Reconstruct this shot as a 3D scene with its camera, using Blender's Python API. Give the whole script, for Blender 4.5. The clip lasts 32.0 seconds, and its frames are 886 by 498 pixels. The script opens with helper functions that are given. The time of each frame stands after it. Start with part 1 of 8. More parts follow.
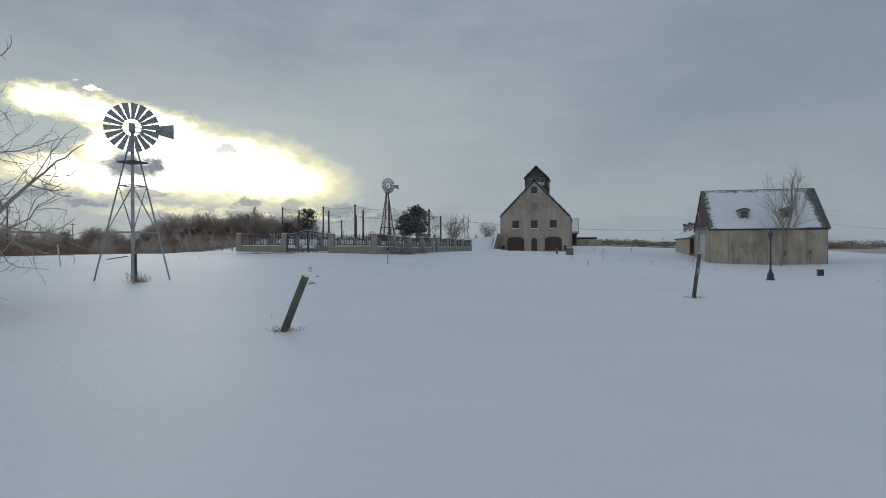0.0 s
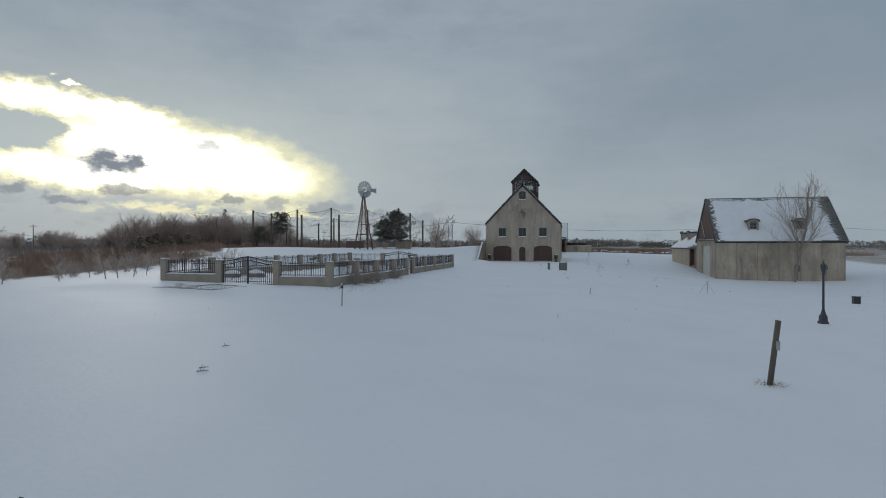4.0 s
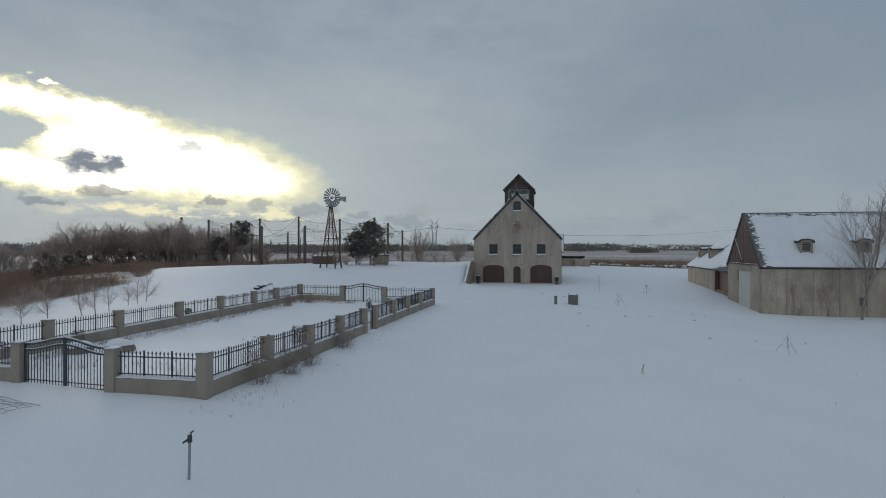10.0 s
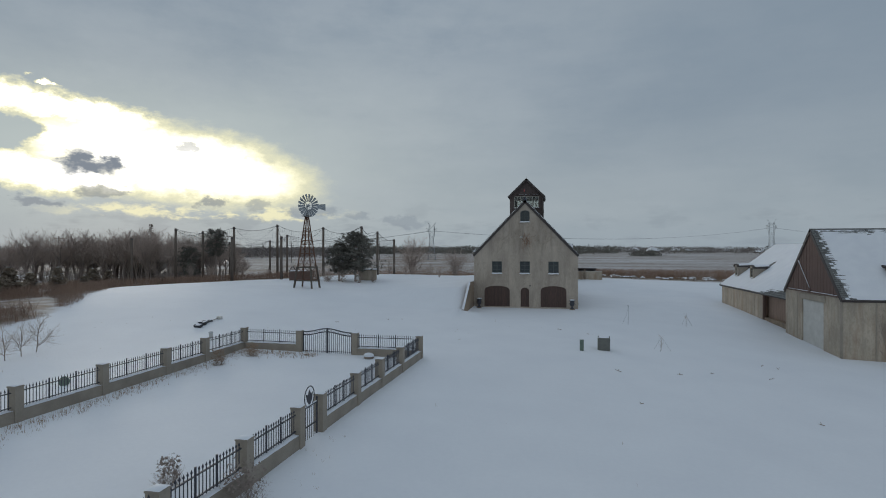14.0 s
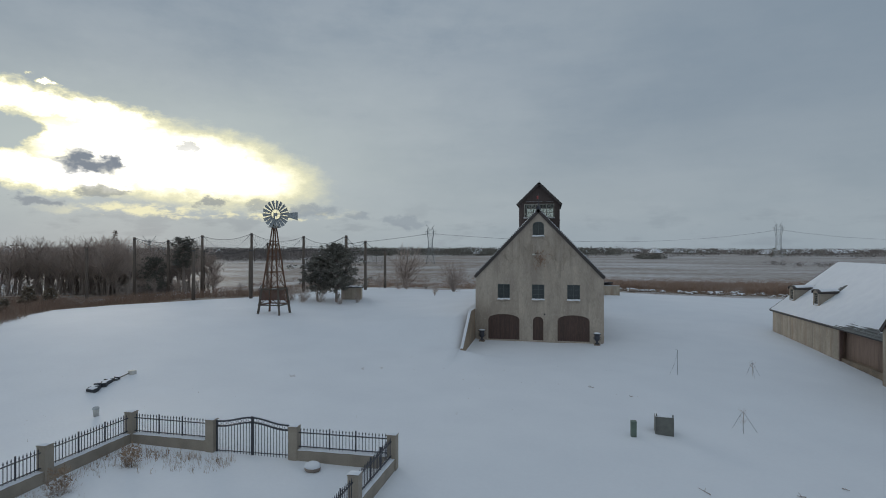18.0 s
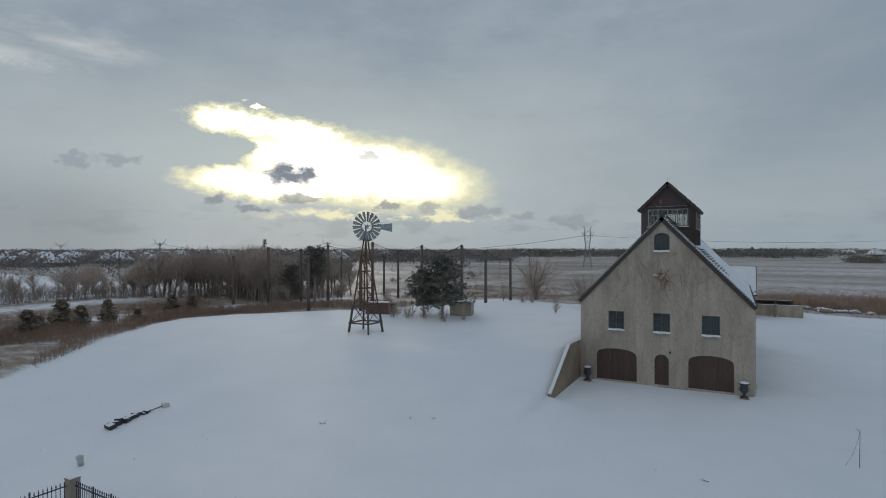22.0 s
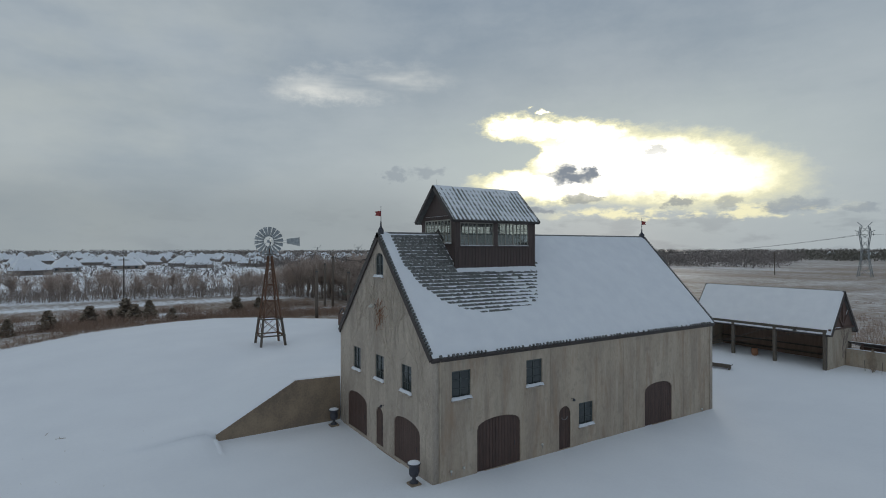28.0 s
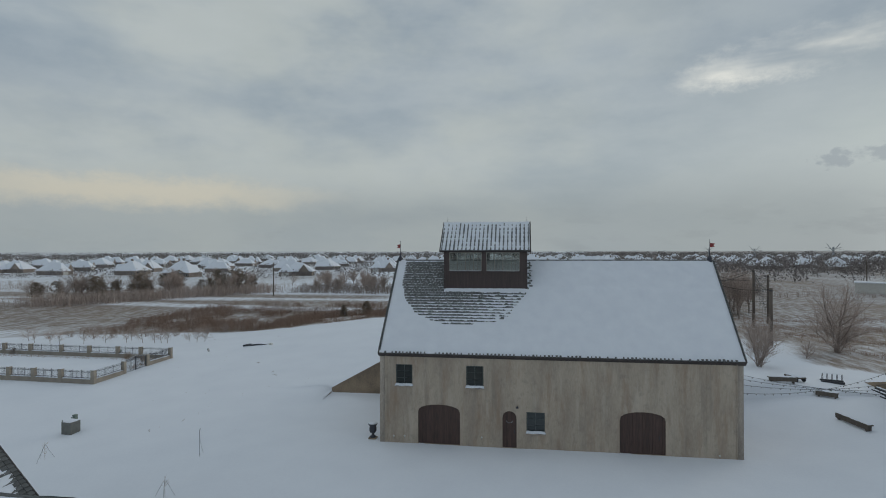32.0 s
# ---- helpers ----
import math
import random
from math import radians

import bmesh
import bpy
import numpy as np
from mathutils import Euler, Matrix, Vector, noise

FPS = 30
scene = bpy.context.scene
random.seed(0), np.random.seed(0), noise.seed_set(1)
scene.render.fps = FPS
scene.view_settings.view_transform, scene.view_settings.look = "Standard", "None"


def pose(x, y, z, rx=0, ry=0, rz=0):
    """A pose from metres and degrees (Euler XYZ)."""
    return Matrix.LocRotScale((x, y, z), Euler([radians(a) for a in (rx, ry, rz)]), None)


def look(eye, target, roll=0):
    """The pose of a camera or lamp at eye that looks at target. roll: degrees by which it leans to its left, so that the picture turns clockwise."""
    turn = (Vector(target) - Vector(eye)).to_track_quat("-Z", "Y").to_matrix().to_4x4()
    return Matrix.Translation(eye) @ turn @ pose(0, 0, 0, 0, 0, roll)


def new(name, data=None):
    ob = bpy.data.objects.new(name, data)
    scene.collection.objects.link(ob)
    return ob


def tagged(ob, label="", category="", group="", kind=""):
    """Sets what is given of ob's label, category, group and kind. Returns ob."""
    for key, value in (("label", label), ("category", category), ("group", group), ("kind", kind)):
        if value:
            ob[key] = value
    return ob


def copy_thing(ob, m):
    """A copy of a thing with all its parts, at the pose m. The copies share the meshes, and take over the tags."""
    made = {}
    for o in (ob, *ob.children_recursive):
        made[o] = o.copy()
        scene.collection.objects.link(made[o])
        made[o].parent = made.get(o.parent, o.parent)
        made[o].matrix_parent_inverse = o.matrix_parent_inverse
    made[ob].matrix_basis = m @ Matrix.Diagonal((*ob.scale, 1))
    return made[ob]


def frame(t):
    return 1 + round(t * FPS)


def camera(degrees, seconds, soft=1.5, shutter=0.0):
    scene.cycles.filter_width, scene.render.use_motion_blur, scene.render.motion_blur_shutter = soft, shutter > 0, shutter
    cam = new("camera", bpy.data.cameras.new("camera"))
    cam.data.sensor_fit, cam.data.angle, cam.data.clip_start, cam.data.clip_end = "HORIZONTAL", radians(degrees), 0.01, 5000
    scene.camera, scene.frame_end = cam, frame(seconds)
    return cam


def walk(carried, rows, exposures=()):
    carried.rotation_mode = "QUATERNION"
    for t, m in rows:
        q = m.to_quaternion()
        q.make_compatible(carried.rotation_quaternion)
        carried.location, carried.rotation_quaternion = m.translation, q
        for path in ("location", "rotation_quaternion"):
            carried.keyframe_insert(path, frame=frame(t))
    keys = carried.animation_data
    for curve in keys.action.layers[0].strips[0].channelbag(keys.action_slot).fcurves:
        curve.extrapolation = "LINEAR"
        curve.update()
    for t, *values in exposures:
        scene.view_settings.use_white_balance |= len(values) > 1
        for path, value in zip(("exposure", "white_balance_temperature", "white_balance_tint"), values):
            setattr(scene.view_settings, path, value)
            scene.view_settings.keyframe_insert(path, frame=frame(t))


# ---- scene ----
cam = camera(78.4, 32.0, soft=1.0)
PATH = [
    (0, (2.205, -94.586, 0.533), (1.707, -92.649, 0.527), -0.1),
    (0.5, (2.104, -94.233, 0.874), (1.615, -92.294, 0.865), -0.0),
    (1, (1.929, -93.609, 1.192), (1.448, -91.667, 1.182), 0.0),
    (1.5, (1.742, -92.768, 1.519), (1.266, -90.826, 1.507), 0.0),
    (2, (1.58, -91.791, 1.803), (1.11, -89.847, 1.79), -0.0),
    (2.5, (1.413, -90.746, 1.984), (0.949, -88.8, 1.97), -0.0),
    (3, (1.244, -89.648, 2.111), (0.788, -87.7, 2.097), 0.0),
    (3.5, (1.182, -88.453, 2.218), (0.731, -86.505, 2.205), -0.0),
    (5.5, (0.398, -84.06, 3.131), (-0.026, -82.105, 3.116), -0.1),
    (6, (0.285, -83.059, 3.376), (-0.137, -81.104, 3.361), -0.1),
    (6.5, (0.042, -81.96, 3.541), (-0.37, -80.003, 3.525), 0.0),
    (7, (-0.066, -80.937, 3.674), (-0.477, -78.979, 3.663), -0.0),
    (7.5, (-0.224, -79.87, 3.801), (-0.63, -77.912, 3.792), -0.0),
    (8, (-0.432, -78.793, 3.934), (-0.833, -76.834, 3.928), 0.0),
    (8.5, (-0.629, -77.745, 4.096), (-1.027, -75.786, 4.088), 0.0),
    (9, (-0.878, -76.607, 4.275), (-1.273, -74.647, 4.268), 0.0),
    (9.5, (-1.17, -75.388, 4.468), (-1.559, -73.427, 4.463), 0.1),
    (10, (-1.395, -74.149, 4.691), (-1.784, -72.187, 4.686), 0.0),
    (10.5, (-1.609, -72.847, 4.945), (-1.998, -70.885, 4.939), 0.0),
    (11, (-1.842, -71.485, 5.196), (-2.228, -69.522, 5.192), -0.0),
    (11.5, (-1.985, -70.112, 5.464), (-2.373, -68.15, 5.459), -0.0),
    (12, (-2.167, -68.705, 5.729), (-2.555, -66.743, 5.723), -0.0),
    (12.5, (-2.47, -67.315, 5.962), (-2.854, -65.352, 5.956), 0.0),
    (13, (-2.73, -65.891, 6.192), (-3.113, -63.928, 6.189), -0.0),
    (13.5, (-2.958, -64.408, 6.451), (-3.34, -62.444, 6.447), -0.0),
    (14, (-3.163, -62.918, 6.644), (-3.546, -60.955, 6.642), -0.0),
    (14.5, (-3.373, -61.372, 6.816), (-3.757, -59.409, 6.815), -0.0),
    (16.5, (-4.208, -55.511, 7.719), (-4.587, -53.547, 7.719), -0.0),
    (17, (-4.437, -54.066, 7.957), (-4.817, -52.103, 7.957), -0.0),
    (17.5, (-4.669, -52.69, 8.228), (-5.049, -50.726, 8.228), 0.1),
    (18, (-4.891, -51.394, 8.506), (-5.274, -49.431, 8.504), 0.1),
    (18.5, (-5.162, -50.178, 8.773), (-5.58, -48.222, 8.771), 0.1),
    (19, (-5.409, -49.13, 9.054), (-5.933, -47.2, 9.05), 0.0),
    (19.5, (-5.484, -48.341, 9.385), (-6.113, -46.443, 9.379), -0.1),
    (20, (-5.396, -47.432, 9.56), (-6.127, -45.57, 9.556), -0.1),
    (20.5, (-4.787, -46.474, 9.818), (-5.612, -44.652, 9.812), -0.1),
    (21, (-3.896, -45.3, 9.816), (-4.74, -43.487, 9.813), -0.0),
    (21.5, (-2.681, -43.904, 9.891), (-3.562, -42.109, 9.888), -0.0),
    (22, (-1.084, -42.304, 9.884), (-2.035, -40.544, 9.882), -0.0),
    (22.5, (0.728, -40.536, 9.885), (-0.303, -38.822, 9.884), -0.0),
    (23, (2.795, -38.692, 9.901), (1.673, -37.036, 9.898), -0.1),
    (23.5, (4.833, -36.489, 9.883), (3.637, -34.886, 9.883), -0.1),
    (24, (6.833, -34.375, 9.973), (5.559, -32.833, 9.974), -0.1),
    (24.5, (8.713, -32.21, 10.12), (7.358, -30.739, 10.12), -0.1),
    (26.5, (16.398, -22.824, 10.795), (14.817, -21.599, 10.795), -0.1),
    (27, (18.314, -19.73, 10.942), (16.702, -18.546, 10.937), -0.1),
    (27.5, (20.367, -16.782, 11.129), (18.711, -15.66, 11.125), -0.0),
    (28, (22.408, -13.604, 11.254), (20.719, -12.532, 11.253), -0.1),
    (28.5, (24.581, -10.205, 11.366), (22.858, -9.189, 11.363), -0.1),
    (29, (26.846, -6.448, 11.378), (25.073, -5.523, 11.377), -0.1),
    (29.5, (28.903, -2.777, 11.355), (27.083, -1.948, 11.357), -0.1),
    (30, (30.931, 1.076, 11.329), (29.047, 1.747, 11.332), -0.2),
    (30.5, (32.902, 4.829, 11.535), (30.953, 5.276, 11.542), -0.1),
    (31, (34.338, 7.18, 12.26), (32.349, 7.386, 12.265), -0.1),
    (31.5, (35.42, 8.62, 12.68), (33.42, 8.51, 12.684), -0.0),
    (32, (36.3, 9.84, 12.95), (34.322, 9.544, 12.955), -0.15),
]
walk(cam, [(t, look(eye, target, roll)) for t, eye, target, roll in PATH], [(0, 0.03, 6500, 10), (19, 0.03, 6500, 10), (24, 0.01, 6500, 10), (27, 0.09, 6540, 10), (31, 0.08, 6600, 10), (32, 0.15, 6700, 9)])

# ---- world, sun ----
GAP_AZ = 42.2  # degrees to the left of +y at which the clouds open


def make_world():
    world = bpy.data.worlds.new("winter_sky")
    scene.world = world
    world.use_nodes = True
    nt = world.node_tree
    nt.nodes.clear()
    L = nt.links

    def put(socket, value):
        if isinstance(value, (int, float)):
            socket.default_value = value
        elif isinstance(value, (tuple, list)):
            socket.default_value = value
        else:
            L.new(value, socket)

    def m(op, a, b=0.0, c=0.0):
        n = nt.nodes.new("ShaderNodeMath")
        n.operation = op
        for s, v in zip(n.inputs, (a, b, c)):
            put(s, v)
        return n.outputs[0]

    def step(v, lo, hi):
        n = nt.nodes.new("ShaderNodeMapRange")
        n.interpolation_type = "SMOOTHSTEP"
        put(n.inputs["Value"], v)
        n.inputs["From Min"].default_value, n.inputs["From Max"].default_value = lo, hi
        return n.outputs[0]

    def mix(f, a, b):
        n = nt.nodes.new("ShaderNodeMix")
        n.data_type = "RGBA"
        put(n.inputs["Factor"], f)
        put(n.inputs["A"], a if not isinstance(a, tuple) else (*a, 1))
        put(n.inputs["B"], b if not isinstance(b, tuple) else (*b, 1))
        return n.outputs["Result"]

    def cloud(x, y, scale, detail=5.0, rough=0.55, z=0.0):
        c = nt.nodes.new("ShaderNodeCombineXYZ")
        put(c.inputs[0], x), put(c.inputs[1], y), put(c.inputs[2], z)
        n = nt.nodes.new("ShaderNodeTexNoise")
        n.inputs["Scale"].default_value, n.inputs["Detail"].default_value, n.inputs["Roughness"].default_value = scale, detail, rough
        L.new(c.outputs[0], n.inputs["Vector"])
        return n.outputs["Fac"]

    tc = nt.nodes.new("ShaderNodeTexCoord")
    rot = nt.nodes.new("ShaderNodeVectorRotate")
    rot.rotation_type = "Z_AXIS"
    rot.inputs["Angle"].default_value = -radians(GAP_AZ)
    L.new(tc.outputs["Generated"], rot.inputs["Vector"])
    sep = nt.nodes.new("ShaderNodeSeparateXYZ")
    L.new(rot.outputs[0], sep.inputs[0])
    az = m("MULTIPLY", m("ARCTAN2", m("MULTIPLY", sep.outputs[0], -1.0), sep.outputs[1]), 57.2958)
    el = m("MULTIPLY", m("ARCSINE", sep.outputs[2]), 57.2958)

    # ragged cloud edges: shift the directions by two octaves of noise
    w1 = m("SUBTRACT", cloud(az, m("MULTIPLY", el, 2.0), 0.16, 6, 0.62), 0.5)
    w2 = m("SUBTRACT", cloud(az, m("MULTIPLY", el, 2.0), 0.16, 6, 0.62, 7.3), 0.5)
    w3 = m("SUBTRACT", cloud(az, m("MULTIPLY", el, 1.6), 0.75, 5, 0.65, 13.0), 0.5)
    w4 = m("SUBTRACT", cloud(az, m("MULTIPLY", el, 1.6), 0.75, 5, 0.65, 17.0), 0.5)
    a2 = m("ADD", m("ADD", az, m("MULTIPLY", w1, 6.0)), m("MULTIPLY", w3, 2.6))
    e2 = m("ADD", m("ADD", el, m("MULTIPLY", w2, 2.2)), m("MULTIPLY", w4, 1.7))

    def blob(a0, e0, ra, re, tilt=0.0, sharp=False):
        da, de = m("SUBTRACT", a2, a0), m("SUBTRACT", m("SUBTRACT", e2, e0), m("MULTIPLY", m("SUBTRACT", a2, a0), tilt))
        q = m("ADD", m("POWER", m("ABSOLUTE", m("DIVIDE", da, ra)), 2.5), m("POWER", m("ABSOLUTE", m("DIVIDE", de, re)), 2.0))
        return m("SUBTRACT", 1.0, m("SQRT", q))

    gap = blob(-4.6, 8.1, 12.6, 3.3, 0.12)
    gap = m("MAXIMUM", gap, blob(4.4, 6.5, 7.4, 1.6, 0.03))
    gap = m("MAXIMUM", gap, blob(2.6, 11.9, 7.0, 1.25, 0.09))
    gap = m("MAXIMUM", gap, m("MAXIMUM", blob(8.4, 12.6, 3.0, 1.3, 0.0), blob(5.2, 13.9, 0.8, 0.3, 0.2)))
    gap = m("SUBTRACT", gap, m("MULTIPLY", step(blob(11.4, 9.5, 6.9, 1.75, -0.03), -0.05, 0.5), 1.25))
    core = step(gap, 0.0, 0.80)
    rim = step(gap, -0.34, 0.26)
    glow = step(blob(-2.0, 8.8, 46.0, 17.0), 0.0, 1.0)
    near_glow = step(blob(-2.0, 9.0, 27.0, 8.5), 0.0, 0.9)

    # small dark clouds before and under the opening
    lumps = cloud(az, m("MULTIPLY", el, 1.3), 0.9, 3, 0.5, 61.0)
    dark = step(m("ADD", m("MAXIMUM", blob(1.7, 7.2, 2.9, 0.95), m("MAXIMUM", blob(2.6, 7.7, 1.4, 1.2), blob(0.2, 7.6, 1.2, 0.95))), m("MULTIPLY", m("SUBTRACT", lumps, 0.5), 0.8)), -0.25, 0.75)
    for a0, e0, ra, re in ((0.6, 5.35, 2.4, 0.55), (1.6, 5.0, 1.2, 0.5), (-6.1, 9.3, 1.1, 0.75), (8.7, 4.5, 1.5, 0.7), (5.5, 4.1, 1.6, 0.5), (20.6, 7.8, 1.5, 0.8), (-8.4, 4.5, 1.6, 0.5), (-17.5, 3.9, 2.8, 0.75), (-12.0, 4.2, 1.5, 0.5),
                           (17.0, 7.9, 2.2, 0.8), (-22.5, 3.3, 1.6, 0.6), (-27.0, 2.6, 2.6, 0.9)):
        dark = m("MAXIMUM", dark, m("MULTIPLY", step(m("ADD", blob(a0, e0, ra, re), m("MULTIPLY", m("SUBTRACT", lumps, 0.5), 1.3)), 0.0, 0.6), 0.7 if abs(a0) < 11 else 0.42))

    streaks = cloud(m("MULTIPLY", az, 0.35), m("MULTIPLY", el, 1.6), 0.10, 5, 0.55, 3.0)
    broad = cloud(m("MULTIPLY", az, 0.5), el, 0.035, 4, 0.5, 11.0)
    low = m("MULTIPLY", step(el, 6.5, 1.0), step(cloud(az, m("MULTIPLY", el, 3.2), 0.20, 6, 0.6, 21.0), 0.50, 0.66))

    # the cloud deck: bluish grey overhead, paler and warmer towards the opening and the horizon
    deck = mix(step(streaks, 0.30, 0.72), (0.236, 0.298, 0.362), (0.335, 0.392, 0.440))
    deck = mix(m("MULTIPLY", step(broad, 0.42, 0.62), 0.45), deck, (0.195, 0.252, 0.322))
    deck = mix(m("MULTIPLY", step(el, 20.0, 4.0), 0.45), deck, (0.385, 0.432, 0.442))
    deck = mix(m("MULTIPLY", step(el, 3.6, 0.2), 0.55), deck, (0.305, 0.365, 0.408))
    deck = mix(m("MULTIPLY", glow, 0.50), deck, (0.500, 0.550, 0.545))
    deck = mix(m("MULTIPLY", near_glow, 0.34), deck, (0.520, 0.600, 0.560))
    deck = mix(m("MULTIPLY", low, 0.55), deck, (0.255, 0.295, 0.330))
    lit = m("MULTIPLY", step(az, 12.0, 55.0), step(cloud(m("MULTIPLY", az, 0.6), m("MULTIPLY", el, 1.3), 0.075, 5, 0.55, 41.0), 0.36, 0.64))
    deck = mix(m("MULTIPLY", lit, 0.7), deck, (0.430, 0.472, 0.468))
    mottle = step(cloud(az, m("MULTIPLY", el, 1.8), 0.11, 6, 0.6, 51.0), 0.35, 0.68)
    deck = mix(m("MULTIPLY", mottle, 0.22), deck, (0.440, 0.490, 0.525))
    deck = mix(m("MULTIPLY", step(el, 30.0, 70.0), 0.4), deck, (0.560, 0.620, 0.690))
    shade = m("MULTIPLY", step(az, -26.0, -62.0), step(az, -150.0, -100.0))
    deck = mix(m("MULTIPLY", shade, m("ADD", 0.28, m("MULTIPLY", step(el, 4.0, 16.0), 0.42))), deck, (0.205, 0.262, 0.325))
    deck = mix(m("MULTIPLY", m("MULTIPLY", step(az, 10.0, 22.0), step(el, 9.0, 3.0)), 0.55), deck, (0.235, 0.270, 0.290))
    bright = m("MULTIPLY", step(blob(24.0, 16.8, 11.0, 2.3, -0.09), 0.0, 0.9), step(streaks, 0.35, 0.6))
    deck = mix(m("MULTIPLY", bright, 0.85), deck, (0.840, 0.840, 0.780))
    under = m("MULTIPLY", step(blob(-8.0, 3.5, 15.0, 0.9), 0.0, 0.6), step(cloud(az, m("MULTIPLY", el, 2.5), 0.34, 5, 0.6, 31.0), 0.44, 0.58))
    deck = mix(m("MULTIPLY", under, 0.85), deck, (0.900, 0.860, 0.560))
    deck = mix(m("MULTIPLY", step(blob(86.0, 5.6, 22.0, 2.2), 0.0, 0.9), 0.6), deck, (0.560, 0.520, 0.420))
    deck = mix(m("MULTIPLY", rim, 0.92), deck, (0.930, 0.890, 0.560))
    deck = mix(core, deck, (2.600, 2.500, 2.250))
    deck = mix(dark, deck, (0.195, 0.235, 0.290))

    sky = nt.nodes.new("ShaderNodeTexSky")
    sky.sky_type = "NISHITA"
    sky.sun_disc = False
    sky.sun_elevation, sky.sun_rotation = radians(9.0), radians(-GAP_AZ)
    thin = nt.nodes.new("ShaderNodeBackground")
    L.new(sky.outputs[0], thin.inputs["Color"])
    thin.inputs["Strength"].default_value = 0.05
    bg = nt.nodes.new("ShaderNodeBackground")
    L.new(deck, bg.inputs["Color"])
    bg.inputs["Strength"].default_value = 1.0
    cover = nt.nodes.new("ShaderNodeMixShader")
    cover.inputs["Fac"].default_value = 0.985
    L.new(thin.outputs[0], cover.inputs[1])
    L.new(bg.outputs[0], cover.inputs[2])
    out = nt.nodes.new("ShaderNodeOutputWorld")
    L.new(cover.outputs[0], out.inputs["Surface"])


make_world()
sun_data = bpy.data.lights.new("sun", "SUN")
sun_data.energy, sun_data.angle, sun_data.color = 0.5, radians(16), (1.0, 0.94, 0.84)
sun = new("sun", sun_data)
sun.matrix_world = look((0, 0, 60), (0 + 0.665 * 60, -0.747 * 60, 60 - 60 * math.tan(radians(10))))


# ---- materials ----
def material(name, color, second=None, rough=0.8, metal=0.0, scale=3.0, fine=40.0, bump=0.3, stretch=(1, 1, 1), amount=0.6, spread=0.0, size=0.02):
    """Two scales of noise between two colours, with fine relief; spread varies whole pieces."""
    mat = bpy.data.materials.new(name)
    mat.use_nodes = True
    nt = mat.node_tree
    b = nt.nodes["Principled BSDF"]
    b.inputs["Roughness"].default_value, b.inputs["Metallic"].default_value = rough, metal
    second = second or tuple(c * 0.65 for c in color)
    tc = nt.nodes.new("ShaderNodeTexCoord")
    mp = nt.nodes.new("ShaderNodeMapping")
    mp.inputs["Scale"].default_value = stretch
    nt.links.new(tc.outputs["Object"], mp.inputs[0])
    n1, n2 = nt.nodes.new("ShaderNodeTexNoise"), nt.nodes.new("ShaderNodeTexNoise")
    n1.inputs["Scale"].default_value, n1.inputs["Detail"].default_value = scale, 6
    n2.inputs["Scale"].default_value, n2.inputs["Detail"].default_value = fine, 4
    for n in (n1, n2):
        nt.links.new(mp.outputs[0], n.inputs["Vector"])
    add = nt.nodes.new("ShaderNodeMath")
    add.operation = "MULTIPLY_ADD"
    nt.links.new(n2.outputs["Fac"], add.inputs[0])
    add.inputs[1].default_value = 0.45
    nt.links.new(n1.outputs["Fac"], add.inputs[2])
    ramp = nt.nodes.new("ShaderNodeMapRange")
    ramp.inputs["From Min"].default_value, ramp.inputs["From Max"].default_value = 0.5, 0.98
    ramp.inputs["To Max"].default_value = amount / 0.6
    nt.links.new(add.outputs[0], ramp.inputs["Value"])
    mix = nt.nodes.new("ShaderNodeMix")
    mix.data_type = "RGBA"
    nt.links.new(ramp.outputs[0], mix.inputs["Factor"])
    mix.inputs["A"].default_value, mix.inputs["B"].default_value = (*color, 1), (*second, 1)
    last = mix.outputs["Result"]
    if spread:
        oi, geo = nt.nodes.new("ShaderNodeObjectInfo"), nt.nodes.new("ShaderNodeNewGeometry")
        both = nt.nodes.new("ShaderNodeMath")
        nt.links.new(oi.outputs["Random"], both.inputs[0])
        nt.links.new(geo.outputs["Random Per Island"], both.inputs[1])
        rng = nt.nodes.new("ShaderNodeMapRange")
        rng.inputs["From Max"].default_value = 2.0
        rng.inputs["To Min"].default_value, rng.inputs["To Max"].default_value = 1 - spread, 1 + spread
        nt.links.new(both.outputs[0], rng.inputs["Value"])
        hsv = nt.nodes.new("ShaderNodeHueSaturation")
        nt.links.new(last, hsv.inputs["Color"])
        nt.links.new(rng.outputs[0], hsv.inputs["Value"])
        last = hsv.outputs[0]
    nt.links.new(last, b.inputs["Base Color"])
    bp = nt.nodes.new("ShaderNodeBump")
    bp.inputs["Strength"].default_value, bp.inputs["Distance"].default_value = bump, size
    nt.links.new(add.outputs[0], bp.inputs["Height"])
    nt.links.new(bp.outputs[0], b.inputs["Normal"])
    return mat


def glass_material(name, tint, rough=0.06):
    mat = bpy.data.materials.new(name)
    mat.use_nodes = True
    b = mat.node_tree.nodes["Principled BSDF"]
    b.inputs["Base Color"].default_value = (*tint, 1)
    b.inputs["Transmission Weight"].default_value = 1.0
    b.inputs["Roughness"].default_value = rough
    b.inputs["IOR"].default_value = 1.05 if rough < 0.05 else 1.45
    return mat


def pane_material(name):
    """A dark, glossy pane before an unlit room."""
    mat = material(name, (0.035, 0.045, 0.048), (0.05, 0.06, 0.062), rough=0.08, scale=1.2, bump=0.02)
    mat.node_tree.nodes["Principled BSDF"].inputs["Specular IOR Level"].default_value = 0.6
    return mat


def matte(mat):
    """Fresh snow has hardly any gloss."""
    mat.node_tree.nodes["Principled BSDF"].inputs["Specular IOR Level"].default_value = 0.08
    return mat


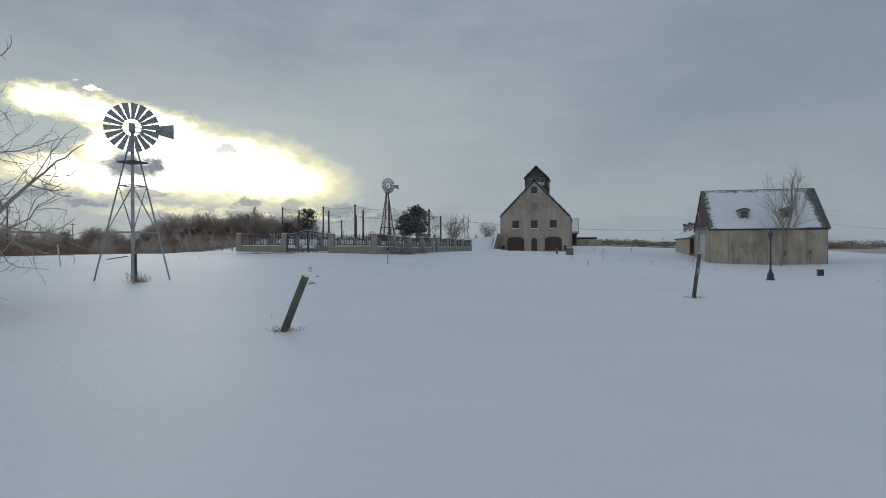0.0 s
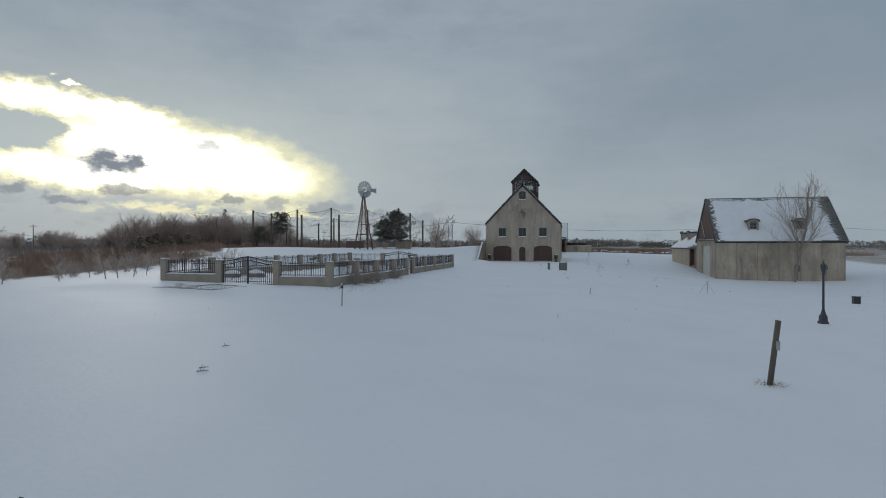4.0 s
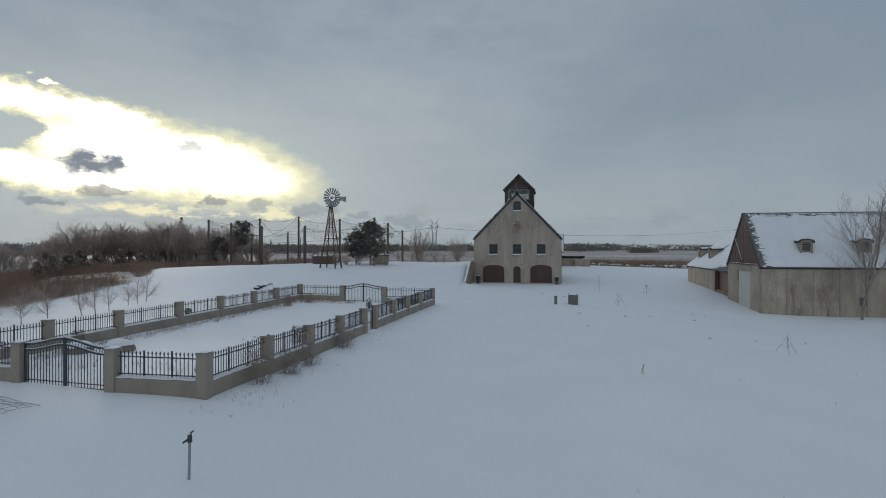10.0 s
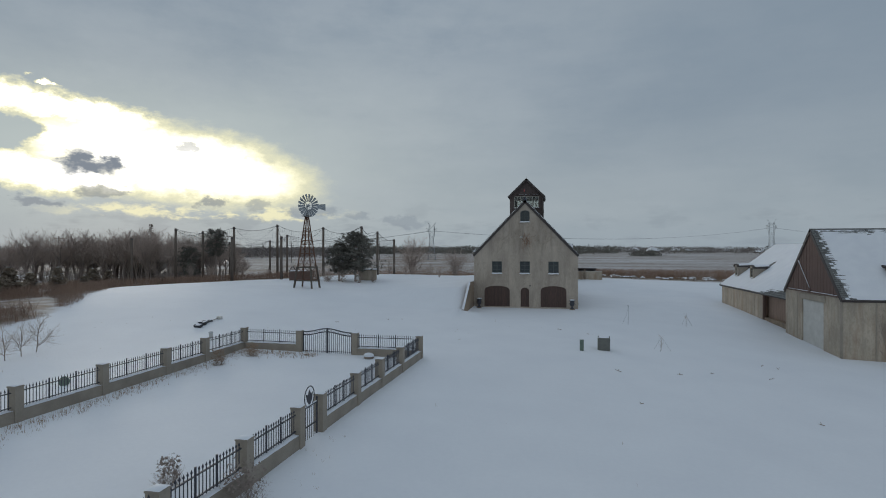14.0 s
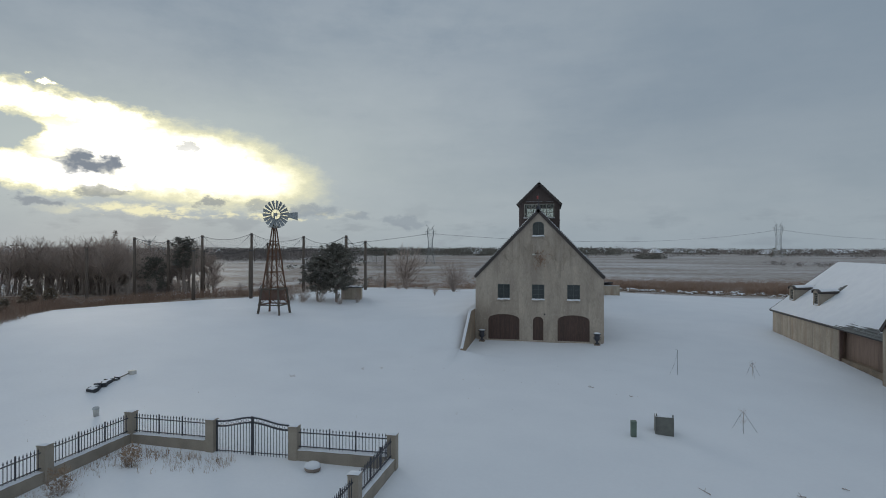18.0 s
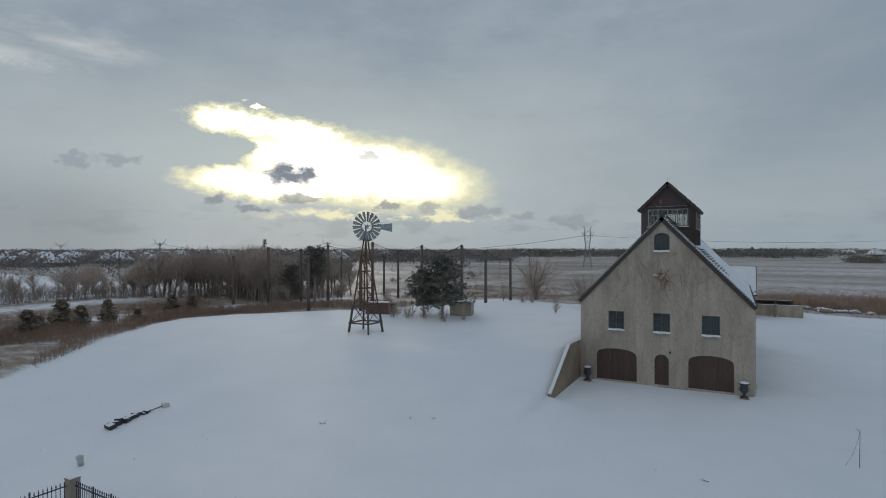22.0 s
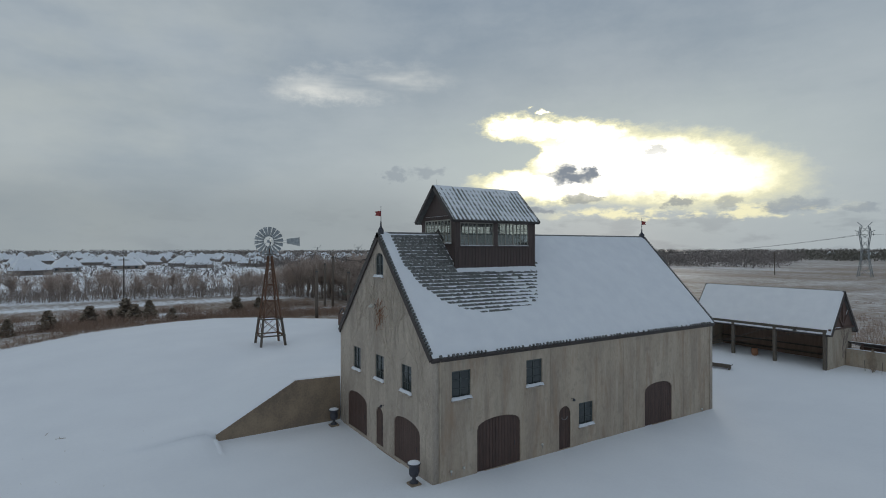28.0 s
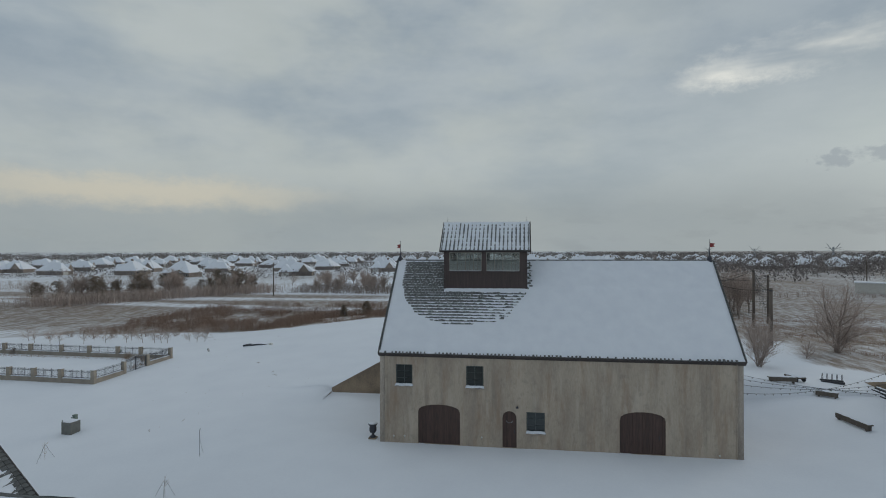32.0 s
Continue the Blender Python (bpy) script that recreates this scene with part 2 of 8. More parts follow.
SNOW = material("snow", (0.80, 0.83, 0.88), (0.74, 0.77, 0.83), rough=0.62, scale=1.2, fine=18, bump=0.35, size=0.03)
matte(SNOW)
STUCCO = material("weathered_stucco", (0.545, 0.475, 0.400), (0.345, 0.295, 0.250), rough=0.92, scale=0.55, fine=9, bump=0.45, stretch=(1.6, 1.6, 0.45), amount=0.75, size=0.015)


def add_vines(mat):
    """Pale dried creeper stems and rusty stains over a wall."""
    nt = mat.node_tree
    b = nt.nodes["Principled BSDF"]
    base = b.inputs["Base Color"].links[0].from_socket
    tc = nt.nodes.new("ShaderNodeTexCoord")
    warp = nt.nodes.new("ShaderNodeTexNoise")
    warp.inputs["Scale"].default_value, warp.inputs["Detail"].default_value = 1.7, 4
    nt.links.new(tc.outputs["Object"], warp.inputs["Vector"])
    mad = nt.nodes.new("ShaderNodeVectorMath")
    mad.operation = "MULTIPLY_ADD"
    nt.links.new(warp.outputs["Color"], mad.inputs[0])
    mad.inputs[1].default_value = (0.9, 0.9, 0.6)
    nt.links.new(tc.outputs["Object"], mad.inputs[2])
    mp = nt.nodes.new("ShaderNodeMapping")
    mp.inputs["Scale"].default_value = (3.6, 3.6, 0.95)
    nt.links.new(mad.outputs[0], mp.inputs[0])
    vo = nt.nodes.new("ShaderNodeTexVoronoi")
    vo.feature = "DISTANCE_TO_EDGE"
    vo.inputs["Scale"].default_value = 1.6
    nt.links.new(mp.outputs[0], vo.inputs["Vector"])
    line = nt.nodes.new("ShaderNodeMapRange")
    line.inputs["From Min"].default_value, line.inputs["From Max"].default_value = 0.075, 0.015
    nt.links.new(vo.outputs["Distance"], line.inputs["Value"])
    big = nt.nodes.new("ShaderNodeTexNoise")
    big.inputs["Scale"].default_value, big.inputs["Detail"].default_value = 0.9, 3
    nt.links.new(tc.outputs["Object"], big.inputs["Vector"])
    patch = nt.nodes.new("ShaderNodeMapRange")
    patch.inputs["From Min"].default_value, patch.inputs["From Max"].default_value = 0.34, 0.58
    nt.links.new(big.outputs["Fac"], patch.inputs["Value"])
    both = nt.nodes.new("ShaderNodeMath")
    both.operation = "MULTIPLY"
    nt.links.new(line.outputs[0], both.inputs[0])
    nt.links.new(patch.outputs[0], both.inputs[1])
    mx = nt.nodes.new("ShaderNodeMix")
    mx.data_type = "RGBA"
    nt.links.new(both.outputs[0], mx.inputs["Factor"])
    nt.links.new(base, mx.inputs["A"])
    mx.inputs["B"].default_value = (0.40, 0.345, 0.295, 1)
    stain = nt.nodes.new("ShaderNodeTexNoise")
    stain.inputs["Scale"].default_value, stain.inputs["Detail"].default_value = 2.6, 6
    nt.links.new(mp.outputs[0], stain.inputs["Vector"])
    sr = nt.nodes.new("ShaderNodeMapRange")
    sr.inputs["From Min"].default_value, sr.inputs["From Max"].default_value, sr.inputs["To Max"].default_value = 0.58, 0.74, 0.55
    nt.links.new(stain.outputs["Fac"], sr.inputs["Value"])
    m2 = nt.nodes.new("ShaderNodeMix")
    m2.data_type = "RGBA"
    nt.links.new(sr.outputs[0], m2.inputs["Factor"])
    nt.links.new(mx.outputs["Result"], m2.inputs["A"])
    m2.inputs["B"].default_value = (0.60, 0.55, 0.47, 1)
    nt.links.new(m2.outputs["Result"], b.inputs["Base Color"])


add_vines(STUCCO)
CONCRETE = material("board_marked_concrete", (0.535, 0.455, 0.365), (0.375, 0.308, 0.245), rough=0.9, scale=0.6, fine=9, bump=0.3, stretch=(1.3, 1.3, 0.4), amount=0.65)


def add_rust(mat, low, high):
    """Reddish runs of water down a wall."""
    nt = mat.node_tree
    b = nt.nodes["Principled BSDF"]
    base = b.inputs["Base Color"].links[0].from_socket
    tc, mp = nt.nodes.new("ShaderNodeTexCoord"), nt.nodes.new("ShaderNodeMapping")
    mp.inputs["Scale"].default_value = (0.9, 0.9, 0.16)
    nt.links.new(tc.outputs["Object"], mp.inputs[0])
    n = nt.nodes.new("ShaderNodeTexNoise")
    n.inputs["Scale"].default_value, n.inputs["Detail"].default_value, n.inputs["Roughness"].default_value = 1.6, 7, 0.65
    nt.links.new(mp.outputs[0], n.inputs["Vector"])
    r = nt.nodes.new("ShaderNodeMapRange")
    r.inputs["From Min"].default_value, r.inputs["From Max"].default_value, r.inputs["To Max"].default_value = low, high, 0.6
    nt.links.new(n.outputs["Fac"], r.inputs["Value"])
    mx = nt.nodes.new("ShaderNodeMix")
    mx.data_type = "RGBA"
    nt.links.new(r.outputs[0], mx.inputs["Factor"])
    nt.links.new(base, mx.inputs["A"])
    mx.inputs["B"].default_value = (0.32, 0.215, 0.145, 1)
    nt.links.new(mx.outputs["Result"], b.inputs["Base Color"])


def add_streaks(mat, scale, dark, pale):
    """Grey runs and washed pale bands down a wall, with a blotchy bloom over both."""
    nt = mat.node_tree
    b = nt.nodes["Principled BSDF"]
    last = b.inputs["Base Color"].links[0].from_socket
    tc = nt.nodes.new("ShaderNodeTexCoord")
    for k, (size, tall, detail, lo, hi, share, colour) in enumerate(((1.0, 0.09, 6, 0.50, 0.70, 0.44, dark), (0.6, 0.10, 5, 0.53, 0.70, 0.50, pale), (1.9, 1.5, 8, 0.50, 0.72, 0.42, dark))):
        mp = nt.nodes.new("ShaderNodeMapping")
        mp.inputs["Scale"].default_value = (size * scale, size * scale, tall * scale)
        mp.inputs["Location"].default_value = (3.1 * k, 1.7 * k, 0.9 * k)
        nt.links.new(tc.outputs["Object"], mp.inputs[0])
        n = nt.nodes.new("ShaderNodeTexNoise")
        n.inputs["Scale"].default_value, n.inputs["Detail"].default_value, n.inputs["Roughness"].default_value = 1.0, detail, 0.65
        nt.links.new(mp.outputs[0], n.inputs["Vector"])
        r = nt.nodes.new("ShaderNodeMapRange")
        r.interpolation_type = "SMOOTHSTEP"
        r.inputs["From Min"].default_value, r.inputs["From Max"].default_value, r.inputs["To Max"].default_value = lo, hi, share
        nt.links.new(n.outputs["Fac"], r.inputs["Value"])
        mx = nt.nodes.new("ShaderNodeMix")
        mx.data_type = "RGBA"
        nt.links.new(r.outputs[0], mx.inputs["Factor"])
        nt.links.new(last, mx.inputs["A"])
        mx.inputs["B"].default_value = (*colour, 1)
        last = mx.outputs["Result"]
    nt.links.new(last, b.inputs["Base Color"])


add_rust(CONCRETE, 0.50, 0.68)
add_streaks(CONCRETE, 1.5, (0.245, 0.215, 0.185), (0.60, 0.535, 0.45))
add_streaks(STUCCO, 1.9, (0.27, 0.235, 0.205), (0.56, 0.50, 0.43))
STAINED = material("stained_retaining_concrete", (0.35, 0.27, 0.19), (0.215, 0.168, 0.128), rough=0.92, scale=0.8, fine=9, bump=0.3, amount=0.8)
PILLAR = material("fence_stucco", (0.37, 0.325, 0.27), (0.26, 0.23, 0.195), rough=0.92, scale=1.2, fine=20, bump=0.35)
PANEL = material("tan_wall_panel", (0.52, 0.45, 0.365), (0.36, 0.31, 0.25), rough=0.92, scale=0.7, fine=9, bump=0.35, stretch=(1, 1, 0.7), amount=0.8, spread=0.06)
add_rust(PANEL, 0.50, 0.68)
add_streaks(PANEL, 1.7, (0.27, 0.235, 0.195), (0.585, 0.52, 0.43))
DOORWOOD = material("dark_door_boards", (0.112, 0.066, 0.054), (0.062, 0.040, 0.035), rough=0.65, scale=3, fine=30, bump=0.3, stretch=(4, 4, 0.5), spread=0.25)
GABLE = material("red_brown_boards", (0.150, 0.096, 0.080), (0.115, 0.076, 0.065), rough=0.8, scale=2, fine=25, bump=0.2, stretch=(3, 3, 0.5), spread=0.06)
CUPOLA = material("dark_cupola_boards", (0.088, 0.063, 0.058), (0.058, 0.043, 0.041), rough=0.65, scale=2, fine=25, bump=0.25, stretch=(4, 4, 0.4), spread=0.12)
TILE = material("dark_slate_tile", (0.165, 0.170, 0.168), (0.105, 0.109, 0.108), rough=0.75, scale=5, fine=40, bump=0.3, spread=0.35)
TRIM = material("dark_roof_edge", (0.066, 0.054, 0.052), (0.044, 0.037, 0.036), rough=0.6, scale=3, bump=0.2)
FRAME = material("grey_green_window_frame", (0.085, 0.105, 0.105), (0.06, 0.075, 0.075), rough=0.5, scale=6, bump=0.1)
CREAM = material("pale_window_frame", (0.34, 0.33, 0.29), (0.25, 0.24, 0.21), rough=0.6, scale=6, bump=0.1)
PANE = pane_material("window_pane")
CLEAR = glass_material("dusty_pane", (0.72, 0.75, 0.72), 0.02)
CLEAR.node_tree.nodes["Principled BSDF"].inputs["Transmission Weight"].default_value = 0.93
IRON = material("black_iron", (0.050, 0.055, 0.074), (0.066, 0.067, 0.078), rough=0.5, metal=0.2, scale=8, bump=0.1)
GALV = material("galvanised_steel", (0.40, 0.43, 0.45), (0.24, 0.26, 0.275), rough=0.5, metal=0.6, scale=4, fine=30, bump=0.12, spread=0.2)
RUST = material("rusty_steel", (0.190, 0.100, 0.062), (0.115, 0.068, 0.050), rough=0.85, metal=0.15, scale=4, fine=30, bump=0.25, spread=0.2)
WOOD = material("grey_weathered_wood", (0.145, 0.125, 0.105), (0.085, 0.072, 0.060), rough=0.9, scale=3, fine=30, bump=0.4, stretch=(3, 3, 0.5), spread=0.2)
POLEWOOD = material("tarred_pole_wood", (0.150, 0.120, 0.100), (0.100, 0.082, 0.070), rough=0.9, scale=2, fine=20, bump=0.3, stretch=(3, 3, 0.4), spread=0.2)
BARK = material("winter_bark", (0.330, 0.275, 0.246), (0.225, 0.190, 0.172), rough=0.95, scale=4, fine=30, bump=0.5, spread=0.2)
TWIG = material("bare_twigs", (0.510, 0.422, 0.374), (0.385, 0.318, 0.282), rough=0.95, scale=2, fine=12, bump=0.1, spread=0.25)
FARTWIG = material("far_bare_branches", (0.265, 0.235, 0.225), (0.175, 0.157, 0.152), rough=0.95, scale=0.05, fine=0.6, bump=0.1, spread=0.3)
NEEDLE = material("dark_pine_needles", (0.205, 0.198, 0.170), (0.140, 0.136, 0.118), rough=0.9, scale=2, fine=12, bump=0.2, spread=0.35)
JUNIPER = material("brownish_juniper", (0.335, 0.275, 0.215), (0.24, 0.20, 0.16), rough=0.95, scale=2, fine=12, bump=0.2, spread=0.3)
DRYGRASS = material("dry_grass", (0.375, 0.270, 0.190), (0.25, 0.18, 0.13), rough=0.95, scale=1, fine=8, bump=0.1, spread=0.3)
BRUSH = material("red_brown_brush", (0.365, 0.250, 0.190), (0.245, 0.168, 0.130), rough=0.95, scale=1, fine=8, bump=0.1, spread=0.3)
SHEDWOOD = material("brown_shed_boards", (0.33, 0.235, 0.185), (0.22, 0.155, 0.125), rough=0.85, scale=2, fine=25, bump=0.3, stretch=(4, 4, 0.4), spread=0.15)
RUBBER = material("black_plastic", (0.030, 0.033, 0.040), (0.045, 0.048, 0.055), rough=0.6, scale=5, bump=0.15)
GREENBOX = material("green_utility_box", (0.135, 0.185, 0.155), (0.10, 0.135, 0.115), rough=0.5, scale=4, bump=0.08)
GREYBOX = material("grey_utility_box", (0.17, 0.175, 0.16), (0.115, 0.12, 0.11), rough=0.55, scale=4, bump=0.1)
WHITE = material("white_paint", (0.62, 0.61, 0.58), (0.50, 0.49, 0.46), rough=0.55, scale=2, bump=0.08)
REDFLAG = material("red_flag_metal", (0.33, 0.045, 0.04), (0.2, 0.03, 0.03), rough=0.5, scale=10, bump=0.1)
NETTING = material("dark_netting", (0.040, 0.042, 0.045), (0.03, 0.03, 0.032), rough=0.9, scale=5, bump=0.05)
HOUSEWALL = material("far_house_brick", (0.30, 0.255, 0.22), (0.20, 0.165, 0.145), rough=0.9, scale=0.4, fine=4, bump=0.1, spread=0.4)
ROCK = material("pale_rock", (0.33, 0.27, 0.23), (0.20, 0.17, 0.15), rough=0.9, scale=3, fine=20, bump=0.6)
BULB = material("dull_bulb", (0.16, 0.15, 0.13), (0.11, 0.10, 0.09), rough=0.3, scale=4, bump=0.05)
ORANGE = material("orange_vine_stems", (0.33, 0.155, 0.085), (0.20, 0.10, 0.06), rough=0.9, scale=6, bump=0.2)


# ---- mesh helpers ----
def part(name, bm, mat, parent=None, label="", smooth=False):
    me = bpy.data.meshes.new(name)
    if isinstance(bm, bpy.types.Mesh):
        me = bm
    else:
        bmesh.ops.recalc_face_normals(bm, faces=bm.faces)
        bm.to_mesh(me)
        bm.free()
    me.materials.append(mat)
    if smooth:
        me.shade_smooth()
    ob = new(name, me)
    ob.parent = parent
    if label:
        ob["label"] = label
    return ob


def again(ob, m, parent=None):
    """Another object on the same mesh."""
    o = new(ob.name.split(".")[0], ob.data)
    o.matrix_basis = m
    o.parent = parent if parent is not None else ob.parent
    return o


def thing(name, label, category, m=None, group="", kind=""):
    e = new(name)
    e.empty_display_size = 0.2
    if m is not None:
        e.matrix_basis = m
    return tagged(e, label, category, group, kind)


def quadface(bm, *ps):
    return bm.faces.new([bm.verts.new(p) for p in ps])


def box(bm, x0, x1, y0, y1, z0, z1, m=None):
    vs = [bm.verts.new(m @ Vector(p) if m is not None else p) for p in
          ((x0, y0, z0), (x1, y0, z0), (x1, y1, z0), (x0, y1, z0), (x0, y0, z1), (x1, y0, z1), (x1, y1, z1), (x0, y1, z1))]
    for f in ((3, 2, 1, 0), (4, 5, 6, 7), (0, 1, 5, 4), (1, 2, 6, 5), (2, 3, 7, 6), (3, 0, 4, 7)):
        bm.faces.new([vs[i] for i in f])
    return bm


def B(x0, x1, y0, y1, z0, z1, bevel=0.0):
    bm = box(bmesh.new(), x0, x1, y0, y1, z0, z1)
    if bevel:
        bmesh.ops.bevel(bm, geom=bm.edges[:], offset=bevel, segments=2, affect="EDGES", profile=0.6)
    return bm


def tube(bm, p0, p1, r0, r1=None, n=6, caps=True):
    p0, p1, r1 = Vector(p0), Vector(p1), r0 if r1 is None else r1
    d = (p1 - p0).normalized()
    u = d.orthogonal().normalized()
    v = d.cross(u)
    rings = []
    for p, r in ((p0, r0), (p1, r1)):
        rings.append([bm.verts.new(p + r * (math.cos(a) * u + math.sin(a) * v)) for a in (2 * math.pi * i / n for i in range(n))])
    for i in range(n):
        bm.faces.new((rings[0][i], rings[0][(i + 1) % n], rings[1][(i + 1) % n], rings[1][i]))
    if caps:
        bm.faces.new(rings[0][::-1]), bm.faces.new(rings[1])
    return bm


def T(p0, p1, r0, r1=None, n=6):
    return tube(bmesh.new(), p0, p1, r0, r1, n)


def beam(bm, p0, p1, w, d=None):
    """A square bar from p0 to p1."""
    p0, p1, d = Vector(p0), Vector(p1), d or w
    m = Matrix.Translation(p0) @ (p1 - p0).to_track_quat("Z", "Y").to_matrix().to_4x4()
    return box(bm, -w / 2, w / 2, -d / 2, d / 2, 0, (p1 - p0).length, m)


def lathe(profile, n=20):
    bm = bmesh.new()
    rings = [[bm.verts.new((r * math.cos(2 * math.pi * i / n), r * math.sin(2 * math.pi * i / n), z)) for i in range(n)] for r, z in profile]
    for a, b in zip(rings, rings[1:]):
        for i in range(n):
            bm.faces.new((a[i], a[(i + 1) % n], b[(i + 1) % n], b[i]))
    bm.faces.new(rings[0][::-1]), bm.faces.new(rings[-1])
    return bm


def sheet(outline, holes, thick, m):
    """A flat wall from an outline with holes, in the local xy plane, its back at z = 0; m lays it into the world."""
    cu = bpy.data.curves.new("outline", "CURVE")
    cu.dimensions, cu.fill_mode, cu.extrude = "2D", "BOTH", thick / 2
    for ring in (outline, *holes):
        sp = cu.splines.new("POLY")
        sp.points.add(len(ring) - 1)
        for p, (x, y) in zip(sp.points, ring):
            p.co = (x, y, 0, 1)
        sp.use_cyclic_u = True
    ob = bpy.data.objects.new("outline", cu)
    scene.collection.objects.link(ob)
    me = bpy.data.meshes.new_from_object(ob.evaluated_get(bpy.context.evaluated_depsgraph_get()))
    bpy.data.objects.remove(ob), bpy.data.curves.remove(cu)
    bm = bmesh.new()
    bm.from_mesh(me)
    bmesh.ops.remove_doubles(bm, verts=bm.verts, dist=1e-4)
    bm.to_mesh(me)
    bm.free()
    me.transform(m @ Matrix.Translation((0, 0, thick / 2)))
    me.materials.clear()
    return me


def rect(x0, x1, z0, z1):
    return [(x0, z0), (x1, z0), (x1, z1), (x0, z1)]


def arch(x0, x1, z0, spring, crown, n=10):
    """An opening with a bowed top."""
    pts = [(x0, z0), (x1, z0)]
    for i in range(n + 1):
        a = math.pi * i / n
        pts.append(((x0 + x1) / 2 + (x1 - x0) / 2 * math.cos(a), spring + (crown - spring) * math.sin(a) ** 0.8))
    return pts


def facing(axis, at):
    """Lays (along, up, out) into the world on the plane x = at ('x': along +y, out to +x) or y = at ('y': along x, out to -y)."""
    if axis == "x":
        return Matrix(((0, 0, 1, at), (1, 0, 0, 0), (0, 1, 0, 0), (0, 0, 0, 1)))
    return Matrix(((1, 0, 0, 0), (0, 0, -1, at), (0, 1, 0, 0), (0, 0, 0, 1)))


def sm(x, a, b):
    t = min(1.0, max(0.0, (x - a) / (b - a)))
    return t * t * (3 - 2 * t)


def nz(x, y, z=0.0):
    return noise.noise(Vector((x, y, z)))

HILLS = [(-56, -35, -0.9), (-56, -16, 1.1), (-56, 22, 0.58), (-56, 41, -0.69), (-37, -92, -0.92), (-37, -73, 0.2), (-37, -35, -0.38), (-37, -16, 1.81), (-37, 3, 0.29), (-37, 22, 0.72), (-37, 41, 1.15), (-18, -73, 0.28), (-18, -54, 0.38), (-18, -35, -0.3), (-18, -16, -0.92), (-18, 3, -0.46), (-18, 22, 0.82), (-18, 41, -0.3), (1, -92, -0.67), (1, -73, -0.65), (1, -54, -0.32), (1, -35, 0.84), (1, -16, 0.68), (1, 3, 0.48), (1, 22, -1.32), (1, 41, 1.36), (20, -92, -0.91), (20, -54, -0.53), (20, -35, -1.65), (20, -16, -1.28), (20, 3, 0.31), (20, 22, 0.41), (20, 41, -0.23), (39, -92, -0.85), (39, -16, 0.39), (39, 3, -1.11)]


# ---- ground ----
WALL_X = -11.9  # the retaining wall's line, west of which the ground is high


FENCE_RISE = 0.19  # snow drifted round the fenced garden


def ground_z(x, y):
    z = sum(h * math.exp(-((x - a) ** 2 + (y - b) ** 2) / 578.0) for a, b, h in HILLS)
    if x < WALL_X:
        up = max(0.0, 2.35 - z) * sm(y, -8.2, -2.6) * (1 - sm(y, 24, 42))
        z += up * math.exp(-(((x - WALL_X) / 13.0) ** 2))
    yard = sm(x, -12.0, -11.8) * (1 - sm(x, 4, 16)) * sm(y, -14, -7) * (1 - sm(y, 25, 34))
    z += yard * (-0.17 - 0.012 * max(0.0, x) - z)
    z += 0.16 * math.exp(-((x + 12) ** 2 + (y + 59) ** 2) / 14.0)
    z += 0.42 * sm(-y, 7.6, 8.2) * math.exp(-(((x + 11.6) / 2.2) ** 2) - ((y + 8.6) / 2.4) ** 2)
    z += FENCE_RISE * sm(x, -29, -24) * (1 - sm(x, -9.5, -5)) * sm(y, -64, -60.5) * (1 - sm(y, -30, -25))
    far = math.hypot(x + 10, y + 20)
    return z + 0.05 * nz(x * 0.11, y * 0.11) + 0.02 * nz(x * 0.5, y * 0.5) + sm(far, 150, 500) * 1.5 * nz(x * 0.004, y * 0.004, 5)


def field_share(x, y):
    """How much dry grass stands through the snow: none on the lawns, much in the fields round them."""
    edge = float(np.interp(y, (-110, -80, -66, -57, -50, -42, -31, -24.5, -20, -14.5, -9, -4.5, 0, 6, 10, 14, 20, 40), (-34, -28, -34, -39, -41.8, -43, -41.8, -43.3, -46, -49.6, -52.6, -55.8, -58.5, -55, -50, -44, -39.5, -36))) + 1.6 * nz(x * 0.12, y * 0.12)
    west = sm(edge - x, -0.6, 2.5) * max(sm(y, -90, -60), sm(-x, 34, 46))
    if x < -80:
        west *= 1 - 0.75 * sm(-x, 112, 122)
    west *= 1 - 0.6 * sm(abs(x + 104 + 0.05 * y), 5, 2) if x < -95 else 1.0
    west *= 1 - 0.55 * sm(abs(x + 76 - 0.1 * y), 5, 2)
    north = sm(y - (47 + 2.5 * nz(x * 0.1, 3.0)) + 0.10 * min(0.0, x) + (0.0 if x > -14 else 12 * sm(-x, 14, 24)), -1.0, 4.0)
    east = sm(x - 46, 0, 6) * sm(y, -30, 10)
    south = sm(-y - 105, 0, 6) * 0.4
    start = sm(-x - 17, 0, 8) * sm(-y - 76, 0, 6) * 0.55
    return max(west, 0.90 * north, 0.90 * east, south, start)


def spaced(lo, hi, dense_lo, dense_hi, step):
    out, v, s = [], dense_lo, step
    while v < dense_hi:
        out.append(v)
        v += step
    v, s = dense_hi, step
    while v < hi:
        out.append(v)
        s *= 1.13
        v += s
    out.append(hi)
    v, s = dense_lo, step
    while v > lo:
        s *= 1.13
        v -= s
        out.append(max(v, lo))
    return sorted(set(round(a, 3) for a in out))


